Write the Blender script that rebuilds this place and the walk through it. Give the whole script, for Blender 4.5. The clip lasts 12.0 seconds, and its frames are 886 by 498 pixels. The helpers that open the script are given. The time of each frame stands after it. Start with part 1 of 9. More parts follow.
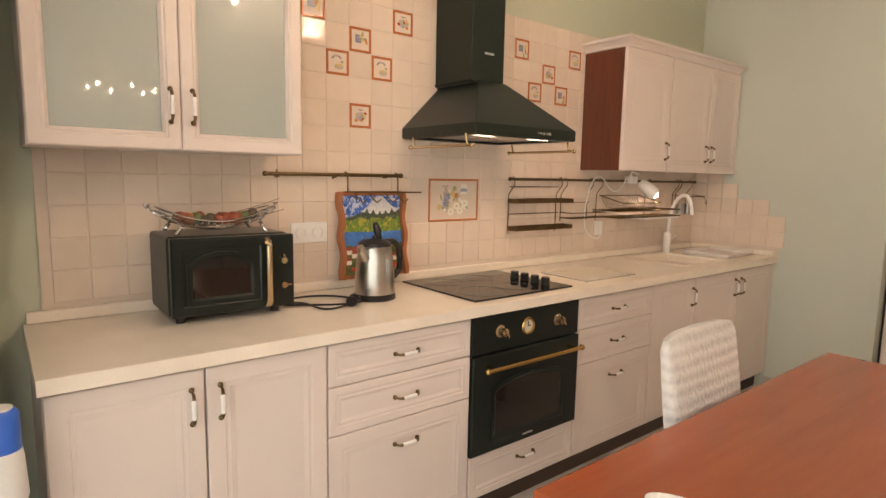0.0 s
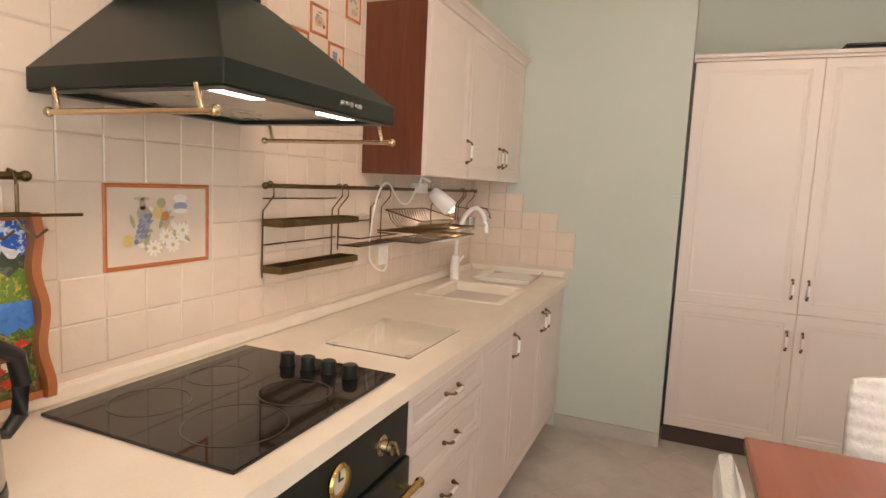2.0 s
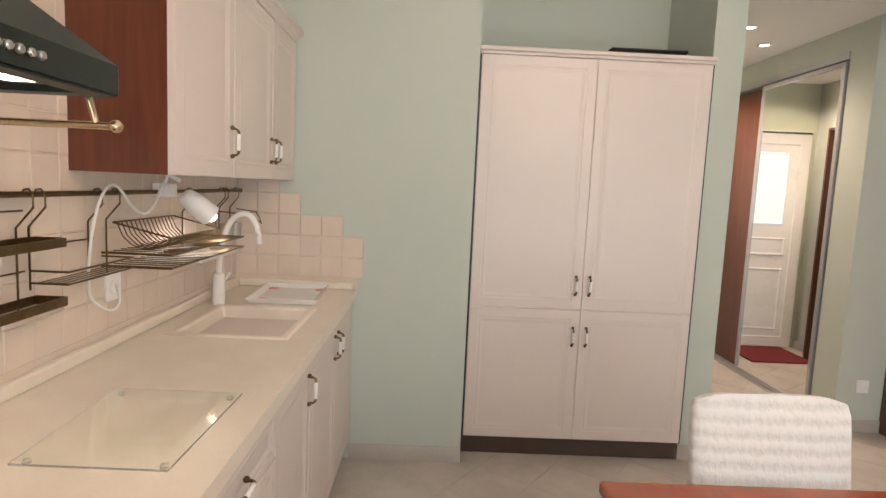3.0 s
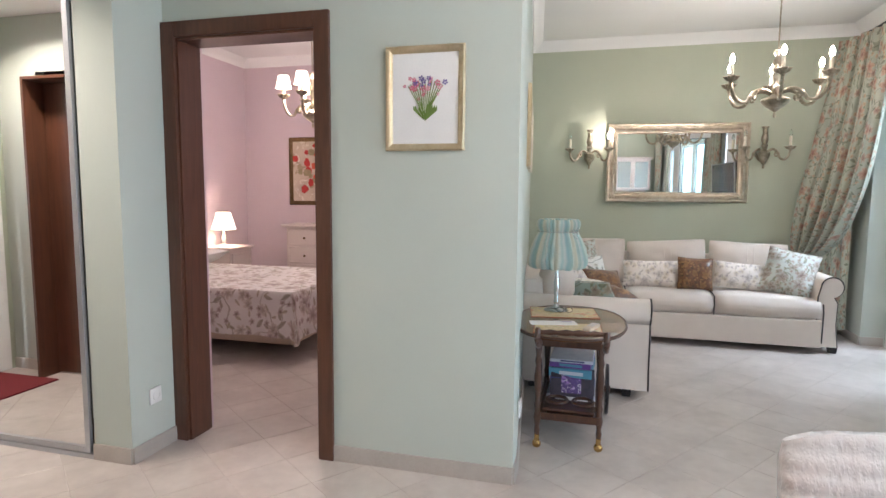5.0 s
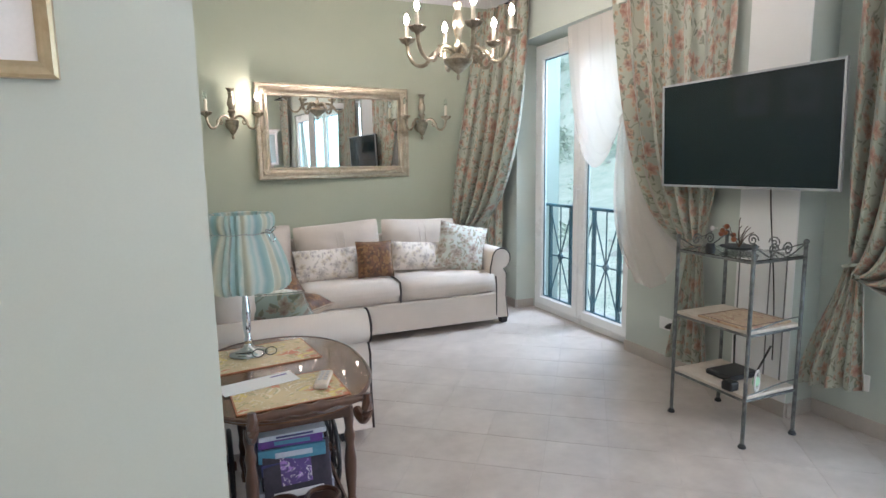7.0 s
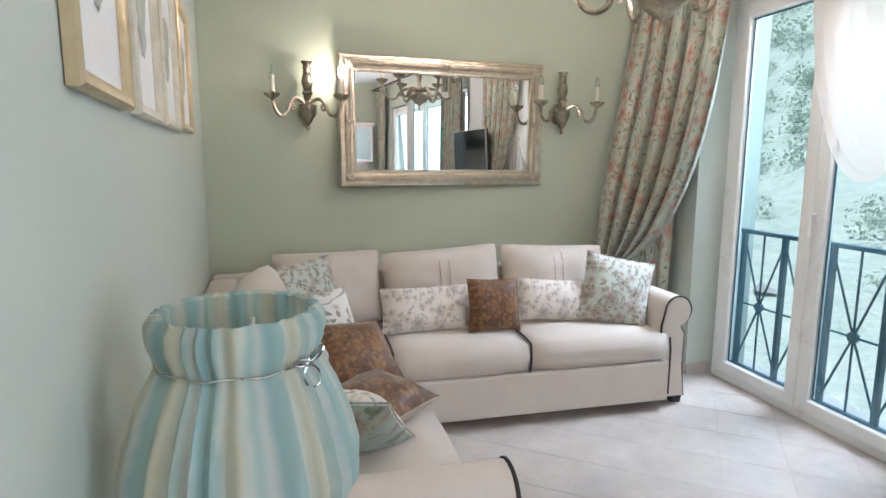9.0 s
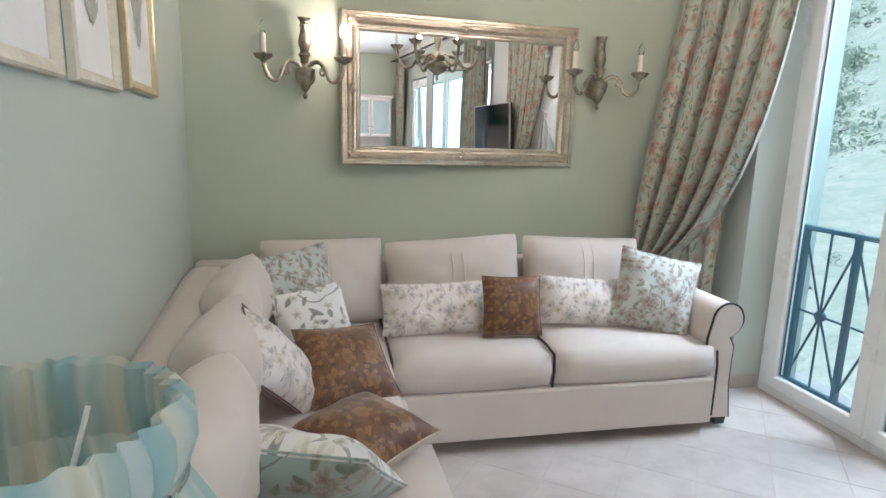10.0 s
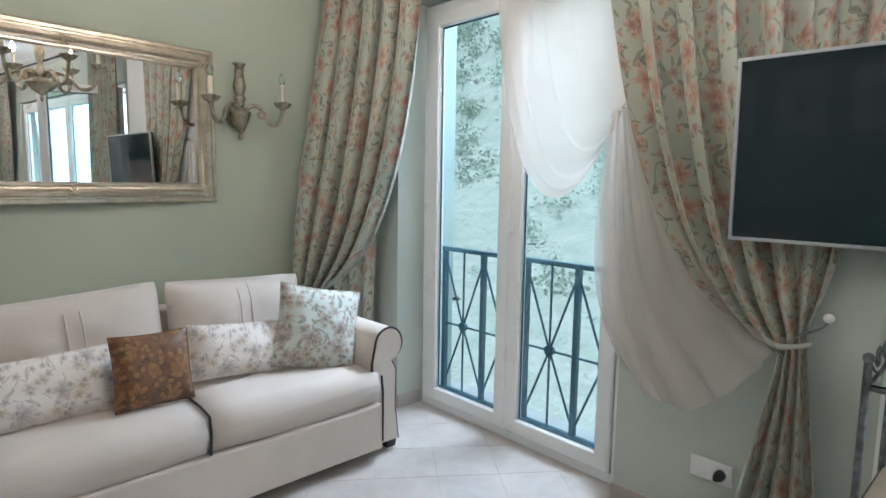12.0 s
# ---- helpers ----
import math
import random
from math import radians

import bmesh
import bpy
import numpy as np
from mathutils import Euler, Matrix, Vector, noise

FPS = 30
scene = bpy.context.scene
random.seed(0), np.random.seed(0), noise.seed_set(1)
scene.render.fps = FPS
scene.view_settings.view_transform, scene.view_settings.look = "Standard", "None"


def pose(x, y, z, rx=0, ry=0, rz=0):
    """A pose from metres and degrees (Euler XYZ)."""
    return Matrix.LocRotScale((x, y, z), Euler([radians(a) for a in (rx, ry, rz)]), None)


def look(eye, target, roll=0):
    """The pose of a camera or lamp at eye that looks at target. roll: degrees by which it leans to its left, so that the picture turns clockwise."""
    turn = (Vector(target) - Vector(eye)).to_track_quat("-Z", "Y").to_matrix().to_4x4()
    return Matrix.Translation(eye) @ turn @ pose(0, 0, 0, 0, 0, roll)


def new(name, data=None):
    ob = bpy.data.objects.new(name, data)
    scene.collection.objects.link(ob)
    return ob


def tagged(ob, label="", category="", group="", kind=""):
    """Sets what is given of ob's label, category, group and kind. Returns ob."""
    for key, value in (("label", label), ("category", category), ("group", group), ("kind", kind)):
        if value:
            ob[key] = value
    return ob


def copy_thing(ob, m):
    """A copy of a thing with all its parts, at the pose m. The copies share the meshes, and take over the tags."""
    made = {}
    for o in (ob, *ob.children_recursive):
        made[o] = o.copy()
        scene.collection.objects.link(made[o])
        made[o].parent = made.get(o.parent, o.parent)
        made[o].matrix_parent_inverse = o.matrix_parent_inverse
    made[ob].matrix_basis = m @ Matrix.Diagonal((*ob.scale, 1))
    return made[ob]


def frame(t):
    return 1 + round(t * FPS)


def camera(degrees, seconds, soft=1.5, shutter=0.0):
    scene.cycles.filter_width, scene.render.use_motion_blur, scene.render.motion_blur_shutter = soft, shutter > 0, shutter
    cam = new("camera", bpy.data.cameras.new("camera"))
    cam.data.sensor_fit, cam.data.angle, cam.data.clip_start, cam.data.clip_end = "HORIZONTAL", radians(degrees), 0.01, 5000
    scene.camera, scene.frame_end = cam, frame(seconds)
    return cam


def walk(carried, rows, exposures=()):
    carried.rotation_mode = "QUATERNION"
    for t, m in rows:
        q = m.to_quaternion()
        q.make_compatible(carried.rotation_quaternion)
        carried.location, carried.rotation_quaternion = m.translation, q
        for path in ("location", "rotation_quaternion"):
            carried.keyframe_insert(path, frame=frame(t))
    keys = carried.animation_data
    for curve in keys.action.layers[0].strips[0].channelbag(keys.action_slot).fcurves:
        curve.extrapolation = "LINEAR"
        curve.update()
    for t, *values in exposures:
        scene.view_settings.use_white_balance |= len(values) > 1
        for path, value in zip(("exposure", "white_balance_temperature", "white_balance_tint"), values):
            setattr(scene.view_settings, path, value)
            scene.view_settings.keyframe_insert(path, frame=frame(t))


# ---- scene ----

cam = camera(75.5, 12.0)
PATH = [
    (0, (0.298, -2.191, 1.389), (1.529, -0.635, 1.136), 1.12),
    (0.5, (0.492, -1.967, 1.42), (1.831, -0.494, 1.227), 1.68),
    (1, (0.667, -1.726, 1.43), (2.216, -0.474, 1.241), 2.54),
    (1.5, (0.81, -1.471, 1.428), (2.552, -0.503, 1.263), 2.76),
    (2, (1.038, -1.226, 1.406), (2.87, -0.455, 1.185), 2.7),
    (2.5, (1.26, -1.079, 1.414), (3.181, -0.573, 1.186), 2.96),
    (3, (1.48, -0.993, 1.441), (3.467, -1.033, 1.226), 2.63),
    (3.5, (1.785, -1.079, 1.429), (3.673, -1.703, 1.213), 2.19),
    (3.7, (1.903, -1.117, 1.433), (3.7, -1.97, 1.222), 2.03),
    (4.2, (2.18, -1.24, 1.418), (3.625, -2.61, 1.222), 1.5),
    (4.7, (2.62, -1.26, 1.385), (3.49, -3.07, 1.19), 0.9),
    (5, (2.79, -1.37, 1.365), (3.30, -3.29, 1.165), 0.5),
    (5.3, (2.868, -1.545, 1.35), (3.05, -3.53, 1.145), 0.2),
    (5.5, (2.9, -1.628, 1.347), (2.902, -3.619, 1.157), -0.23),
    (6, (3.021, -1.864, 1.369), (2.538, -3.793, 1.157), -1.07),
    (6.5, (3.103, -2.212, 1.369), (2.388, -4.064, 1.125), -1.25),
    (6.7, (3.13, -2.354, 1.366), (2.37, -4.185, 1.1), -1.04),
    (8.3, (3.06, -3.61, 1.454), (2.455, -5.487, 1.121), -0.28),
    (8.5, (3.022, -3.729, 1.449), (2.471, -5.624, 1.125), 0.02),
    (9, (2.899, -4.039, 1.423), (2.441, -5.963, 1.126), 0.17),
    (9.5, (2.809, -4.287, 1.422), (2.478, -6.231, 1.087), 1.04),
    (10, (2.759, -4.472, 1.425), (2.37, -6.397, 1.048), 1.51),
    (10.5, (2.713, -4.576, 1.435), (2.085, -6.444, 1.092), 1.5),
    (11, (2.642, -4.653, 1.415), (1.729, -6.408, 1.125), 1.33),
    (11.5, (2.593, -4.665, 1.402), (1.448, -6.284, 1.141), 1.1),
    (12, (2.563, -4.6, 1.407), (1.208, -6.053, 1.173), 0.9),
]
EXPOSURES = [(0.0, -0.48, 8600, 27), (2.0, -0.26, 7700, 24), (3.5, -0.22, 6500, 18), (5.5, 0.17, 5600, 17), (6.5, 0.08, 5600, 17), (9.0, 0.10, 5650, 17), (12.0, -0.16, 5450, 13)]
walk(cam, [(t, look(eye, target, roll)) for t, eye, target, roll in PATH], EXPOSURES)

# ---- world, sun and large lights ----
world = bpy.data.worlds.new("world")
scene.world = world
world.use_nodes = True
_wn = world.node_tree.nodes
_sky = _wn.new("ShaderNodeTexSky")
_sky.sky_type = "NISHITA"
_sky.sun_disc = False
_sky.sun_elevation = radians(48)
_sky.sun_rotation = radians(205)
world.node_tree.links.new(_sky.outputs[0], _wn["Background"].inputs[0])
_wn["Background"].inputs[1].default_value = 0.14


def lamp(name, kind, m, energy, color=(1, 1, 1), size=0.2, size_y=None, angle=None, spot=None):
    d = bpy.data.lights.new(name, kind)
    d.energy, d.color = energy, color
    if kind == "AREA":
        d.shape, d.size, d.size_y = "RECTANGLE", size, size_y or size
    elif kind == "SUN":
        d.angle = radians(angle)
    else:
        d.shadow_soft_size = size
    if kind == "SPOT":
        d.spot_size, d.spot_blend = radians(spot), 0.6
    ob = new(name, d)
    ob.matrix_world = m
    return ob


WARM = (1.0, 0.83, 0.64)
lamp("sun", "SUN", look((0, 0, 20), (-9, 4, 0)), 5.0, (1, 0.95, 0.87), angle=0.5)
lamp("sky_door_south", "AREA", look((-1.2, -6.64, 3.35), (1.6, -6.6, 0.8)), 185, (0.86, 0.95, 1.0), 1.5, 0.9)
lamp("sky_door_north", "AREA", look((-0.10, -2.4, 1.25), (3, -2.4, 1.0)), 85, (0.90, 0.96, 1.0), 3.1, 2.2)
lamp("bedroom_glow", "POINT", pose(5.26, -6.1, 2.32), 75, (1, 0.82, 0.66), 0.2)
lamp("hall_glow", "SPOT", look((5.7, -3.0, 2.56), (5.7, -3.0, 0)), 95, WARM, 0.06, spot=150)
lamp("hall_glow_far", "SPOT", look((6.5, -3.0, 2.56), (6.5, -3.0, 0)), 95, WARM, 0.06, spot=150)
lamp("hood_glow", "SPOT", look((1.88, -0.38, 1.535), (1.88, -0.40, 0.9)), 3.5, (1, 0.86, 0.68), 0.04, spot=130)
lamp("hood_glow_right", "SPOT", look((2.20, -0.38, 1.535), (2.20, -0.40, 0.9)), 3.5, (1, 0.86, 0.68), 0.04, spot=130)
lamp("rack_lamp_glow", "SPOT", look((3.575, -0.19, 1.27), (3.60, -0.10, 1.05)), 4.0, (1, 0.97, 0.92), 0.03, spot=150)
lamp("bedside_glow", "POINT", pose(6.85, -6.98, 1.03), 6, WARM, 0.05)


# ---- materials ----
def nodes_of(name):
    m = bpy.data.materials.new(name)
    m.use_nodes = True
    t = m.node_tree
    return m, t, t.nodes, t.links, t.nodes["Principled BSDF"]


def mixed(t, fac, a, b, blend="MIX"):
    n = t.nodes.new("ShaderNodeMix")
    n.data_type, n.blend_type = "RGBA", blend
    for sock, v in ((n.inputs[0], fac), (n.inputs[6], a), (n.inputs[7], b)):
        if isinstance(v, bpy.types.NodeSocket):
            t.links.new(v, sock)
        elif isinstance(v, (int, float)):
            sock.default_value = v
        else:
            sock.default_value = (*v[:3], 1)
    return n.outputs[2]


def calc(t, op, a, b=0.0, c=0.0):
    n = t.nodes.new("ShaderNodeMath")
    n.operation = op
    for sock, v in zip(n.inputs, (a, b, c)):
        if isinstance(v, bpy.types.NodeSocket):
            t.links.new(v, sock)
        else:
            sock.default_value = v
    return n.outputs[0]


def ramp(t, fac, lo, hi):
    n = t.nodes.new("ShaderNodeMapRange")
    t.links.new(fac, n.inputs[0])
    n.inputs[1].default_value, n.inputs[2].default_value = lo, hi
    return n.outputs[0]


def coords(t, which="Object", scale=(1, 1, 1)):
    c, m = t.nodes.new("ShaderNodeTexCoord"), t.nodes.new("ShaderNodeMapping")
    m.inputs["Scale"].default_value = scale
    t.links.new(c.outputs[which], m.inputs[0])
    return m.outputs[0]


def noisy(t, co, scale, detail=5.0, rough=0.55, distort=0.0):
    n = t.nodes.new("ShaderNodeTexNoise")
    n.inputs["Scale"].default_value, n.inputs["Detail"].default_value = scale, detail
    n.inputs["Roughness"].default_value, n.inputs["Distortion"].default_value = rough, distort
    t.links.new(co, n.inputs["Vector"])
    return n.outputs[0]


def bumped(t, bsdf, height, strength, distance=0.002):
    n = t.nodes.new("ShaderNodeBump")
    n.inputs["Strength"].default_value, n.inputs["Distance"].default_value = strength, distance
    t.links.new(height, n.inputs["Height"])
    t.links.new(n.outputs[0], bsdf.inputs["Normal"])


def surface(name, a, b=None, rough=0.5, metal=0.0, big=3.0, fine=120.0, bump=0.15, dist=0.001, stretch=(1, 1, 1), rand=0.0, coat=0.0, sheen=0.0, spread=0.08, world=False):
    """A surface of two close colours, mottled at two scales, with a fine relief."""
    m, t, n, l, p = nodes_of(name)
    b = b or tuple(v * 0.9 for v in a)
    co = n.new("ShaderNodeNewGeometry").outputs["Position"] if world else coords(t, "Object", stretch)
    n1, n2 = noisy(t, co, big), noisy(t, co, fine, 3)
    f = ramp(t, calc(t, "ADD", calc(t, "MULTIPLY", n1, 0.7), calc(t, "MULTIPLY", n2, 0.3)), 0.33, 0.67)
    col = mixed(t, f, a, b)
    if rand:
        info = n.new("ShaderNodeObjectInfo")
        hsv = n.new("ShaderNodeHueSaturation")
        l.new(col, hsv.inputs["Color"])
        l.new(calc(t, "ADD", 1 - rand / 2, calc(t, "MULTIPLY", info.outputs["Random"], rand)), hsv.inputs["Value"])
        col = hsv.outputs[0]
    l.new(col, p.inputs["Base Color"])
    p.inputs["Metallic"].default_value = metal
    l.new(calc(t, "ADD", rough - spread / 2, calc(t, "MULTIPLY", n1, spread)), p.inputs["Roughness"])
    p.inputs["Coat Weight"].default_value = coat
    p.inputs["Coat Roughness"].default_value = 0.1
    p.inputs["Sheen Weight"].default_value = sheen
    if bump:
        bumped(t, p, n2, bump, dist)
    return m


def wood(name, a, b, rough=0.35, axis=0, coat=0.2):
    m, t, n, l, p = nodes_of(name)
    s = [14, 14, 14]
    s[axis] = 1.2
    co = coords(t, "Object", s)
    g = noisy(t, co, 2.2, 8, 0.62, 0.8)
    fine = noisy(t, co, 14, 4)
    col = mixed(t, ramp(t, g, 0.3, 0.7), a, b)
    l.new(mixed(t, calc(t, "MULTIPLY", fine, 0.05), col, tuple(v * 0.5 for v in a)), p.inputs["Base Color"])
    l.new(calc(t, "ADD", rough - 0.06, calc(t, "MULTIPLY", fine, 0.14)), p.inputs["Roughness"])
    p.inputs["Coat Weight"].default_value = coat
    bumped(t, p, fine, 0.03, 0.0004)
    return m


def floral(name, ground, shades, which="Object", scale=9.0, cover=0.55, leaf=(0.22, 0.25, 0.18), rough=0.7, ground_b=None, stems=True):
    """Woven fabric strewn with petalled flower heads, pointed leaves and thin stems."""
    m, t, n, l, p = nodes_of(name)
    co = coords(t, which, (1, 1, 1))
    wob = n.new("ShaderNodeTexNoise")
    wob.inputs["Scale"].default_value, wob.inputs["Detail"].default_value = scale * 1.6, 3
    l.new(co, wob.inputs["Vector"])
    add = n.new("ShaderNodeVectorMath")
    add.operation = "MULTIPLY_ADD"
    l.new(wob.outputs["Color"], add.inputs[0])
    add.inputs[1].default_value = (0.28 / scale,) * 3
    l.new(co, add.inputs[2])
    fine = noisy(t, co, scale * 9, 3)
    col = mixed(t, ramp(t, noisy(t, co, 3.0), 0.35, 0.65), ground, ground_b or tuple(v * 0.88 for v in ground))
    if stems:
        w = noisy(t, add.outputs[0], scale * 0.6, 1)
        line = calc(t, "LESS_THAN", calc(t, "ABSOLUTE", calc(t, "SUBTRACT", w, 0.5)), 0.007)
        col = mixed(t, calc(t, "MULTIPLY", line, 0.65), col, leaf)

    def cells(sc, shift):
        off = n.new("ShaderNodeVectorMath")
        off.inputs[1].default_value = shift
        l.new(add.outputs[0], off.inputs[0])
        v = n.new("ShaderNodeTexVoronoi")
        v.voronoi_dimensions = "2D"
        v.inputs["Scale"].default_value = scale * sc
        l.new(off.outputs[0], v.inputs["Vector"])
        d = n.new("ShaderNodeVectorMath")
        d.operation = "SUBTRACT"
        l.new(off.outputs[0], d.inputs[0])
        l.new(v.outputs["Position"], d.inputs[1])
        xyz, rgb = n.new("ShaderNodeSeparateXYZ"), n.new("ShaderNodeSeparateColor")
        l.new(d.outputs[0], xyz.inputs[0])
        l.new(v.outputs["Color"], rgb.inputs[0])
        ang = calc(t, "ADD", calc(t, "ARCTAN2", xyz.outputs[1], xyz.outputs[0]), calc(t, "MULTIPLY", rgb.outputs[1], 6.28))
        return v.outputs["Distance"], ang, rgb

    for sc, shift, shade in ((1.9, (0.11, 0.23, 0), leaf), (2.6, (0.57, 0.71, 0), tuple(c * 1.3 for c in leaf))):
        r, ang, rgb = cells(sc, shift)
        side = calc(t, "ABSOLUTE", calc(t, "MULTIPLY", r, calc(t, "SINE", ang)))
        along = calc(t, "MULTIPLY", r, calc(t, "COSINE", ang))
        room = calc(t, "SUBTRACT", 0.15, calc(t, "MULTIPLY", calc(t, "MULTIPLY", along, along), 0.9))
        mask = calc(t, "MULTIPLY", calc(t, "GREATER_THAN", room, side), calc(t, "LESS_THAN", rgb.outputs[0], cover))
        tone = mixed(t, ramp(t, calc(t, "ADD", side, calc(t, "MULTIPLY", fine, 0.15)), 0.05, 0.22), tuple(c * 0.6 for c in shade), tuple(min(1, c * 1.45) for c in shade))
        col = mixed(t, calc(t, "MULTIPLY", mask, 0.8), col, tone)
    for sc, shift, lim, shade, petals in ((1.0, (0.37, 0.2, 0), 0.40, shades[0], 2.5), (1.5, (0.81, 0.5, 0), 0.36, shades[1], 3.0), (2.4, (0.23, 0.9, 0), 0.32, shades[2], 2.5)):
        r, ang, rgb = cells(sc, shift)
        lobe = calc(t, "ABSOLUTE", calc(t, "COSINE", calc(t, "MULTIPLY", ang, petals)))
        edge = calc(t, "ADD", calc(t, "MULTIPLY", calc(t, "ADD", 0.55, calc(t, "MULTIPLY", lobe, 0.45)), lim), calc(t, "MULTIPLY", calc(t, "SUBTRACT", fine, 0.5), 0.16))
        mask = calc(t, "MULTIPLY", calc(t, "GREATER_THAN", edge, r), calc(t, "LESS_THAN", rgb.outputs[0], cover))
        vein = calc(t, "MULTIPLY", calc(t, "ABSOLUTE", calc(t, "SINE", calc(t, "MULTIPLY", ang, petals * 3))), 0.35)
        glow = ramp(t, calc(t, "ADD", calc(t, "DIVIDE", r, calc(t, "MAXIMUM", edge, 0.02)), calc(t, "SUBTRACT", calc(t, "MULTIPLY", fine, 0.7), vein)), 0.15, 1.15)
        tone = mixed(t, glow, tuple(c * 0.6 for c in shade), tuple(a * 0.55 + b * 0.6 for a, b in zip(shade, ground)))
        col = mixed(t, calc(t, "MULTIPLY", mask, 0.85), col, tone)
    l.new(col, p.inputs["Base Color"])
    p.inputs["Roughness"].default_value = rough
    p.inputs["Sheen Weight"].default_value = 0.25
    weave = noisy(t, co, 420, 2)
    bumped(t, p, weave, 0.25, 0.0008)
    return m


def glowing(name, color, strength):
    m, t, n, l, p = nodes_of(name)
    p.inputs["Base Color"].default_value = (*color, 1)
    p.inputs["Emission Color"].default_value = (*color, 1)
    p.inputs["Emission Strength"].default_value = strength
    return m


def glassy(name, color=(1, 1, 1), rough=0.0, ior=1.45, weight=1.0):
    m, t, n, l, p = nodes_of(name)
    p.inputs["Base Color"].default_value = (*color, 1)
    p.inputs["Transmission Weight"].default_value = weight
    p.inputs["Roughness"].default_value = rough
    p.inputs["IOR"].default_value = ior
    return m


def painted(name, back, blobs, scale=14.0, which="Object", rough=0.35, seed=0.0):
    """A small painting: blots of several colours on a ground."""
    m, t, n, l, p = nodes_of(name)
    co = coords(t, which)
    col = mixed(t, ramp(t, noisy(t, co, scale * 0.7), 0.4, 0.6), back, tuple(v * 0.85 for v in back))
    for k, c in enumerate(blobs):
        f = noisy(t, co, scale * (1 + 0.45 * k), 4, 0.6, 0.6 + k)
        col = mixed(t, ramp(t, f, 0.56, 0.60), col, c)
    l.new(col, p.inputs["Base Color"])
    p.inputs["Roughness"].default_value = rough
    return m


PLASTER = surface("sage_plaster", (0.47, 0.50, 0.39), (0.43, 0.465, 0.36), 0.75, big=1.2, fine=160, bump=0.12)
PLASTER_PALE = surface("pale_plaster", (0.49, 0.528, 0.468), (0.46, 0.50, 0.445), 0.75, big=1.2, fine=160, bump=0.12)
LILAC = surface("lilac_plaster", (0.62, 0.51, 0.54), (0.58, 0.475, 0.505), 0.78, big=1.4, fine=160, bump=0.12)
CEIL = surface("ceiling_paint", (0.80, 0.80, 0.78), (0.76, 0.76, 0.74), 0.8, big=1.0, fine=130, bump=0.08)
STONE = surface("floor_porcelain", (0.56, 0.505, 0.455), (0.425, 0.375, 0.335), 0.30, big=4.0, fine=13, bump=0.02, rand=0.05, spread=0.03, world=True)
GROUT = surface("grout", (0.50, 0.45, 0.405), None, 0.85, big=6, fine=200, bump=0.3)
SKIRT = surface("skirting_porcelain", (0.44, 0.39, 0.34), (0.37, 0.33, 0.29), 0.35, big=6, fine=80, bump=0.05)
WALLTILE = surface("glazed_wall_tile", (0.70, 0.585, 0.49), (0.66, 0.545, 0.455), 0.10, big=9, fine=22, bump=0.34, dist=0.004, rand=0.07, spread=0.06, world=True)
TILEGROUT = surface("tile_grout", (0.66, 0.55, 0.46), None, 0.8, big=8, fine=200)
CABINET = surface("cream_lacquer", (0.66, 0.575, 0.53), (0.63, 0.548, 0.504), 0.38, big=2.2, fine=200, bump=0.04)
CABWOOD = wood("cherry_veneer", (0.155, 0.036, 0.014), (0.085, 0.018, 0.008), 0.3, axis=2)
WORKTOP = surface("cream_laminate", (0.80, 0.72, 0.62), (0.72, 0.635, 0.54), 0.30, big=7, fine=140, bump=0.04)
KICK = surface("brown_plinth", (0.055, 0.032, 0.022), None, 0.45)
BLACK = surface("black_enamel", (0.006, 0.010, 0.009), (0.010, 0.014, 0.012), 0.30, big=4, fine=180, bump=0.05)
HOODBLK = surface("dark_green_black_enamel", (0.008, 0.014, 0.011), (0.012, 0.018, 0.014), 0.36, big=3, fine=200, bump=0.05)
for _mat in (BLACK, HOODBLK):
    _mat.node_tree.nodes["Principled BSDF"].inputs["Specular IOR Level"].default_value = 0.3
HOBGLASS = surface("black_ceramic_glass", (0.010, 0.008, 0.007), (0.013, 0.011, 0.010), 0.05, bump=0)
BRASS = surface("polished_brass", (0.62, 0.40, 0.15), (0.52, 0.32, 0.11), 0.22, 1.0, big=30, fine=300, bump=0.05)
CHAMPAGNE = surface("champagne_gold", (0.68, 0.54, 0.36), (0.60, 0.46, 0.29), 0.26, 1.0, big=30, fine=300, bump=0.04)
BRONZE = surface("aged_bronze", (0.20, 0.135, 0.065), (0.12, 0.075, 0.035), 0.35, 1.0, big=25, fine=200, bump=0.1)
PORCELAIN = surface("white_porcelain", (0.82, 0.80, 0.77), (0.78, 0.76, 0.73), 0.12, bump=0)
STEEL = surface("brushed_steel", (0.56, 0.54, 0.51), (0.46, 0.44, 0.42), 0.28, 1.0, big=6, fine=300, bump=0.08, stretch=(1, 1, 0.05))
CHROME = surface("chrome", (0.72, 0.72, 0.72), (0.66, 0.66, 0.66), 0.08, 1.0, bump=0)
PEWTER = surface("antique_silver", (0.56, 0.50, 0.39), (0.20, 0.17, 0.12), 0.30, 1.0, big=18, fine=90, bump=0.3, dist=0.002)
MIRRORFRAME = surface("silver_gilt", (0.62, 0.54, 0.42), (0.42, 0.35, 0.26), 0.34, 1.0, big=14, fine=70, bump=0.35, dist=0.002)
GOLDFRAME = surface("champagne_gilt_wood", (0.60, 0.50, 0.33), (0.44, 0.35, 0.21), 0.38, 0.7, big=10, fine=60, bump=0.2)
PALEFRAME = surface("whitewashed_wood_frame", (0.66, 0.61, 0.50), (0.48, 0.43, 0.33), 0.5, big=10, fine=60, bump=0.25)
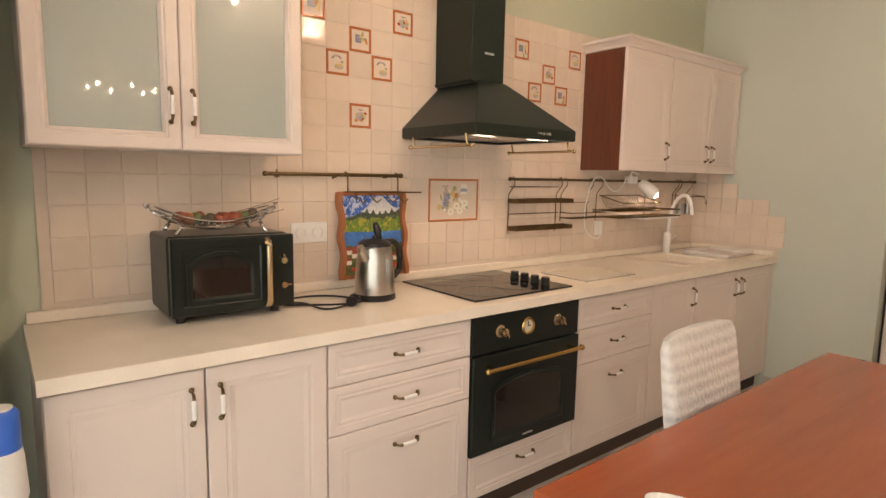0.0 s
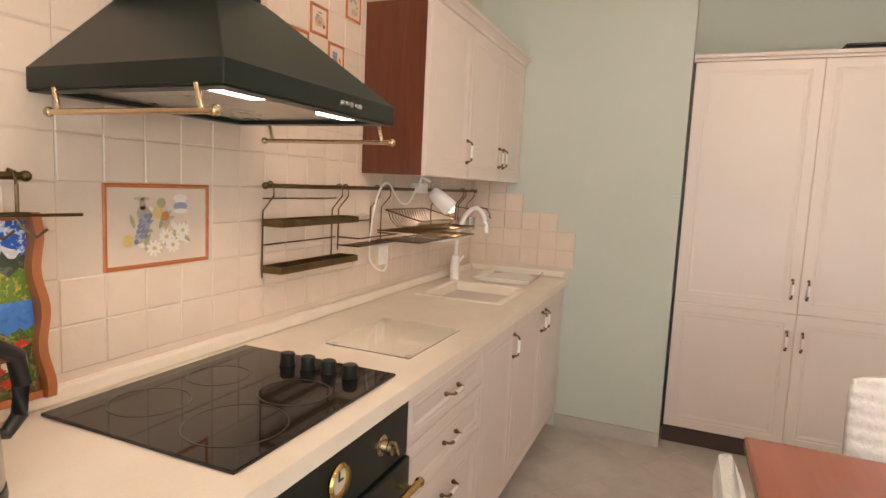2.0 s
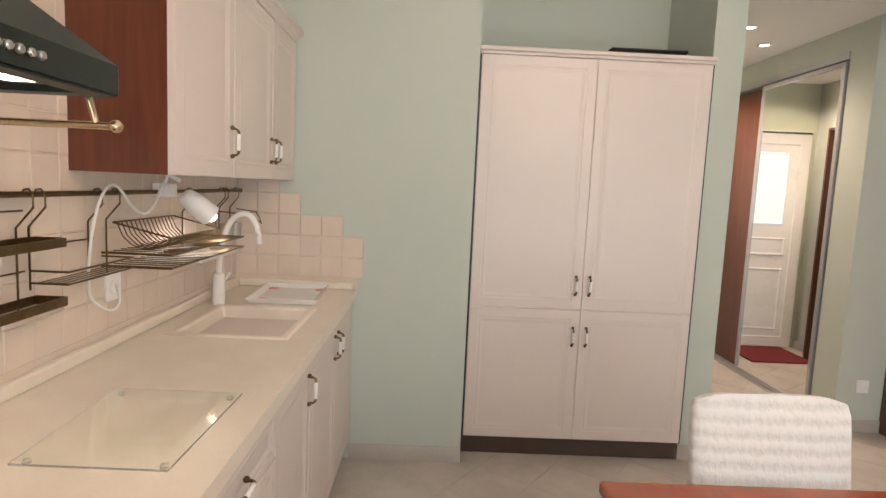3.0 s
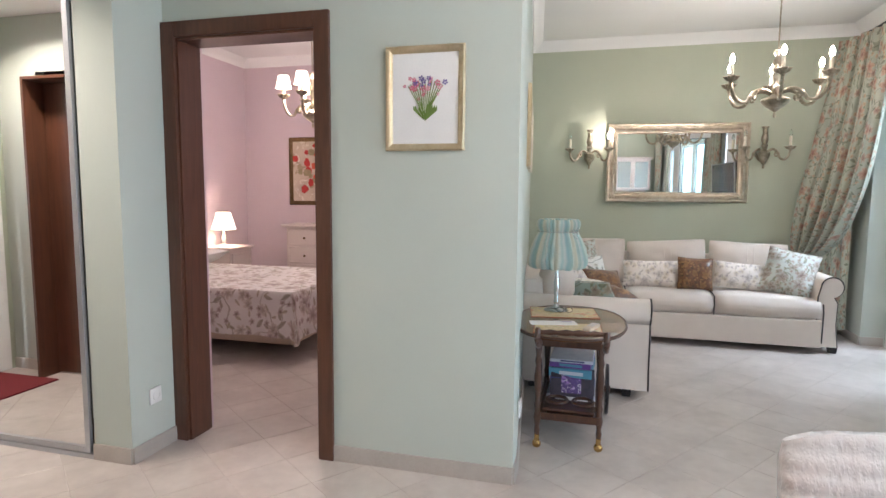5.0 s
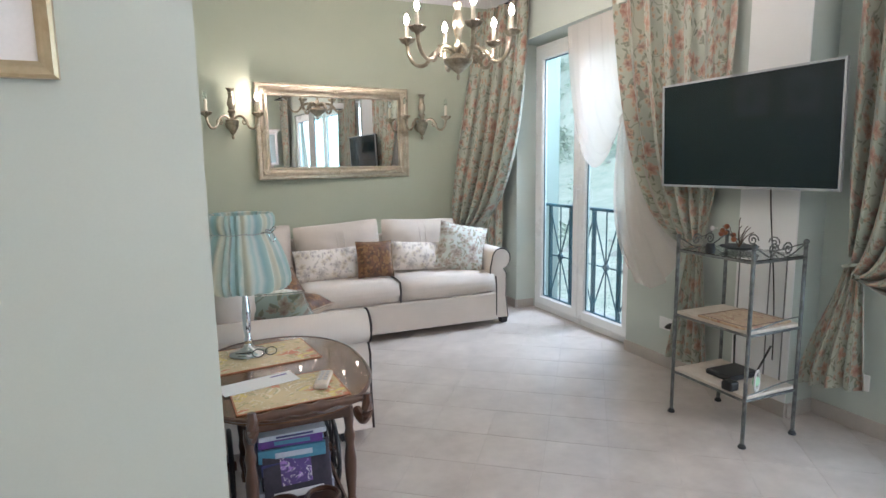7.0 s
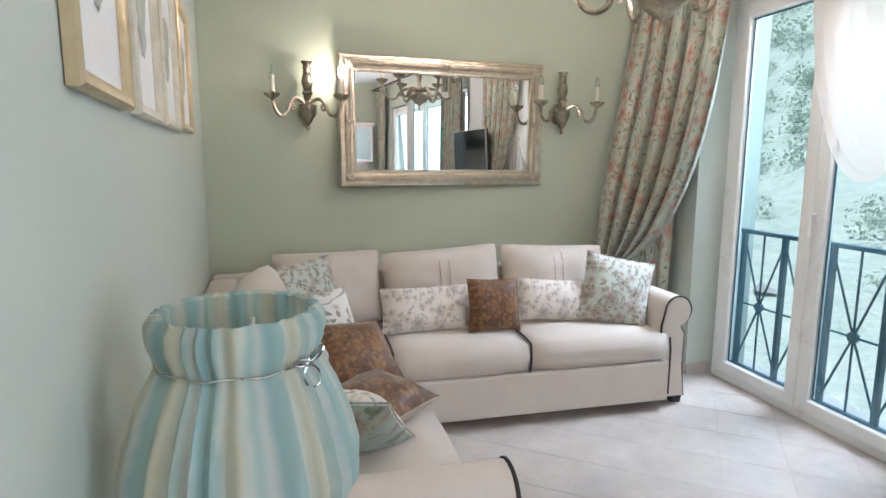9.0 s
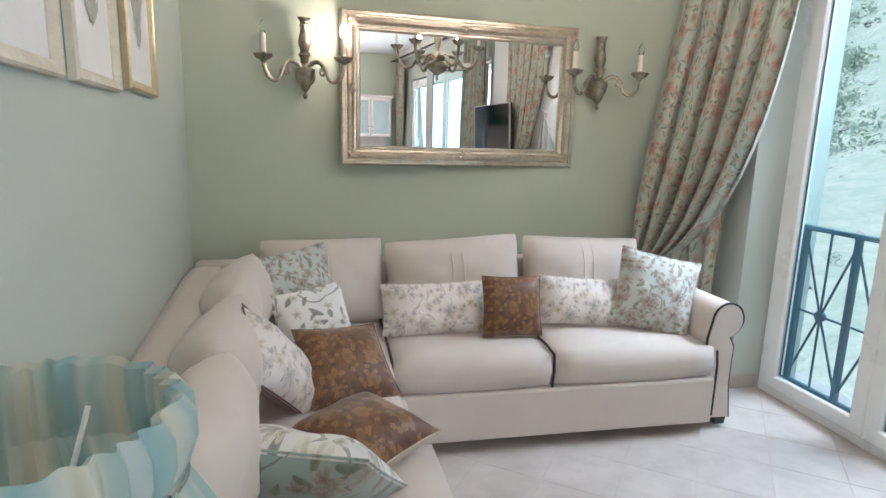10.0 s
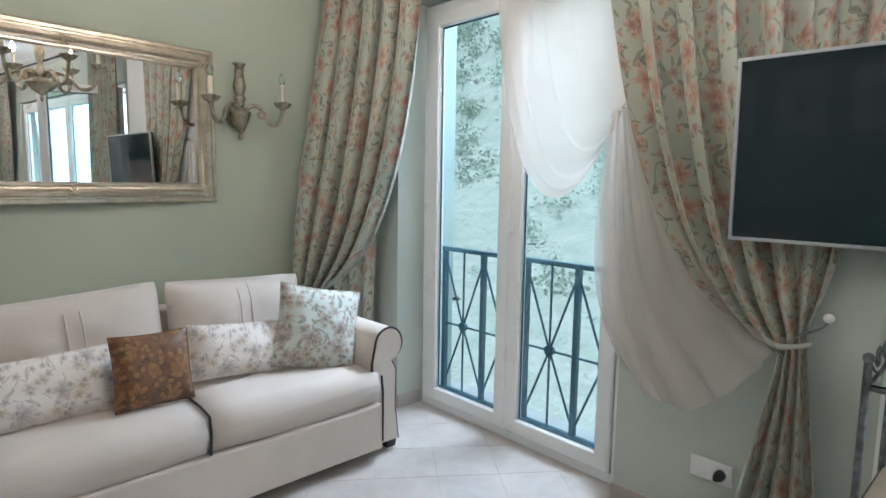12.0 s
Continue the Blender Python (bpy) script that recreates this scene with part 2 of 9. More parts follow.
BLACKPLASTIC = surface("black_plastic", (0.012, 0.012, 0.013), None, 0.35, bump=0.05)
WHITEPLASTIC = surface("white_plastic", (0.80, 0.79, 0.76), None, 0.3, bump=0.02)
BLUEPLASTIC = surface("blue_plastic", (0.02, 0.14, 0.60), None, 0.3, bump=0.02)
UPVC = surface("white_window_plastic", (0.82, 0.82, 0.80), (0.79, 0.79, 0.77), 0.28, bump=0.02)
TABLEWOOD = surface("red_cherry_wood", (0.36, 0.082, 0.030), (0.31, 0.066, 0.024), 0.24, big=2.0, fine=9.0, bump=0, stretch=(0.7, 7, 7), spread=0.02, coat=0.25)
DARKWOOD = wood("walnut_wood", (0.085, 0.036, 0.018), (0.045, 0.018, 0.010), 0.3, axis=2, coat=0.3)
DOORWOOD = wood("dark_door_wood", (0.105, 0.040, 0.020), (0.06, 0.022, 0.011), 0.4, axis=2)
BOARDWOOD = wood("orange_pine", (0.42, 0.15, 0.055), (0.30, 0.095, 0.035), 0.4, axis=2)
SOFA = surface("greige_upholstery", (0.62, 0.545, 0.475), (0.57, 0.50, 0.435), 0.85, big=5, fine=330, bump=0.35, dist=0.0015, sheen=0.3)
PIPING = surface("dark_piping", (0.035, 0.028, 0.028), None, 0.7)
IRON = surface("blackened_iron", (0.035, 0.04, 0.042), (0.02, 0.022, 0.024), 0.45, 0.6, big=30, fine=120, bump=0.3)
SHELFIRON = surface("worn_silvered_iron", (0.24, 0.25, 0.24), (0.07, 0.075, 0.075), 0.42, 0.8, big=40, fine=110, bump=0.35, dist=0.002)
SHELFBOARD = surface("cream_marble_board", (0.62, 0.55, 0.46), (0.50, 0.43, 0.35), 0.35, big=12, fine=60)
RAILPAINT = surface("blue_grey_rail_paint", (0.035, 0.10, 0.13), (0.03, 0.085, 0.11), 0.4, big=20, fine=120)
# teal in the screen's base colour stands in for a reflection of the room
TVBLACK = surface("tv_screen", (0.005, 0.014, 0.018), None, 0.09, bump=0)
SILVERPL = surface("silver_plastic", (0.50, 0.51, 0.53), None, 0.35, 0.6, bump=0.02)
PAPER = surface("paper", (0.80, 0.79, 0.77), None, 0.7, bump=0.05)
GLASS = glassy("window_glass", (0.80, 0.98, 1.0))
CLEAR = glassy("clear_glass", (0.90, 0.97, 0.95))
BOARDGLASS = glassy("satin_glass", (0.93, 0.94, 0.90), 0.06, weight=0.9)
FROST = glassy("frosted_cabinet_glass", (0.62, 0.67, 0.62), 0.25, weight=0.55)
FROST.node_tree.nodes["Principled BSDF"].inputs["Coat Weight"].default_value = 1.0
FROST.node_tree.nodes["Principled BSDF"].inputs["Coat Roughness"].default_value = 0.02
MIRROR, _t, _n, _l, _p = nodes_of("silvered_mirror")
_p.inputs["Base Color"].default_value = (0.88, 0.89, 0.88, 1)
_p.inputs["Metallic"].default_value, _p.inputs["Roughness"].default_value = 1.0, 0.0
BULB = glowing("lit_bulb", (1.0, 0.83, 0.64), 370)
DININGBULB = glowing("lit_dining_bulb", (1.0, 0.83, 0.64), 700)
SMALLBULB = glowing("lit_shaded_bulb", (1.0, 0.83, 0.64), 20)
DOWNLIGHT = glowing("lit_downlight", (1.0, 0.93, 0.80), 14)
HOODBULB = glowing("lit_hood_lamp", (1.0, 0.93, 0.80), 9)
CANDLE = surface("ivory_candle_sleeve", (0.78, 0.72, 0.58), None, 0.45, bump=0.03)
CURTAIN = floral("floral_curtain_brocade", (0.39, 0.40, 0.31), ((0.40, 0.12, 0.07), (0.28, 0.11, 0.08), (0.42, 0.21, 0.11)), "UV", 7.6, 0.42, (0.13, 0.14, 0.095), 0.40, (0.30, 0.32, 0.26))
BLUEFLORAL = floral("blue_green_floral_cloth", (0.52, 0.56, 0.52), ((0.28, 0.16, 0.12), (0.31, 0.23, 0.16), (0.33, 0.20, 0.14)), "Object", 7.5, 0.78, (0.20, 0.19, 0.13))
GREENFLORAL = floral("green_floral_satin", (0.30, 0.38, 0.33), ((0.27, 0.14, 0.07), (0.34, 0.24, 0.13), (0.24, 0.11, 0.06)), "Object", 5.0, 0.62, (0.12, 0.13, 0.07), 0.4)
WHITEFLORAL = floral("white_floral_cloth", (0.74, 0.68, 0.62), ((0.44, 0.39, 0.36), (0.52, 0.43, 0.30), (0.42, 0.36, 0.35)), "Object", 8.0, 0.72, (0.47, 0.43, 0.37), 0.6, stems=False)
WHITEBOLD = floral("white_bold_floral_cloth", (0.76, 0.74, 0.69), ((0.44, 0.42, 0.30), (0.24, 0.22, 0.18), (0.50, 0.45, 0.33)), "Object", 5.5, 0.55, (0.15, 0.15, 0.12))
BROWNDAMASK = floral("copper_brown_damask", (0.15, 0.062, 0.016), ((0.27, 0.135, 0.036), (0.05, 0.022, 0.008), (0.31, 0.165, 0.05)), "Object", 12, 0.75, (0.08, 0.032, 0.011), 0.42, (0.10, 0.034, 0.010))
BEDSPREAD = floral("rose_quilted_bedspread", (0.74, 0.72, 0.69), ((0.28, 0.17, 0.13), (0.40, 0.32, 0.25), (0.22, 0.12, 0.09)), "UV", 4.5, 0.45, (0.30, 0.27, 0.20))
MAROON = surface("maroon_cloth", (0.14, 0.02, 0.02), None, 0.7, sheen=0.3)
REDMAT = surface("red_mat", (0.17, 0.015, 0.018), None, 0.95, fine=300, bump=0.6)
OATCLOTH = surface("oat_cloth", (0.52, 0.43, 0.33), None, 0.8, fine=330, bump=0.3)


def waffle(name, a):
    """Seersucker: gathered rows with short upright puckers between them, their shade painted into the colour."""
    m, t, n, l, p = nodes_of(name)
    k = n.new("ShaderNodeTexWave")
    k.bands_direction = "Z"
    k.inputs["Scale"].default_value, k.inputs["Distortion"].default_value = 8.5, 0.9
    k.inputs["Detail"].default_value, k.inputs["Detail Scale"].default_value = 2, 3.0
    l.new(coords(t), k.inputs["Vector"])
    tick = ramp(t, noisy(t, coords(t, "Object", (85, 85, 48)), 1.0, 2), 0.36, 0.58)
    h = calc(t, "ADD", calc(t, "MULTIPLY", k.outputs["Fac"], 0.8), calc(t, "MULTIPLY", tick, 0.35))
    # crease shade in the base colour: darker where the pucker height is low
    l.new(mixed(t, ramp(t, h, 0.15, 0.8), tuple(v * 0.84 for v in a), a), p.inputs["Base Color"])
    p.inputs["Roughness"].default_value = 0.9
    p.inputs["Sheen Weight"].default_value = 0.3
    bumped(t, p, h, 0.55, 0.006)
    return m


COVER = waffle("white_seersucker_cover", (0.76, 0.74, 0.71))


def striped(name):
    """Gathered lampshade cloth in turquoise, cream and white stripes along u."""
    m, t, n, l, p = nodes_of(name)
    co = coords(t, "UV")
    sep = n.new("ShaderNodeSeparateXYZ")
    l.new(co, sep.inputs[0])
    wob = calc(t, "ADD", sep.outputs[0], calc(t, "MULTIPLY", noisy(t, co, 5, 3), 0.03))
    cr = n.new("ShaderNodeValToRGB")
    cr.color_ramp.interpolation = "EASE"
    e = cr.color_ramp.elements
    stops = ((0.0, (0.36, 0.52, 0.52)), (0.18, (0.46, 0.61, 0.58)), (0.30, (0.72, 0.74, 0.66)), (0.44, (0.78, 0.75, 0.62)), (0.56, (0.70, 0.73, 0.66)), (0.70, (0.50, 0.64, 0.61)), (0.84, (0.72, 0.76, 0.73)), (1.0, (0.36, 0.53, 0.54)))
    e[0].position, e[0].color = stops[0][0], (*stops[0][1], 1)
    e[1].position, e[1].color = stops[-1][0], (*stops[-1][1], 1)
    for pos, c in stops[1:-1]:
        q = e.new(pos)
        q.color = (c[0] * 0.88, c[1] * 0.88, c[2] * 0.86, 1)
    l.new(calc(t, "FRACT", calc(t, "MULTIPLY", wob, 9)), cr.inputs[0])
    l.new(cr.outputs[0], p.inputs["Base Color"])
    p.inputs["Roughness"].default_value = 0.7
    p.inputs["Transmission Weight"].default_value = 0.12
    bumped(t, p, noisy(t, co, 160, 3), 0.2, 0.001)
    return m


SHADECLOTH = striped("striped_shade_cloth")
_t = SHADECLOTH.node_tree
_tr, _mx = _t.nodes.new("ShaderNodeBsdfTranslucent"), _t.nodes.new("ShaderNodeMixShader")
_cr = [n for n in _t.nodes if n.type == "VALTORGB"][0]
_t.links.new(_cr.outputs[0], _tr.inputs[0])
_mx.inputs[0].default_value = 0.4
_t.links.new(_t.nodes["Principled BSDF"].outputs[0], _mx.inputs[1])
_t.links.new(_tr.outputs[0], _mx.inputs[2])
_t.links.new(_mx.outputs[0], _t.nodes["Material Output"].inputs[0])
SHEER, _t, _n, _l, _p = nodes_of("cream_sheer_voile")
_tr, _tl, _mx, _m2 = _n.new("ShaderNodeBsdfTransparent"), _n.new("ShaderNodeBsdfTranslucent"), _n.new("ShaderNodeMixShader"), _n.new("ShaderNodeMixShader")
_p.inputs["Base Color"].default_value, _p.inputs["Roughness"].default_value = (0.86, 0.80, 0.73, 1), 0.8
_tl.inputs[0].default_value = (0.52, 0.45, 0.39, 1)
_mx.inputs[0].default_value, _m2.inputs[0].default_value = 0.45, 0.37
_l.new(_p.outputs[0], _mx.inputs[1])
_l.new(_tl.outputs[0], _mx.inputs[2])
_l.new(_mx.outputs[0], _m2.inputs[1])
_l.new(_tr.outputs[0], _m2.inputs[2])
_l.new(_m2.outputs[0], _n["Material Output"].inputs[0])
SHADEWHITE = glowing("lit_cream_shade", (1.0, 0.86, 0.66), 2.2)


# ---- builders ----
def part(name, bm, material, parent=None, label="", smooth=False, kind="", bevel=0.0):
    """Links a bmesh, built in world places, as one mesh object under its parent."""
    bmesh.ops.recalc_face_normals(bm, faces=bm.faces)
    if parent is not None:
        bm.transform(HOME[parent].inverted())
    me = bpy.data.meshes.new(name)
    bm.to_mesh(me)
    bm.free()
    me.materials.append(material)
    if smooth:
        me.shade_smooth()
        me.set_sharp_from_angle(angle=radians(42 if smooth is True else smooth))
    ob = new(name, me)
    if parent is not None:
        ob.parent = parent
        HOME[ob] = HOME[parent]
    else:
        HOME[ob] = Matrix.Identity(4)
    if bevel:
        b = ob.modifiers.new("edge", "BEVEL")
        b.width, b.segments, b.limit_method, b.angle_limit = bevel, 2, "ANGLE", radians(50)
    if label:
        ob["label"] = label
    if kind:
        ob["kind"] = kind
    return ob


HOME = {}


def thing(name, m, label, category, group=""):
    ob = new(name)
    ob.empty_display_size = 0.05
    m = m if isinstance(m, Matrix) else Matrix.Translation(m)
    ob.matrix_world = m
    HOME[ob] = m.copy()
    return tagged(ob, label, category, group)


def bx(bm, x0, x1, y0, y1, z0, z1, m=None):
    v = [bm.verts.new(c) for c in ((x0, y0, z0), (x1, y0, z0), (x1, y1, z0), (x0, y1, z0), (x0, y0, z1), (x1, y0, z1), (x1, y1, z1), (x0, y1, z1))]
    for f in ((0, 3, 2, 1), (4, 5, 6, 7), (0, 1, 5, 4), (1, 2, 6, 5), (2, 3, 7, 6), (3, 0, 4, 7)):
        bm.faces.new([v[i] for i in f])
    if m is not None:
        bmesh.ops.transform(bm, matrix=m, verts=v)
    return bm


def box(*a, m=None):
    return bx(bmesh.new(), *a, m=m)


def basis(p, q):
    d = (Vector(q) - Vector(p))
    return Matrix.Translation(p) @ d.to_track_quat("Z", "Y").to_matrix().to_4x4(), d.length


def lathe(bm, prof, m=None, n=16, cap=True):
    """Turns a profile of (radius, height) round the local z axis."""
    m = m or Matrix.Identity(4)
    rings = []
    for r, z in prof:
        rings.append([bm.verts.new(m @ Vector((r * math.cos(2 * math.pi * k / n), r * math.sin(2 * math.pi * k / n), z))) for k in range(n)])
    for a, b in zip(rings, rings[1:]):
        for k in range(n):
            bm.faces.new((a[k], a[(k + 1) % n], b[(k + 1) % n], b[k]))
    if cap:
        bm.faces.new(rings[0][::-1])
        bm.faces.new(rings[-1])
    return bm


def rod(bm, p, q, r, r2=None, n=10):
    m, d = basis(p, q)
    return lathe(bm, ((r, 0), (r if r2 is None else r2, d)), m, n)


def ball(bm, c, r, n=12, sz=1.0):
    prof = [(max(1e-4, r * math.sin(math.pi * k / 8)), -r * sz * math.cos(math.pi * k / 8)) for k in range(9)]
    return lathe(bm, prof, Matrix.Translation(c), n)


def tube(bm, pts, r, n=8, closed=False):
    """A round bar along a line of points."""
    pts = [Vector(p) for p in pts]
    rings, up = [], Vector((0.13, 0.21, 0.97))
    for i, p in enumerate(pts):
        a, b = (pts[i - 1], pts[(i + 1) % len(pts)]) if closed else (pts[max(i - 1, 0)], pts[min(i + 1, len(pts) - 1)])
        d = (b - a).normalized()
        s = d.cross(up)
        s = s.normalized() if s.length > 1e-3 else d.cross(Vector((1, 0, 0))).normalized()
        w = s.cross(d).normalized()
        rr = r[i] if isinstance(r, (list, tuple)) else r
        rings.append([bm.verts.new(p + rr * (math.cos(2 * math.pi * k / n) * s + math.sin(2 * math.pi * k / n) * w)) for k in range(n)])
    for a, b in zip(rings, rings[1:] + ([rings[0]] if closed else [])):
        for k in range(n):
            bm.faces.new((a[k], a[(k + 1) % n], b[(k + 1) % n], b[k]))
    if not closed:
        bm.faces.new(rings[0][::-1])
        bm.faces.new(rings[-1])
    return bm


def bend(a, b, c, d, n=12):
    """Points along a cubic curve."""
    a, b, c, d = map(Vector, (a, b, c, d))
    return [a * (1 - t) ** 3 + b * 3 * t * (1 - t) ** 2 + c * 3 * t * t * (1 - t) + d * t ** 3 for t in (k / n for k in range(n + 1))]


def facing(o, side):
    """A frame on a wall: local x to the viewer's right, y up, z out of the wall towards the named side."""
    u = {"s": (1, 0, 0), "n": (-1, 0, 0), "w": (0, -1, 0), "e": (0, 1, 0)}[side]
    u, v = Vector(u), Vector((0, 0, 1))
    d = u.cross(v)
    return Matrix(((u.x, v.x, d.x, o[0]), (u.y, v.y, d.y, o[1]), (u.z, v.z, d.z, o[2]), (0, 0, 0, 1)))


def rings(bm, m, x0, x1, y0, y1, steps, cap=True, back=False):
    """A moulded panel: rectangles stepped inwards by (inset, depth), joined, and closed at the last."""
    loops = []
    for i, d in steps:
        loops.append([bm.verts.new(m @ Vector(c)) for c in ((x0 + i, y0 + i, d), (x1 - i, y0 + i, d), (x1 - i, y1 - i, d), (x0 + i, y1 - i, d))])
    for a, b in zip(loops, loops[1:]):
        for k in range(4):
            bm.faces.new((a[k], a[(k + 1) % 4], b[(k + 1) % 4], b[k]))
    if cap:
        bm.faces.new(loops[-1])
    if back:
        bm.faces.new(loops[0][::-1])
    return bm


def rect_frame(bm, m, x0, x1, y0, y1, prof):
    """A closed frame swept round a rectangle with the profile (inset, depth)."""
    return rings(bm, m, x0, x1, y0, y1, list(prof) + [prof[0]], cap=False)


def sheet(rows, uv=None, close=False):
    """A bmesh surface through rows of points; uv: (u, v) per point."""
    bm = bmesh.new()
    grid = [[bm.verts.new(p) for p in row] for row in rows]
    lay = bm.loops.layers.uv.new("UVMap") if uv else None
    n = len(rows[0])
    for i in range(len(rows) - 1):
        for j in range(n if close else n - 1):
            k = (j + 1) % n
            f = bm.faces.new((grid[i][j], grid[i][k], grid[i + 1][k], grid[i + 1][j]))
            if lay:
                for lp, (a, b) in zip(f.loops, ((i, j), (i, k if k else n), (i + 1, k if k else n), (i + 1, j))):
                    lp[lay].uv = uv(a, b)
    return bm


def outline(bm, pts, z0, z1):
    """A slab over a closed outline of (x, y)."""
    a, b = [bm.verts.new((x, y, z0)) for x, y in pts], [bm.verts.new((x, y, z1)) for x, y in pts]
    n = len(pts)
    for k in range(n):
        bm.faces.new((a[k], a[(k + 1) % n], b[(k + 1) % n], b[k]))
    bm.faces.new(a[::-1])
    bm.faces.new(b)
    return bm


# ---- large structure ----
TOP = 2.96


def wall(name, boxes, material=None, label="sage green painted plaster wall"):
    bm = bmesh.new()
    for b in boxes:
        bx(bm, *b)
    ob = part(name, bm, material or PLASTER)
    return tagged(ob, label, "wall", kind="structure")


def setting(name, bm, material, label, category, smooth=False, bevel=0.0):
    return tagged(part(name, bm, material, smooth=smooth, bevel=bevel), label, category, kind="structure")


floor = setting("floor", bx(bx(box(-0.05, 4.6, -7.95, 0.0, -0.12, -0.0016), 4.6, 7.2, -3.95, -2.4, -0.12, -0.0016), 3.4, 7.2, -7.95, -3.95, -0.12, -0.0016), GROUT, "pale grey-beige porcelain floor with narrow joints", "floor")
wall_north = wall("wall_north", [(-0.05, 5.3, 0.0, 0.2, 0, TOP)])
wall_east = wall("wall_east", [(4.37, 4.52, -1.19, 0.0, 0, TOP), (5.12, 5.3, -2.56, 0.0, 0, TOP), (4.52, 5.12, -1.19, -1.10, 0, TOP)], PLASTER_PALE)
wall_niche = wall("wall_niche", [(4.5, 7.03, -2.56, -2.40, 0, TOP)], PLASTER_PALE)
wall_hall_east = wall("wall_hall_east", [(7.03, 7.2, -2.60, -2.4, 0, TOP), (7.03, 7.2, -3.95, -3.42, 0, TOP), (7.03, 7.2, -3.42, -2.60, 2.12, TOP)])
wall_wardrobe = wall("wall_wardrobe", [(4.97, 5.20, -4.06, -3.61, 0, TOP), (5.20, 7.03, -4.06, -3.61, 2.42, TOP), (5.20, 7.03, -4.10, -4.02, 0, 2.42)], PLASTER_PALE)
wall_partition = wall("wall_partition", [(3.125, 4.10, -4.06, -3.93, 0, TOP), (4.10, 4.90, -4.06, -3.93, 2.14, TOP), (4.90, 4.97, -4.06, -3.93, 0, TOP)], PLASTER_PALE)
wall_living_east = setting("wall_living_east", outline(bmesh.new(), [(3.125, -4.06), (3.5, -7.78), (3.5, -7.95), (3.56, -7.95), (3.56, -4.06)], 0, TOP), PLASTER_PALE, "pale sage painted plaster wall", "wall")
wall_south = wall("wall_south", [(-0.05, 3.5, -7.95, -7.78, 0, TOP)])
wall_bedroom = wall("wall_bedroom", [(3.56, 3.62, -7.78, -4.06, 0, TOP), (3.56, 7.2, -7.95, -7.78, 0, TOP), (7.07, 7.2, -7.78, -4.06, 0, TOP), (3.62, 4.10, -4.10, -4.061, 0, TOP), (4.90, 7.07, -4.14, -4.101, 0, TOP)], LILAC, "dusty lilac painted bedroom wall")
wall_west = wall("wall_west", [(-0.05, 0.42, -7.78, -7.30, 0, TOP), (-0.05, 0.42, -7.30, -5.85, 2.45, TOP), (-0.05, 0.33, -5.85, -4.58, 0, TOP), (-0.05, 0.13, -4.58, -4.06, 0, TOP), (-0.05, 0.13, -4.06, -0.72, 2.45, TOP), (-0.05, 0.13, -0.72, 0.0, 0, TOP)], PLASTER_PALE)
ceiling = setting("ceiling", bx(bx(box(-0.05, 5.3, -4.0, 0.2, TOP, TOP + 0.12), -0.05, 7.2, -7.95, -4.0, TOP, TOP + 0.12), 5.3, 7.2, -4.0, -2.4, TOP, TOP + 0.12), CEIL, "white painted flat ceiling", "ceiling")
ceiling_hall = setting("ceiling_hall", box(4.52, 7.03, -3.61, -2.56, 2.58, 2.64), CEIL, "white lowered hall ceiling with downlights", "ceiling")
setting("wall_hall_lintel", box(4.50, 4.62, -3.93, -2.56, 2.52, TOP), PLASTER_PALE, "pale green lintel over the hall opening", "wall")


def moulding(name, runs, prof, material, label, category):
    """Straight mouldings along runs (x0, y0, x1, y1, nx, ny): profile of (out from the wall, height)."""
    bm = bmesh.new()
    for x0, y0, x1, y1, nx, ny in runs:
        a = [bm.verts.new((x0 + nx * o, y0 + ny * o, z)) for o, z in prof]
        b = [bm.verts.new((x1 + nx * o, y1 + ny * o, z)) for o, z in prof]
        k = len(prof)
        for i in range(k):
            bm.faces.new((a[i], a[(i + 1) % k], b[(i + 1) % k], b[i]))
        bm.faces.new(a[::-1])
        bm.faces.new(b)
    return setting(name, bm, material, label, category, smooth=True)


CORN = ((0, TOP - 0.10), (0.012, TOP - 0.10), (0.02, TOP - 0.08), (0.055, TOP - 0.045), (0.085, TOP - 0.02), (0.10, TOP - 0.002), (0, TOP - 0.002))
moulding("cornice_living", [(0.42, -7.78, 3.5, -7.78, 0, 1), (3.5, -7.78, 3.125, -4.06, -1, 0), (3.125, -4.06, 3.125, -3.93, -1, 0), (3.125, -3.93, 4.97, -3.93, 0, 1), (0.42, -7.78, 0.42, -5.89, 1, 0), (0.33, -5.89, 0.33, -4.58, 1, 0), (0.13, -4.58, 0.13, 0, 1, 0)], CORN, CEIL, "white plaster cornice with a cove profile", "cornice")
moulding("cornice_niche", [(5.12, -2.40, 5.12, -1.19, -1, 0)], CORN, CEIL, "white plaster cornice in the cabinet niche", "cornice")
moulding("cornice_bedroom", [(3.62, -7.78, 7.07, -7.78, 0, 1), (7.07, -7.78, 7.07, -4.14, -1, 0)], CORN, CEIL, "white plaster bedroom cornice", "cornice")
BASE = ((0, 0.0), (0.012, 0.0), (0.012, 0.074), (0.009, 0.08), (0, 0.08))
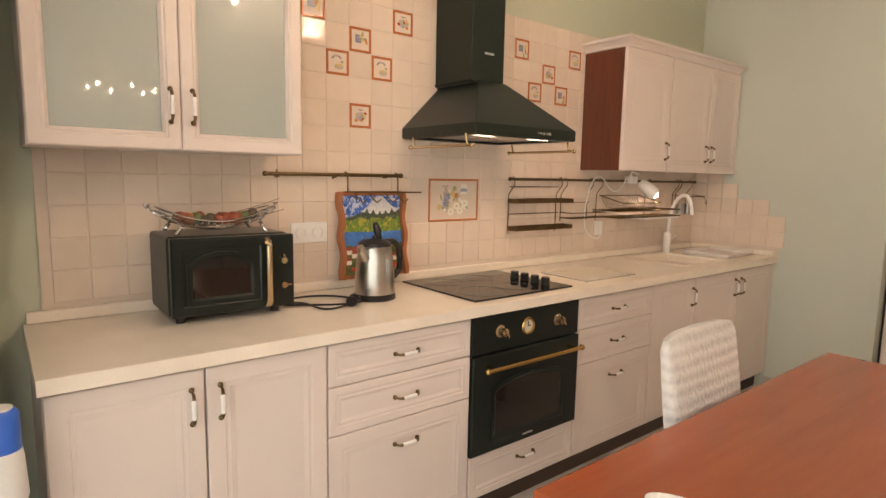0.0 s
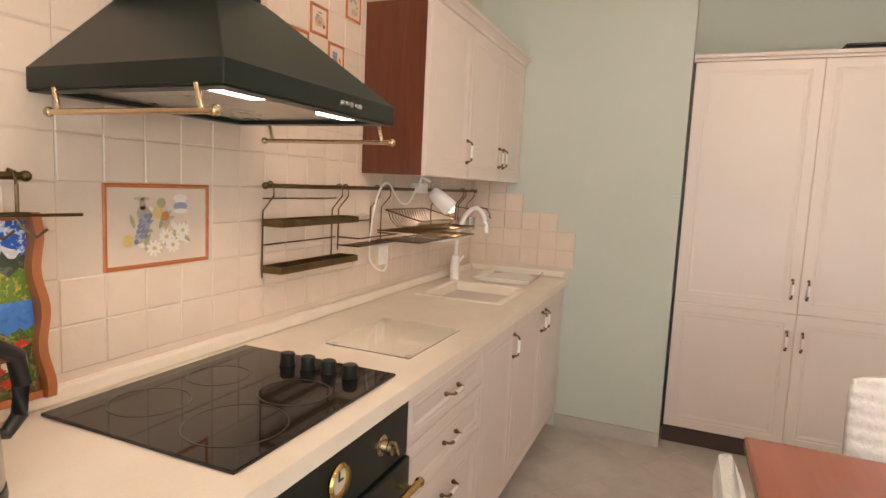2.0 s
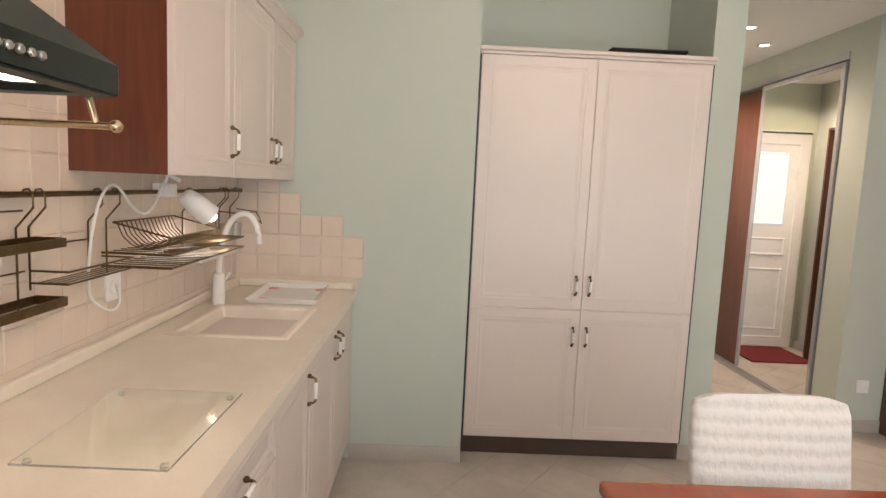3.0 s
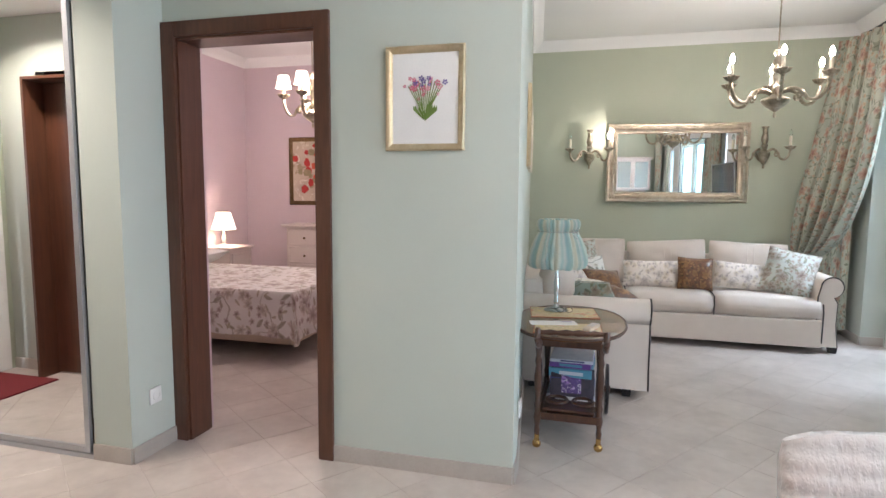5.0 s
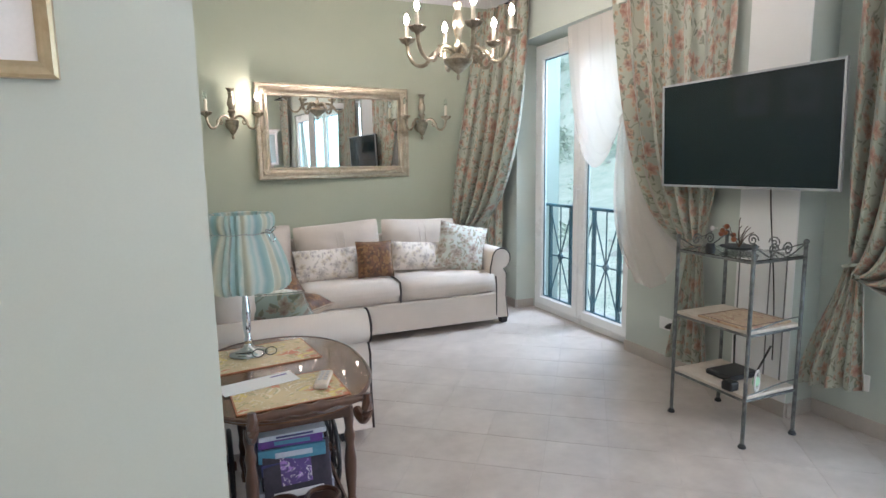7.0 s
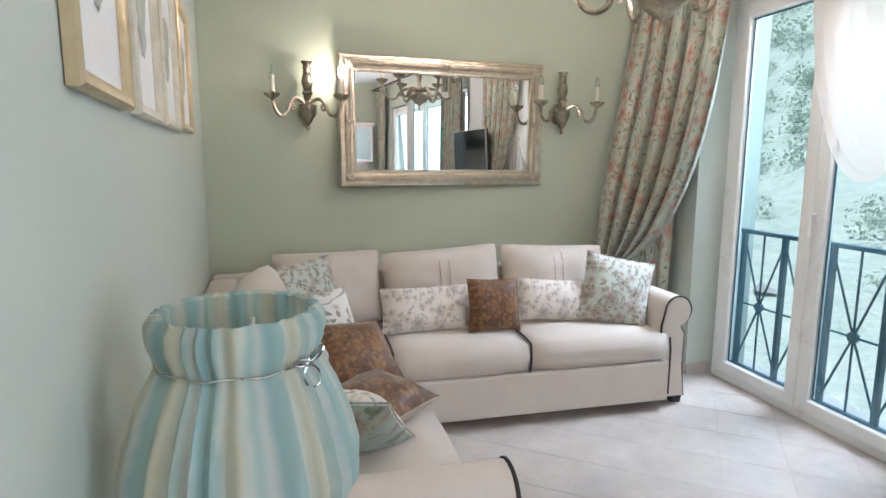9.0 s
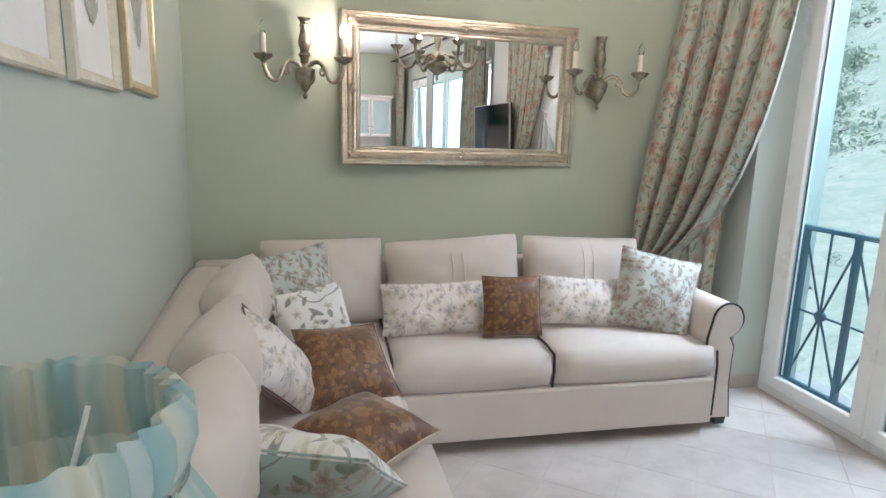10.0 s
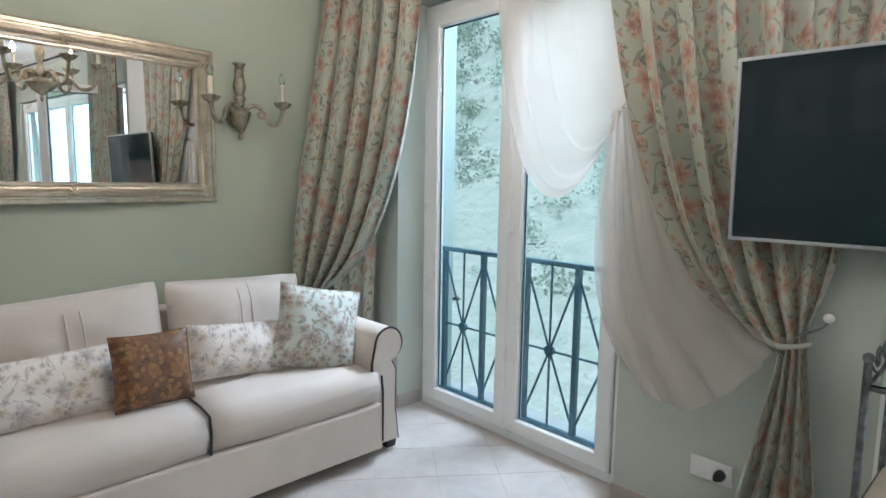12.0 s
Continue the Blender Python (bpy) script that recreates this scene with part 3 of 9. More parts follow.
moulding("baseboard_main", [(0.42, -7.78, 3.5, -7.78, 0, 1), (3.5, -7.78, 3.125, -4.06, -1, 0), (3.125, -4.06, 3.125, -3.93, -1, 0), (3.125, -3.93, 4.03, -3.93, 0, 1), (0.42, -7.78, 0.42, -7.30, 1, 0), (0.33, -5.85, 0.33, -4.58, 1, 0), (0.13, -4.58, 0.33, -4.58, 0, 1), (0.13, -4.58, 0.13, -4.06, 1, 0), (4.37, -1.19, 4.37, -0.60, -1, 0), (4.5, -2.56, 4.5, -2.40, -1, 0), (4.97, -3.93, 4.97, -3.61, -1, 0), (4.97, -3.61, 5.20, -3.61, 0, 1), (0.13, -0.72, 0.13, 0, 1, 0), (4.5, -2.56, 7.03, -2.56, 0, -1), (0.24, -7.30, 0.42, -7.30, 0, 1)], BASE, SKIRT, "grey-beige porcelain skirting tiles", "skirting")
moulding("baseboard_bedroom", [(3.62, -7.78, 7.07, -7.78, 0, 1), (7.07, -7.78, 7.07, -4.14, -1, 0), (4.90, -4.10, 4.90, -4.0, -1, 0)], BASE, SKIRT, "grey-beige porcelain skirting tiles", "skirting")


# ---- doors and windows ----
def french_leaf(parent, m, w, h):
    """One glazed leaf, hinged at the local origin: x along the leaf, y up, z its thickness."""
    fr = part("sash_frame", rings(rings(bmesh.new(), m, 0, w, 0, h, [(0.0, 0.0), (0.0, 0.055), (0.008, 0.062), (0.075, 0.062), (0.085, 0.05), (0.085, 0.012), (0.075, 0.0), (0.0, 0.0)], cap=False), m, 0, w, 0, h, [(0.0, 0.0), (0.0, 0.001)], cap=False), UPVC, parent, bevel=0.002)
    g = bmesh.new()
    bx(g, 0.08, w - 0.08, 0.08, h - 0.08, 0.024, 0.030, m=m)
    pane = part("pane", g, GLASS, parent, "clear double glazing")
    pane.visible_shadow = False
    gk = bmesh.new()
    rect_frame(gk, m, 0.083, w - 0.083, 0.083, h - 0.083, [(0, 0.034), (0.008, 0.042), (0.012, 0.034)])
    part("gasket", gk, RAILPAINT, parent, "dark glazing gasket")
    return fr


def handle_lever(parent, m, label="white window handle"):
    b = bmesh.new()
    bx(b, -0.014, 0.014, -0.035, 0.035, 0, 0.012, m=m)
    tube(b, [m @ Vector(p) for p in ((0, 0.0, 0.01), (0, 0.0, 0.045), (0, -0.02, 0.052), (0, -0.12, 0.052))], 0.009)
    part("handle", b, UPVC, parent, label, smooth=True)


def french_window(name, x, y0, y1, h, label):
    w = tagged(thing(name, (x, (y0 + y1) / 2, 0), label, "french window"), kind="structure")
    m = facing((x - 0.03, y0, 0.0), "e")
    b = bmesh.new()
    rect_frame(b, m, 0, y1 - y0, 0.0, h, [(0, 0.0), (0, 0.07), (0.05, 0.07), (0.055, 0.06), (0.055, 0.0)])
    part("window_frame", b, UPVC, w, bevel=0.003)
    return w


door_a = french_window("window_1", 0.19, -7.28, -5.87, 2.43, "white double french window with clear glass")
_lw = (1.41 - 0.11) / 2
for k in range(2):
    french_leaf(door_a, facing((0.185, -7.225 + k * _lw, 0.05), "e"), _lw, 2.33)
handle_lever(door_a, facing((0.247, -6.545, 1.16), "e"))
part("window_sill", box(0.02, 0.20, -7.29, -5.86, -0.005, 0.012), STONE, door_a, "pale stone threshold")

door_b = french_window("window_2", 0.06, -4.05, -0.74, 2.43, "wide white french window with one leaf open")
_lw = (3.31 - 0.11) / 4
for k in range(1, 4):
    french_leaf(door_b, facing((0.055, -3.995 + k * _lw, 0.05), "e"), _lw, 2.33)
_open = Matrix.Translation((0.125, -4.00, 0.05)) @ Matrix.Rotation(radians(-58), 4, "Z") @ facing((0, 0, 0), "e")
french_leaf(door_b, _open, _lw, 2.33)
handle_lever(door_b, _open @ Matrix.Translation((_lw - 0.04, 1.0, 0.062)))
_bolt = rod(bmesh.new(), (0.70, -3.64, 0.0), (0.70, -3.64, 0.035), 0.022)
tagged(part("door_stop", _bolt, CHROME), "small chrome door stop on the tiled floor", "door stop")


def balcony_rail(name, x, y0, y1, label):
    r = thing(name, (x, (y0 + y1) / 2, 0.08), label, "railing")
    part("handrail", bx(bmesh.new(), x - 0.02, x + 0.02, y0 - 0.08, y1 + 0.06, 0.975, 1.0), RAILPAINT, r, bevel=0.004)
    part("bottom_bar", bx(bmesh.new(), x - 0.012, x + 0.012, y0 - 0.08, y1 + 0.06, 0.07, 0.09), RAILPAINT, r)
    n = max(2, round((y1 - y0) / 0.33))
    d = (y1 - y0) / n
    zc, z0, z1 = 0.51, 0.09, 0.975
    for k in range(n + 1):
        y = y0 + k * d
        part("post", bx(bmesh.new(), x - 0.014, x + 0.014, y - 0.014, y + 0.014, 0.0, 0.975), RAILPAINT, r)
        if k == n:
            break
        c = y + d / 2
        for a, b, zz in ((y, c, z1 - 0.03), (y + d, c, z1 - 0.03), (y, c, z0 + 0.02), (y + d, c, z0 + 0.02), (c, c, z1), (c, c, z0)):
            part("bar", rod(bmesh.new(), (x, a, zz), (x, b, zc), 0.0065, n=6), RAILPAINT, r)
        part("crossbar", rod(bmesh.new(), (x, y, zc), (x, y + d, zc), 0.0065, n=6), RAILPAINT, r)
        part("boss", rod(bmesh.new(), (x - 0.012, c, zc), (x + 0.012, c, zc), 0.03, n=10), RAILPAINT, r)
    return r


balcony_rail("balcony_railing", 0.085, -7.225, -5.905, "dark blue-grey iron railing with starred panels outside the french window")
setting("balcony_ledge", box(-0.25, 0.04, -8.1, 0.3, -0.25, -0.02), STONE, "pale stone ledge outside the windows", "ledge")


def door_casing(name, m, w, h, label):
    """A timber door lining and casing round an opening w wide, its lower left corner at the local origin."""
    d = tagged(thing(name, m.translation, label, "door frame"), kind="structure")
    b = bmesh.new()
    for x0, x1, y0, y1 in ((-0.07, 0.008, 0, h + 0.07), (w - 0.008, w + 0.07, 0, h + 0.07), (0.008, w - 0.008, h - 0.008, h + 0.07)):
        bx(b, x0, x1, y0, y1, 0.0, 0.022, m=m)
    part("casing", b, DOORWOOD, d, bevel=0.004)
    b = bmesh.new()
    for x0, x1, y0, y1 in ((-0.002, 0.02, 0, h), (w - 0.02, w + 0.002, 0, h), (0.02, w - 0.02, h - 0.02, h)):
        bx(b, x0, x1, y0, y1, -0.17, 0.002, m=m)
    part("lining", b, DOORWOOD, d, bevel=0.002)
    return d


door_casing("door_1", facing((4.90, -3.93, 0), "n"), 0.80, 2.14, "open bedroom doorway with dark brown timber casing")
_hd = door_casing("door_2", facing((6.62, -2.56, 0), "s") @ Matrix.Rotation(math.pi, 4, "Y"), 0.75, 2.12, "dark brown timber door on the hall")
part("door_leaf", box(5.89, 6.60, -2.575, -2.545, 0.01, 2.11), DOORWOOD, _hd, bevel=0.002)
_ed = tagged(thing("door_3", (7.0, -3.0, 0), "white panelled entrance door with a small glass light", "door"), kind="structure")
_m = facing((7.03, -2.62, 0), "w")
part("leaf", rings(bmesh.new(), _m, 0.0, 0.78, 0.01, 2.10, [(0, -0.02), (0, 0.03), (0.005, 0.035), (0.10, 0.035), (0.11, 0.028)]), UPVC, _ed)
for z0, z1 in ((0.18, 0.80), (0.92, 1.10)):
    part("panel", rings(bmesh.new(), _m, 0.16, 0.62, z0, z1, [(0, 0.026), (0.012, 0.042), (0.03, 0.034)]), UPVC, _ed)
# the pane itself emits, in place of daylight coming through it
part("pane", rings(bmesh.new(), _m, 0.20, 0.58, 1.22, 1.92, [(0, 0.026), (0.015, 0.042), (0.03, 0.034)]), glowing("daylit_glass", (0.80, 0.92, 1.0), 0.35), _ed, "frosted daylit glass light")
handle_lever(_ed, facing((6.99, -3.34, 1.05), "w"), "white lever handle")
_mat = outline(bmesh.new(), [(6.45, -3.30), (7.0, -3.30), (7.0, -2.72), (6.45, -2.72)], 0.002, 0.012)
tagged(part("door_mat", _mat, REDMAT), "dark red door mat on the hall floor", "mat")

# sliding wardrobe with a mirror leaf
_wr = thing("sliding_wardrobe", (6.1, -3.65, 0), "built-in hall wardrobe with a mirrored sliding leaf and a brown leaf", "wardrobe")
part("rail", box(5.20, 7.03, -3.70, -3.60, 0, 0.025), SILVERPL, _wr, "silver sliding track")
part("rail", box(5.20, 7.03, -3.70, -3.60, 2.37, 2.42), SILVERPL, _wr, "silver sliding track")
_m = facing((6.16, -3.62, 0.03), "n")
part("leaf_frame", rect_frame(bmesh.new(), _m, 0.0, 0.94, 0, 2.33, [(0, 0), (0, 0.02), (0.03, 0.02), (0.03, 0)]), SILVERPL, _wr)
part("mirror_leaf", bx(bmesh.new(), 0.028, 0.912, 0.028, 2.302, 0.004, 0.010, m=_m), MIRROR, _wr, "mirror glass leaf")
part("wood_leaf", box(6.13, 7.02, -3.68, -3.655, 0.03, 2.36), CABWOOD, _wr, "brown wood leaf")
for x, y in ((5.35, -3.02), (6.15, -3.02), (5.75, -3.35), (6.65, -2.95)):
    dl = thing("downlight", (x, y, 2.572), "small round recessed ceiling downlight, lit", "downlight", "hall downlights")
    part("ring", lathe(bmesh.new(), ((0.045, 0.006), (0.048, 0.0), (0.036, -0.004), (0.034, 0.006)), Matrix.Translation((x, y, 2.574)), 20), CHROME, dl, smooth=True)
    part("lens", lathe(bmesh.new(), ((0.034, 0.0), (0.030, -0.004)), Matrix.Translation((x, y, 2.578)), 20), DOWNLIGHT, dl)

# air conditioner over the hall opening
_ac = thing("air_conditioner", (4.42, -3.1, 2.44), "white split air conditioner high on the wall", "air conditioner")
part("body", box(4.30, 4.50, -3.55, -2.66, 2.47, 2.74), WHITEPLASTIC, _ac, bevel=0.03)
part("louvre", bx(bmesh.new(), 4.31, 4.40, -3.50, -2.72, 2.455, 2.468), WHITEPLASTIC, _ac, "white louvre")


# ---- outdoors ----
def hillside():
    bm = bmesh.new()
    nx, ny = 46, 60
    g = []
    for i in range(nx + 1):
        d = (i / nx) ** 2 * 160
        row = []
        for j in range(ny + 1):
            y = -150 + 280 * j / ny
            z = -3.4 + 0.02 * d + 34 / (1 + math.exp(-(d - 42) / 9)) + 0.9 * noise.noise((d * 0.12, y * 0.09, 0)) * min(1, d / 8) + 0.20 * noise.noise((d * 0.7, y * 0.6, 3))
            row.append(bm.verts.new((-0.2 - d, y, z)))
        g.append(row)
    for i in range(nx):
        for j in range(ny):
            bm.faces.new((g[i][j], g[i + 1][j], g[i + 1][j + 1], g[i][j + 1]))
    return bm


HILL = surface("dry_grass_slope", (0.54, 0.54, 0.45), (0.36, 0.41, 0.32), 0.95, big=0.9, fine=3.5, bump=0.8, dist=0.2)
ROCK = surface("limestone", (0.55, 0.52, 0.47), (0.40, 0.38, 0.34), 0.9, big=2, fine=20, bump=0.6, dist=0.02)
LEAF = surface("hill_foliage", (0.26, 0.34, 0.27), (0.44, 0.50, 0.42), 0.8, big=0.5, fine=9, bump=0.0)
_t = LEAF.node_tree
_tr, _mx = _t.nodes.new("ShaderNodeBsdfTranslucent"), _t.nodes.new("ShaderNodeMixShader")
_tr.inputs[0].default_value = (0.48, 0.55, 0.42, 1)
_mx.inputs[0].default_value = 0.55
_t.links.new(_t.nodes["Principled BSDF"].outputs[0], _mx.inputs[1])
_t.links.new(_tr.outputs[0], _mx.inputs[2])
_t.links.new(_mx.outputs[0], _t.nodes["Material Output"].inputs[0])
setting("ground", hillside(), HILL, "dry grassy hillside rising beyond the windows", "hillside", smooth=True)


def hill_z(d, y):
    return -3.4 + 0.02 * d + 34 / (1 + math.exp(-(d - 42) / 9)) + 0.9 * noise.noise((d * 0.12, y * 0.09, 0)) * min(1, d / 8) + 0.20 * noise.noise((d * 0.7, y * 0.6, 3))


def scatter():
    rng = random.Random(5)
    verts, faces, stones = [], [], bmesh.new()
    for _ in range(1900):
        d, y = rng.uniform(10, 80), rng.uniform(-70, 40)
        if d < 24 and rng.random() < 0.7:
            continue
        z, s = hill_z(d, y), rng.uniform(0.4, 1.6) * (0.45 + d / 55)
        for _ in range(100):
            a, b, r = rng.uniform(0, 6.28), rng.uniform(-0.2, 1.5), s * rng.uniform(0.3, 1.05)
            c = Vector((-0.2 - d + r * math.cos(a) * math.cos(b), y + r * math.sin(a) * math.cos(b), z + r * math.sin(b) * 0.95 + 0.2 * s))
            u = Vector((rng.uniform(-1, 1), rng.uniform(-1, 1), rng.uniform(-1, 1))).normalized() * s * 0.10
            w = Vector((rng.uniform(-1, 1), rng.uniform(-1, 1), rng.uniform(-1, 1))).normalized() * s * 0.08
            k = len(verts)
            verts += [c - u, c - w, c + u, c + w]
            faces.append((k, k + 1, k + 2, k + 3))
    for _ in range(420):
        d, y = rng.uniform(6, 44), rng.uniform(-45, 25)
        z, s = hill_z(d, y), rng.uniform(0.10, 0.5)
        q = [stones.verts.new((-0.2 - d + s * rng.uniform(0.7, 1.2) * x, y + s * rng.uniform(0.8, 1.5) * v, z + s * 0.5 * w)) for x, v, w in ((1, 0, -0.4), (0, 1, -0.4), (-1, 0, -0.4), (0, -1, -0.4), (0.3, 0.2, 0.9))]
        for k in range(4):
            stones.faces.new((q[k], q[(k + 1) % 4], q[4]))
    me = bpy.data.meshes.new("hillside_bushes")
    me.from_pydata(verts, [], faces)
    me.materials.append(LEAF)
    tagged(new("hillside_bushes", me), "grey-green scrub bushes over the hillside", "bushes", kind="stuff")
    tagged(part("hillside_rocks", stones, ROCK), "pale limestone rocks scattered in dry grass", "rocks", kind="stuff")


scatter()


# ---- kitchen ----
KY = -0.60
DOORSTEPS = [(0, -0.018), (0, 0.001), (0.003, 0.003), (0.048, 0.003), (0.051, 0.0015), (0.058, 0.001), (0.062, 0.002), (0.067, 0.001), (0.078, -0.001), (0.084, -0.001)]
DRAWSTEPS = [(0, -0.018), (0, 0.001), (0.003, 0.003), (0.026, 0.003), (0.029, 0.001), (0.034, 0.0005), (0.038, 0.002), (0.043, 0.0005), (0.05, -0.002), (0.055, -0.002)]


def bow_handle(parent, m, upright=True, size=0.10):
    """A small bow handle: two bronze feet and a white porcelain grip."""
    r = m if upright else m @ Matrix.Rotation(math.pi / 2, 4, "Z")
    b = bmesh.new()
    for s in (-1, 1):
        ball(b, r @ Vector((0, s * size * 0.48, 0.006)), 0.008, 10)
        tube(b, [r @ Vector(p) for p in ((0, s * size * 0.44, 0.004), (0, s * size * 0.44, 0.018), (0, s * size * 0.38, 0.026), (0, s * size * 0.26, 0.028))], [0.0045, 0.004, 0.0045, 0.006], 8)
    rod(b, r @ Vector((0, -size * 0.28, 0.028)), r @ Vector((0, size * 0.28, 0.028)), 0.004, n=6)
    h = part("handle", b, BRONZE, parent, "bronze bow handle with a white grip", smooth=True)
    g = bmesh.new()
    lathe(g, ((0.0055, -size * 0.28), (0.0075, -size * 0.24), (0.0065, -size * 0.1), (0.0075, 0), (0.0065, size * 0.1), (0.0075, size * 0.24), (0.0055, size * 0.28)), r @ Matrix.Translation((0, 0, 0.028)) @ Matrix.Rotation(-math.pi / 2, 4, "X"), 10)
    part("grip", g, PORCELAIN, h, "white porcelain grip", smooth=True)


def front(parent, name, m, w, h, steps, handle=None, upright=True):
    d = part(name, rings(bmesh.new(), m, 0, w, 0, h, steps, back=True), CABINET, parent, smooth=False)
    if handle:
        bow_handle(d, m @ Matrix.Translation((handle[0], handle[1], 0.003)), upright)
    return d


def base_unit(x0, x1, kind, label, category="base cabinet"):
    u = thing("base_cabinet", ((x0 + x1) / 2, -0.3, 0), label, category, "kitchen base units")
    part("body", box(x0 + 0.001, x1 - 0.001, -0.578, -0.01, 0.10, 0.858), CABINET, u)
    part("plinth", box(x0, x1, -0.545, -0.53, 0.0, 0.10), KICK, u, "dark brown recessed plinth")
    g = 0.003
    if kind == "drawers":
        for z0, z1 in ((0.712, 0.852), (0.546, 0.708), (0.112, 0.542)):
            w, h = x1 - x0 - 2 * g, z1 - z0
            front(u, "drawer", facing((x0 + g, KY, z0), "s"), w, h, DRAWSTEPS if h < 0.3 else DOORSTEPS, (w / 2, h / 2 if h < 0.3 else h - 0.085), False)
    else:
        n = len(kind)
        w = (x1 - x0) / n
        for k, side in enumerate(kind):
            hx = w - 2 * g - 0.035 if side == "r" else 0.035
            front(u, "door", facing((x0 + k * w + g, KY, 0.112), "s"), w - 2 * g, 0.74, DOORSTEPS, (hx, 0.64))
    return u


base_unit(0.36, 1.10, "rl", "cream panelled base cabinet with two doors")
base_unit(1.10, 1.70, "drawers", "cream base cabinet with three drawers")
base_unit(2.335, 2.935, "drawers", "cream base cabinet with three drawers beside the oven")
base_unit(2.935, 3.36, "r", "cream panelled base cabinet with one door")
base_unit(3.36, 4.362, "rl", "cream panelled sink cabinet with two doors")

# oven with its drawer
_ou = thing("built_in_oven", (2.017, -0.3, 0), "black rustic built-in oven with brass knobs and bar handle", "oven")
part("body", box(1.702, 2.333, -0.578, -0.02, 0.10, 0.858), BLACK, _ou)
part("plinth", box(1.70, 2.335, -0.545, -0.53, 0.0, 0.10), KICK, _ou)
_m = facing((1.703, KY, 0.0), "s")
front(_ou, "drawer", facing((1.705, KY, 0.112), "s"), 0.625, 0.178, DRAWSTEPS, (0.312, 0.115), False)
part("control_panel", bx(bmesh.new(), 0.0, 0.629, 0.705, 0.855, -0.02, 0.006, m=_m), BLACK, _ou, bevel=0.003)
_od = part("oven_door", rings(bmesh.new(), _m, 0.0, 0.629, 0.296, 0.698, [(0, -0.02), (0, 0.012), (0.004, 0.016), (0.06, 0.016)]), BLACK, _ou)


def arch(m, x0, x1, y0, y1, rise, d, w=0.0):
    """An arched outline on the plane at depth d, shrunk by w."""
    pts = [(x0 + w, y0 + w), (x1 - w, y0 + w), (x1 - w, y1 - w)]
    pts += [(x1 - w - (x1 - x0 - 2 * w) * k / 14, y1 - w + rise * math.sin(math.pi * k / 14) ** 0.7) for k in range(1, 14)]
    pts += [(x0 + w, y1 - w)]
    return [m @ Vector((x, y, d)) for x, y in pts]


def arch_panel(m, x0, x1, y0, y1, rise, steps, cap=True):
    bm = bmesh.new()
    loops = [[bm.verts.new(p) for p in arch(m, x0, x1, y0, y1, rise, d, w)] for w, d in steps]
    n = len(loops[0])
    for a, b in zip(loops, loops[1:]):
        for k in range(n):
            bm.faces.new((a[k], a[(k + 1) % n], b[(k + 1) % n], b[k]))
    if cap:
        bm.faces.new(loops[-1])
    return bm


part("window_rim", arch_panel(_m, 0.10, 0.53, 0.345, 0.56, 0.04, [(0, 0.015), (0.0, 0.022), (0.012, 0.024), (0.022, 0.017)], False), BLACK, _od, smooth=True)
part("window", arch_panel(_m, 0.12, 0.51, 0.365, 0.545, 0.035, [(0, 0.0165), (0.002, 0.018)]), HOBGLASS, _od, "dark oven glass")
_b = bmesh.new()
rod(_b, _m @ Vector((0.04, 0.655, 0.062)), _m @ Vector((0.59, 0.655, 0.062)), 0.0095)
for x in (0.045, 0.585):
    ball(_b, _m @ Vector((x - 0.008 if x < 0.3 else x + 0.008, 0.655, 0.062)), 0.0135)
    rod(_b, _m @ Vector((x + 0.03 * (1 if x < 0.3 else -1), 0.655, 0.014)), _m @ Vector((x + 0.03 * (1 if x < 0.3 else -1), 0.655, 0.062)), 0.008)
part("oven_handle", _b, BRASS, _od, "polished brass bar handle", smooth=True)
for x in (0.145, 0.485):
    _b = lathe(bmesh.new(), ((0.026, 0), (0.026, 0.004), (0.016, 0.008), (0.013, 0.02), (0.018, 0.026), (0.017, 0.034), (0.008, 0.037)), _m @ Matrix.Translation((x, 0.785, 0.006)), 18)
    bx(_b, -0.004, 0.004, -0.022, 0.022, 0.03, 0.044, m=_m @ Matrix.Translation((x, 0.785, 0.006)) @ Matrix.Rotation(0.5, 4, "Z"))
    part("knob", _b, CHAMPAGNE, _ou, "pale gold oven knob", smooth=True)
_ck = part("clock_ring", lathe(bmesh.new(), ((0.034, 0), (0.038, 0.006), (0.034, 0.012), (0.028, 0.010), (0.027, 0.004)), _m @ Matrix.Translation((0.30, 0.785, 0.006)), 28, cap=False), BRASS, _ou, "brass clock ring", smooth=True)
part("clock_face", lathe(bmesh.new(), ((0.0285, 0.0), (0.0285, 0.004)), _m @ Matrix.Translation((0.30, 0.785, 0.006)), 28), PALEFRAME, _ck, "cream clock face")
part("clock_needles", bx(bx(bmesh.new(), 0.298, 0.302, 0.783, 0.805, 0.0105, 0.012, m=_m), 0.299, 0.315, 0.783, 0.787, 0.0105, 0.012, m=_m), BLACK, _ck)
part("maker_plate", bx(bmesh.new(), 0.285, 0.345, 0.318, 0.326, 0.016, 0.0172, m=_m), SILVERPL, _od, "small silver plate bar")

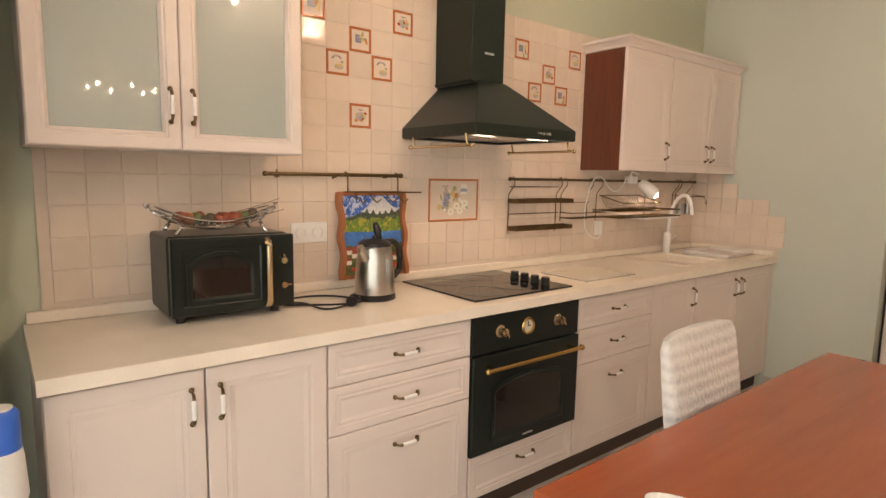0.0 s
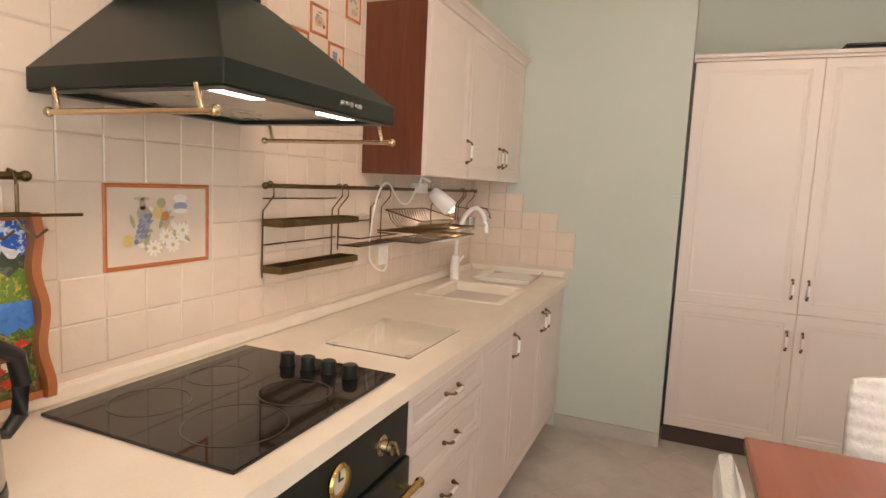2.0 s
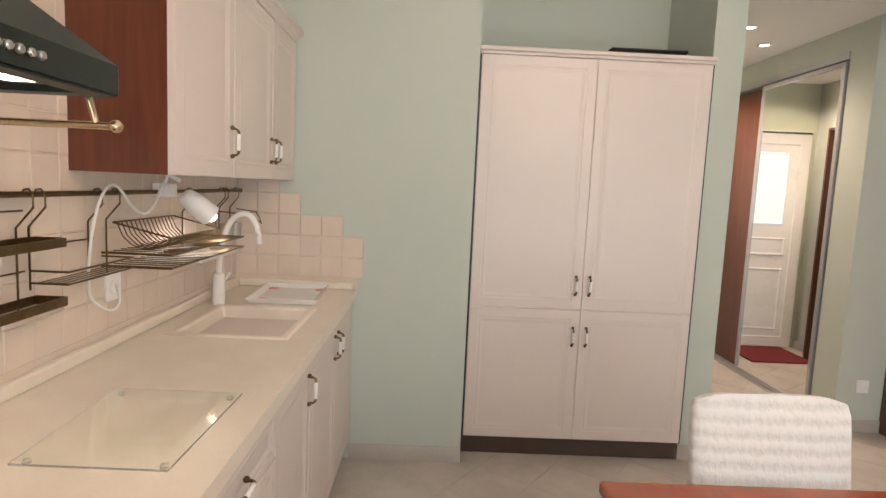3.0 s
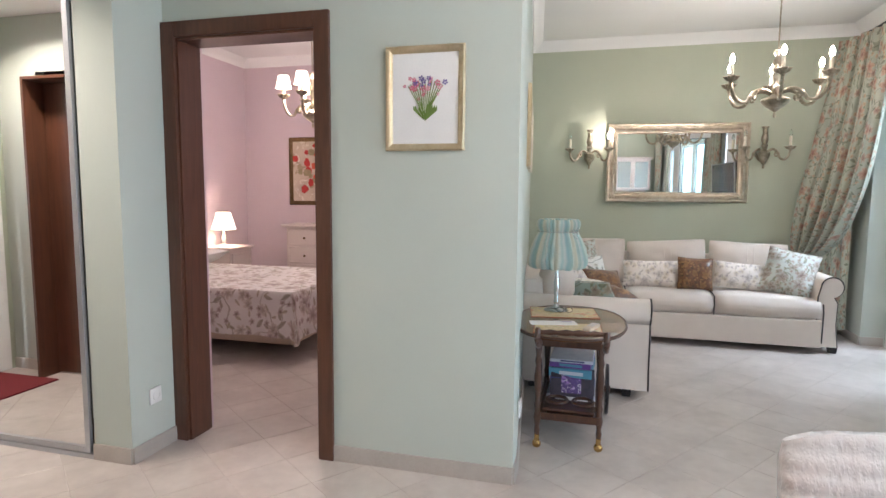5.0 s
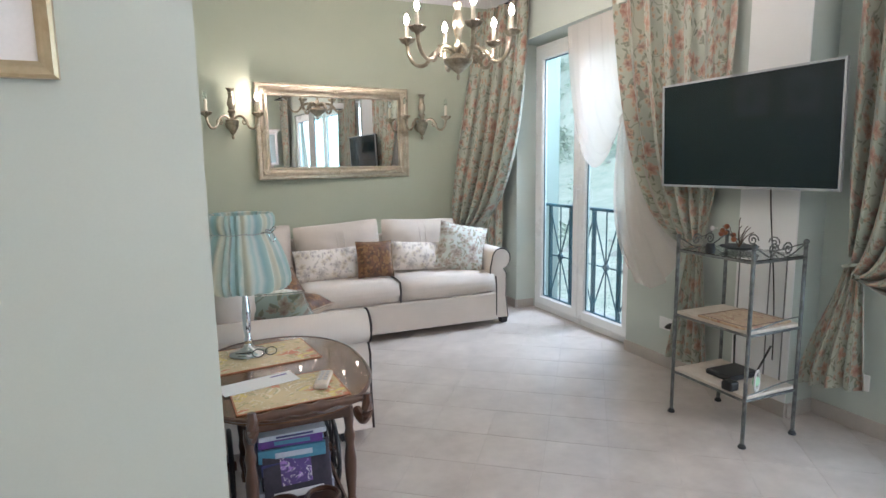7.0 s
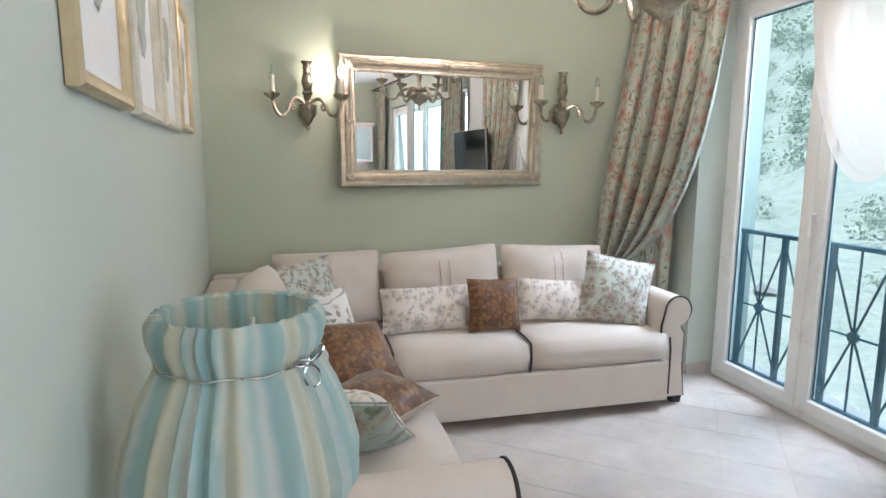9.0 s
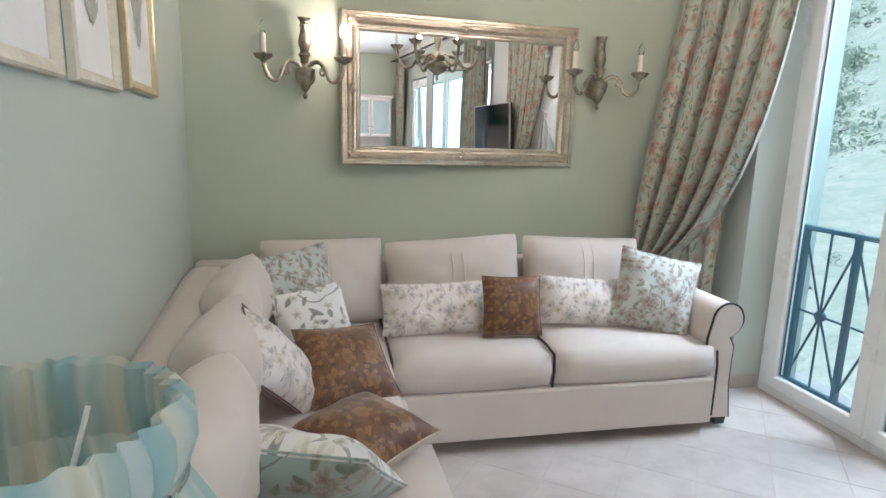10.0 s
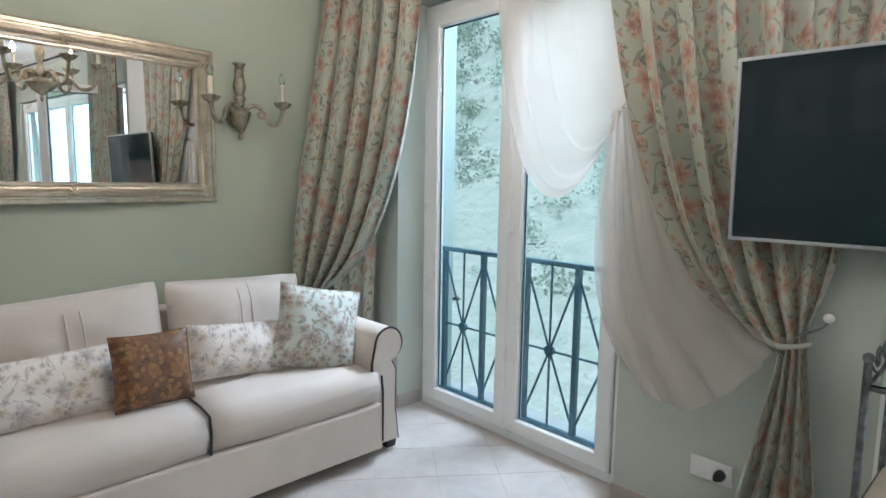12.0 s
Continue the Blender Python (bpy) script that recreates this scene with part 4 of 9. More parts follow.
# worktop with sink cut-out, upstand
SX0, SX1, SY0, SY1 = 3.40, 3.86, -0.50, -0.12
_wt = thing("kitchen_worktop", (2.36, -0.3, 0.86), "long cream laminate worktop over the base cabinets", "worktop")
_b = bmesh.new()
for a in ((0.352, SX0, -0.622, -0.004), (SX1, 4.366, -0.622, -0.004), (SX0, SX1, -0.622, SY0), (SX0, SX1, SY1, -0.004)):
    bx(_b, a[0], a[1], a[2], a[3], 0.862, 0.902)
bmesh.ops.remove_doubles(_b, verts=_b.verts, dist=0.0005)
part("slab", _b, WORKTOP, _wt)
_b = bmesh.new()
for x0, x1, y0, y1 in ((0.36, 4.352, -0.030, -0.006),):
    outline(_b, [(x0, y0), (x1, y0), (x1, y1), (x0, y1)], 0.902, 0.942)
bx(_b, 4.342, 4.366, -0.60, -0.031, 0.902, 0.938)
part("upstand", _b, WORKTOP, _wt, "cream splash strip along the wall", bevel=0.008)
_sk = thing("kitchen_sink", ((SX0 + SX1) / 2, -0.3, 0.9), "cream composite sink bowl set into the worktop", "sink")
part("bowl", rings(bmesh.new(), Matrix.Translation((0, 0, 0.902)), SX0 - 0.02, SX1 + 0.02, SY0 - 0.02, SY1 + 0.02, [(0, 0.0), (0.004, 0.006), (0.028, 0.006), (0.034, -0.004), (0.045, -0.13), (0.07, -0.155)]), WORKTOP, _sk, smooth=False, bevel=0.006)
part("drain", lathe(bmesh.new(), ((0.04, 0), (0.042, 0.004), (0.03, 0.003), (0.028, 0.001)), Matrix.Translation((3.63, -0.31, 0.748)), 20), CHROME, _sk, smooth=True)
_fa = thing("kitchen_tap", (3.90, -0.095, 0.902), "cream white high-arched kitchen tap on the worktop", "tap")
part("base", lathe(bmesh.new(), ((0.026, 0), (0.026, 0.08), (0.024, 0.13), (0.013, 0.14)), Matrix.Translation((3.90, -0.095, 0.902)), 18), PORCELAIN, _fa, smooth=True)
part("spout", tube(bmesh.new(), bend((3.90, -0.095, 1.03), (3.90, -0.095, 1.33), (3.87, -0.27, 1.37), (3.865, -0.275, 1.17), 16), 0.0125, 12), PORCELAIN, _fa, smooth=True)
part("lever", tube(bmesh.new(), [(3.925, -0.095, 0.985), (3.955, -0.10, 0.995), (3.99, -0.11, 1.02)], 0.007), PORCELAIN, _fa, smooth=True)

# hob
_hb = thing("ceramic_hob", (2.05, -0.31, 0.902), "black ceramic glass hob with four knobs in the worktop", "hob")
part("glass", box(1.752, 2.338, -0.562, -0.058, 0.9025, 0.910), HOBGLASS, _hb, bevel=0.002)
for y in (-0.28, -0.345, -0.41, -0.475):
    part("knob", lathe(bmesh.new(), ((0.021, 0), (0.0215, 0.004), (0.019, 0.02), (0.020, 0.03), (0.017, 0.034)), Matrix.Translation((2.252, y, 0.910)), 16), BLACK, _hb, "black hob knob", smooth=True)
RINGS = surface("hob_print", (0.03, 0.028, 0.026), None, 0.3, bump=0)
for x, y, r in ((1.90, -0.19, 0.085), (1.90, -0.43, 0.105), (2.10, -0.19, 0.075), (2.10, -0.42, 0.085)):
    part("zone_ring", lathe(bmesh.new(), ((r, 0), (r, 0.0006), (r - 0.003, 0.0006), (r - 0.003, 0)), Matrix.Translation((x, y, 0.9102)), 32, cap=False), RINGS, _hb)
tagged(part("glass_board", outline(bmesh.new(), [(2.467, -0.537), (2.855, -0.542), (2.858, -0.234), (2.470, -0.25)], 0.9085, 0.913), BOARDGLASS, bevel=0.001), "clear glass cutting board lying on the worktop", "cutting board")
_gb = bpy.data.objects["glass_board"]
_gb.visible_shadow = False
for x, y in ((2.49, -0.52), (2.83, -0.52), (2.49, -0.27), (2.83, -0.26)):
    part("foot", lathe(bmesh.new(), ((0.008, 0), (0.008, 0.006)), Matrix.Translation((x, y, 0.9025)), 10), CLEAR, _gb)

# wall units
_wl = thing("wall_cabinet", (0.765, -0.16, 1.45), "cream wall cabinet with two frosted glass doors", "wall cabinet")
_b = bmesh.new()
for a in ((0.380, 0.398, -0.29, -0.012, 1.452, 2.14), (1.137, 1.155, -0.29, -0.012, 1.452, 2.14), (0.398, 1.137, -0.29, -0.012, 1.452, 1.470), (0.398, 1.137, -0.29, -0.012, 2.122, 2.14), (0.398, 1.137, -0.024, -0.012, 1.470, 2.122)):
    bx(_b, *a)
part("body", _b, CABINET, _wl)
part("shelf", box(0.399, 1.136, -0.27, -0.025, 1.70, 1.716), CABINET, _wl)
for k, (x0, x1) in enumerate(((0.381, 0.766), (0.769, 1.154))):
    _m = facing((x0, -0.31, 1.452), "s")
    w = x1 - x0
    d = part("door", rect_frame(bmesh.new(), _m, 0, w, 0, 0.688, [(0, -0.018), (0, 0.0), (0.004, 0.003), (0.034, 0.003), (0.038, 0.0), (0.044, 0.001), (0.052, -0.006), (0.052, -0.018)]), CABINET, _wl)
    part("pane", bx(bmesh.new(), 0.048, w - 0.048, 0.048, 0.64, -0.014, -0.010, m=_m), FROST, d, "frosted glass pane")
    bow_handle(d, _m @ Matrix.Translation((w - 0.03 if k == 0 else 0.03, 0.13, 0.003)))


def crown(parent, x0, x1, yf, z, sides=True):
    b = bmesh.new()
    prof = ((0.0, 0.0), (0.012, 0.004), (0.014, 0.016), (0.030, 0.034), (0.042, 0.040), (0.042, 0.055), (0.0, 0.055))
    rows = [[(x0 - o, -0.012, z + h), (x0 - o, yf - o, z + h), (x1 + o, yf - o, z + h), (x1 + o, -0.012, z + h)] for o, h in prof]
    g = [[b.verts.new(p) for p in r] for r in rows]
    for a, c in zip(g, g[1:]):
        for k in range(3):
            b.faces.new((a[k], a[k + 1], c[k + 1], c[k]))
    b.faces.new(g[-1])
    part("crown_moulding", b, CABINET, parent)


crown(_wl, 0.38, 1.155, -0.31, 2.14)
_wr2 = thing("wall_cabinet", (3.70, -0.16, 1.44), "cream three-door wall cabinet with a cherry veneer side", "wall cabinet")
part("body", box(3.058, 4.358, -0.27, -0.012, 1.446, 2.10), CABINET, _wr2)
part("side_panel", box(3.042, 3.056, -0.275, -0.012, 1.440, 2.10), CABWOOD, _wr2, "dark cherry veneer side panel")
for x0, x1, hx in ((3.045, 3.50, 0.42), (3.503, 3.968, 0.43), (3.971, 4.36, 0.035)):
    front(_wr2, "door", facing((x0, -0.292, 1.440), "s"), x1 - x0 - 0.003, 0.662, DOORSTEPS, (hx, 0.12))
crown(_wr2, 3.045, 4.31, -0.292, 2.10)

# extractor hood
_ho = thing("extractor_hood", (2.05, -0.26, 1.55), "dark green-black chimney extractor hood with brass rails", "extractor hood")
HX0, HX1, HY, HZ = 1.772, 2.368, -0.515, 1.555
_b = bmesh.new()
rowsh = [((HX0, HX1), HY, HZ), ((HX0, HX1), HY, HZ + 0.042), ((HX0 + 0.20, HX1 - 0.20), -0.295, HZ + 0.235), ((1.945, 2.155), -0.275, HZ + 0.25)]
g = [[_b.verts.new(p) for p in ((x[0], -0.012, z), (x[0], y, z), (x[1], y, z), (x[1], -0.012, z))] for x, y, z in rowsh]
for a, c in zip(g, g[1:]):
    for k in range(4):
        _b.faces.new((a[k], a[(k + 1) % 4], c[(k + 1) % 4], c[k]))
_b.faces.new(g[-1])
part("canopy", _b, HOODBLK, _ho, bevel=0.004)
part("chimney", box(1.955, 2.148, -0.268, -0.014, HZ + 0.24, TOP - 0.30), HOODBLK, _ho, bevel=0.003)
part("rim", rect_frame(bmesh.new(), Matrix.Translation((0, 0, HZ)), HX0 + 0.004, HX1 - 0.004, HY + 0.004, -0.014, [(0, 0.0), (0.0, -0.004), (0.035, -0.004), (0.035, 0.012)]), HOODBLK, _ho)
part("filter", box(HX0 + 0.03, HX1 - 0.03, HY + 0.03, -0.04, HZ + 0.006, HZ + 0.012), STEEL, _ho, "brushed steel grease filter")
for x in (1.88, 2.20):
    part("lamp_lens", box(x - 0.055, x + 0.055, HY + 0.045, HY + 0.085, HZ - 0.002, HZ + 0.005), HOODBULB, _ho, "lit hood lamp")
_m = facing((2.05, HY, HZ), "s")
for k in range(5):
    part("button", lathe(bmesh.new(), ((0.006, 0), (0.006, 0.004), (0.0045, 0.006)), _m @ Matrix.Translation((0.02 + k * 0.018 + 0.05, 0.02, 0.0)), 10), STEEL, _ho, smooth=True)
part("badge", bx(bmesh.new(), -0.02, 0.035, 0.365, 0.374, 0.0, 0.0012, m=facing((2.05, -0.268, HZ), "s")), SILVERPL, _ho, "small silver plate bar")
for pts in (((1.766, -0.09, HZ - 0.045), (1.766, HY + 0.01, HZ - 0.045)), ((2.374, -0.09, HZ - 0.045), (2.374, HY + 0.01, HZ - 0.045))):
    b = rod(bmesh.new(), pts[0], pts[1], 0.006)
    for p in pts:
        ball(b, p, 0.010)
        q = (Vector(p) * 0.93 + Vector(pts[0] if p is pts[1] else pts[1]) * 0.07)
        rod(b, q, q + Vector((0, 0.012, 0.045)), 0.005)
    part("towel_rail", b, CHAMPAGNE, _ho, "brass towel rail", smooth=True)


# wall rails with racks
def wall_rail(x0, x1, z, label):
    r = thing("wall_rail", ((x0 + x1) / 2, -0.05, z), label, "rail")
    part("bar", rod(bmesh.new(), (x0, -0.048, z), (x1, -0.048, z), 0.0075, n=12), BRONZE, r, smooth=True)
    for x in (x0, x1):
        part("end_cap", ball(bmesh.new(), (x, -0.048, z), 0.011), BRONZE, r, smooth=True)
    for x in (x0 + 0.06, (x0 + x1) / 2, x1 - 0.06):
        part("bracket", bx(rod(bmesh.new(), (x, -0.048, z), (x, -0.004, z), 0.006), x - 0.012, x + 0.012, -0.012, -0.004, z - 0.018, z + 0.018), BRONZE, r)
    return r


def wire(bm, pts, r=0.0028):
    return tube(bm, pts, r, 6)


def hooked(bm, x, z, drop, y=-0.062):
    """A wire that loops over the rail and hangs down along the wall."""
    wire(bm, [(x, -0.036, z - 0.008), (x, -0.040, z + 0.010), (x, -0.052, z + 0.013), (x, y, z), (x, y, z - 0.03), (x, -0.02, z - 0.08), (x, -0.02, z - drop)])


wall_rail(1.124, 1.745, 1.386, "brass utensil rail on the tiled wall")
wall_rail(2.43, 4.30, 1.380, "long bronze utensil rail on the tiled wall")
_tr = thing("trivet_hook_rack", (1.60, -0.09, 1.30), "bronze wire rack hung from the utensil rail", "rack")
_b = bmesh.new()
for x in (1.47, 1.72):
    wire(_b, [(x, -0.036, 1.380), (x, -0.04, 1.398), (x, -0.056, 1.394), (x, -0.062, 1.37), (x, -0.062, 1.315)], 0.0035)
wire(_b, [(1.45, -0.064, 1.315), (1.80, -0.13, 1.315)], 0.0035)
wire(_b, [(1.45, -0.064, 1.315), (1.74, -0.066, 1.315)], 0.0035)
for x in (1.50, 1.57, 1.65, 1.71):
    wire(_b, [(x, -0.066, 1.316), (x + 0.01, -0.075, 1.29), (x + 0.03, -0.085, 1.27), (x + 0.05, -0.085, 1.285)], 0.003)
part("wire_frame", _b, BRONZE, _tr, smooth=True)


def tier_rack(name, x0, x1, z, tiers, depth, label, flat=True):
    t = thing(name, ((x0 + x1) / 2, -0.09, z - tiers[-1]), label, "rack")
    for x in (x0 + 0.012, x1 - 0.05):
        b = bmesh.new()
        hooked(b, x, z, tiers[-1] + 0.02)
        part("hanger", b, BRONZE, t, smooth=True)
    for d in tiers:
        zz = z - d
        b = bmesh.new()
        if flat:
            bx(b, x0, x1, -0.03 - depth, -0.03 - depth + 0.004, zz, zz + 0.022)
            bx(b, x0, x1, -0.03, -0.026, zz, zz + 0.022)
            for x in (x0, x1 - 0.004):
                bx(b, x, x + 0.004, -0.03 - depth + 0.004, -0.03, zz, zz + 0.022)
        else:
            wire(b, [(x0, -0.028, zz), (x0, -0.03 - depth, zz), (x1, -0.03 - depth, zz), (x1, -0.028, zz)], 0.003)
            wire(b, [(x0, -0.028, zz + 0.03), (x0, -0.03 - depth, zz + 0.03), (x1, -0.03 - depth, zz + 0.03), (x1, -0.028, zz + 0.03)], 0.003)
        tier = part("tier", b, BRONZE, t)
        for k in range(1, 5):
            b = bmesh.new()
            y = -0.03 - depth * k / 5
            wire(b, [(x0, y, zz + 0.001), (x1, y, zz + 0.001)], 0.002)
            part("wire", b, BRONZE, tier)
        b = bmesh.new()
        wire(b, [(x0 + 0.012, -0.022, zz + 0.085), (x1 - 0.03, -0.022, zz + 0.085)], 0.0025)
        part("crossbar", b, BRONZE, t)
    return t


tier_rack("spice_rack", 2.44, 2.88, 1.380, (0.125, 0.270), 0.075, "two-tier bronze spice rack hanging from the rail")
tier_rack("wire_tray_rack", 2.86, 3.16, 1.380, (0.215,), 0.09, "small bronze wire tray hanging from the rail", False)
_dr = thing("dish_rack", (3.5, -0.12, 1.15), "bronze wire dish rack with a drip tray hanging from the rail", "dish rack")
for x in (3.20, 3.72):
    _b = bmesh.new()
    hooked(_b, x, 1.380, 0.24)
    part("hanger", _b, BRONZE, _dr, smooth=True)
for zz, dp in ((1.165, 0.20), (1.205, 0.20)):
    _b = bmesh.new()
    wire(_b, [(3.16, -0.028, zz), (3.16, -0.03 - dp, zz), (3.80, -0.03 - dp, zz), (3.80, -0.028, zz)], 0.0035)
    tier = part("tier", _b, BRONZE, _dr)
    for k in range(16):
        x = 3.18 + 0.6 * k / 15
        part("wire", wire(bmesh.new(), [(x, -0.03, zz), (x, -0.03 - dp, zz)], 0.002), BRONZE, tier)
_pc = part("plate_cradle", wire(bmesh.new(), [(3.22, -0.20, 1.25), (3.62, -0.20, 1.25), (3.62, -0.03, 1.29), (3.22, -0.03, 1.29), (3.22, -0.20, 1.25)], 0.003), BRONZE, _dr)
for k in range(15):
    x = 3.24 + 0.026 * k
    part("wire", wire(bmesh.new(), bend((x, -0.03, 1.29), (x, -0.05, 1.19), (x, -0.16, 1.19), (x, -0.20, 1.25), 6), 0.002), BRONZE, _pc)
part("drip_tray", rings(bmesh.new(), Matrix.Translation((0, 0, 1.150)), 3.40, 3.80, -0.225, -0.03, [(0, 0.016), (0.004, 0.0), (0.01, 0.002)]), PORCELAIN, _dr, "shiny white drip tray")
_ut = thing("utensil_hanger", (4.18, -0.06, 1.22), "bronze cutlery hanger with steel cups and hooks on the rail", "hanger")
_b = bmesh.new()
for x in (4.06, 4.10, 4.24):
    hooked(_b, x, 1.380, 0.17)
wire(_b, [(4.04, -0.03, 1.29), (4.06, -0.13, 1.28), (4.30, -0.13, 1.28), (4.30, -0.03, 1.29)])
wire(_b, [(4.28, -0.13, 1.28), (4.285, -0.15, 1.25), (4.275, -0.16, 1.225), (4.265, -0.15, 1.24)])
part("wire_frame", _b, BRONZE, _ut, smooth=True)
for x in (4.10, 4.20):
    part("cup", lathe(bmesh.new(), ((0.026, 0), (0.030, 0.075), (0.028, 0.075), (0.025, 0.004)), Matrix.Translation((x, -0.06, 1.155)), 16), STEEL, _ut, "small steel cup", smooth=True)
_cl = thing("clip_lamp", (3.55, -0.12, 1.30), "white clip-on lamp with a lit head hung on the rail", "lamp")
part("head", lathe(bmesh.new(), ((0.020, 0), (0.030, 0.01), (0.038, 0.05), (0.040, 0.12), (0.037, 0.12), (0.034, 0.05)), look((3.50, -0.12, 1.375), (3.58, -0.22, 1.27)) @ Matrix.Rotation(math.pi, 4, "X"), 18), WHITEPLASTIC, _cl, smooth=True)
part("bulb", ball(bmesh.new(), (3.557, -0.192, 1.30), 0.022), HOODBULB, _cl, "lit bulb", smooth=True)
part("clip", tube(bx(bmesh.new(), 3.46, 3.52, -0.09, -0.03, 1.365, 1.41), [(3.48, -0.06, 1.40), (3.47, -0.08, 1.44), (3.50, -0.11, 1.42)], 0.008), WHITEPLASTIC, _cl, bevel=0.006)
_b = bmesh.new()
tube(_b, bend((3.46, -0.07, 1.40), (3.38, -0.10, 1.46), (3.33, -0.10, 1.20), (3.22, -0.06, 1.38), 14), 0.004)
tube(_b, bend((3.22, -0.06, 1.38), (3.05, -0.08, 1.50), (2.98, -0.08, 1.15), (3.10, -0.03, 1.08), 16), 0.004)
tube(_b, bend((3.10, -0.03, 1.08), (3.16, -0.05, 1.00), (3.26, -0.05, 1.02), (3.24, -0.02, 1.10), 12), 0.004)
part("cord", _b, WHITEPLASTIC, _cl, smooth=True)


def socket(x, z, n, m, label="white double wall socket"):
    s = thing("wall_socket", m.translation, label, "socket")
    part("plate", bx(bmesh.new(), -0.04 * n, 0.04 * n, -0.042, 0.042, 0, 0.010, m=m), WHITEPLASTIC, s, bevel=0.004)
    for k in range(n):
        c = m @ Matrix.Translation((0.075 * (k - (n - 1) / 2), 0, 0.010))
        well = part("well", lathe(bmesh.new(), ((0.024, 0.0005), (0.023, 0.003), (0.0205, 0.003), (0.019, -0.006)), c, 20), WHITEPLASTIC, s, smooth=True)
        for dx in (-0.0095, 0.0095):
            part("pin_hole", lathe(bmesh.new(), ((0.0025, -0.0058), (0.0025, -0.005)), c @ Matrix.Translation((dx, 0, 0)), 8), BLACK, well)
    return s


socket(1.30, 1.15, 2, facing((1.315, -0.012, 1.148), "s"))
socket(3.23, 1.09, 1, facing((3.235, -0.012, 1.09), "s"), "white wall socket below the wire rack")
socket(0, 0, 2, facing((0.33, -5.43, 0.30), "e"), "white double wall socket above the skirting")
socket(0, 0, 1, facing((0.13, -4.33, 0.26), "e"), "white wall socket near the open french window")
socket(0, 0, 1, facing((3.125, -4.12, 0.30), "w"), "white wall socket on the partition end")
socket(0, 0, 1, facing((4.97, -3.77, 0.30), "w"), "white wall socket beside the doorway")

# microwave
MW = thing("microwave_oven", (0.90, -0.22, 0.902), "black retro microwave oven with a brass handle and knobs", "microwave")
X0, X1, Y0, Z0, Z1 = 0.715, 1.108, -0.305, 0.925, 1.185
part("body", box(X0, X1, Y0 + 0.015, -0.04, Z0, Z1), BLACK, MW, bevel=0.012)
_m = facing((X0, Y0, Z0), "s")
_d = part("door", rings(bmesh.new(), _m, 0.005, 0.318, 0.005, 0.255, [(0, -0.02), (0, 0.004), (0.006, 0.010), (0.03, 0.010), (0.035, 0.007)]), BLACK, MW)
part("window_rim", arch_panel(_m, 0.05, 0.268, 0.045, 0.175, 0.035, [(0, 0.006), (0.0, 0.014), (0.010, 0.015), (0.018, 0.008)], False), BLACK, _d, smooth=True)
part("window", arch_panel(_m, 0.065, 0.253, 0.06, 0.168, 0.03, [(0, 0.0075), (0.002, 0.0085)]), HOBGLASS, _d, "dark microwave glass")
part("handle", tube(bmesh.new(), [_m @ Vector(p) for p in ((0.306, 0.018, 0.004), (0.306, 0.024, 0.026), (0.306, 0.032, 0.034), (0.306, 0.222, 0.034), (0.306, 0.232, 0.026), (0.306, 0.238, 0.004))], 0.0115, 12), CHAMPAGNE, _d, "pale gold bar handle", smooth=True)
part("control_panel", bx(bmesh.new(), 0.3195, 0.404, 0.005, 0.255, -0.02, 0.008, m=_m), BLACK, MW, bevel=0.004)
for z, turn in ((0.080, -1.5), (0.166, 0.15)):
    b = lathe(bmesh.new(), ((0.0125, 0), (0.013, 0.012), (0.011, 0.017)), _m @ Matrix.Translation((0.364, z, 0.006)), 18)
    bx(b, -0.003, 0.003, -0.010, 0.023, 0.010, 0.022, m=_m @ Matrix.Translation((0.364, z, 0.006)) @ Matrix.Rotation(turn, 4, "Z"))
    part("knob", b, CHAMPAGNE, MW, "pale gold knob", smooth=True)
for x in (X0 + 0.04, X1 - 0.04):
    for y in (Y0 + 0.05, -0.08):
        part("foot", lathe(bmesh.new(), ((0.014, 0), (0.016, 0.024)), Matrix.Translation((x, y, 0.902)), 12), BLACKPLASTIC, MW)

# wire fruit basket with fruit
_fb = thing("wire_fruit_basket", (0.89, -0.20, 1.186), "silver wire fruit basket on top of the microwave", "basket")


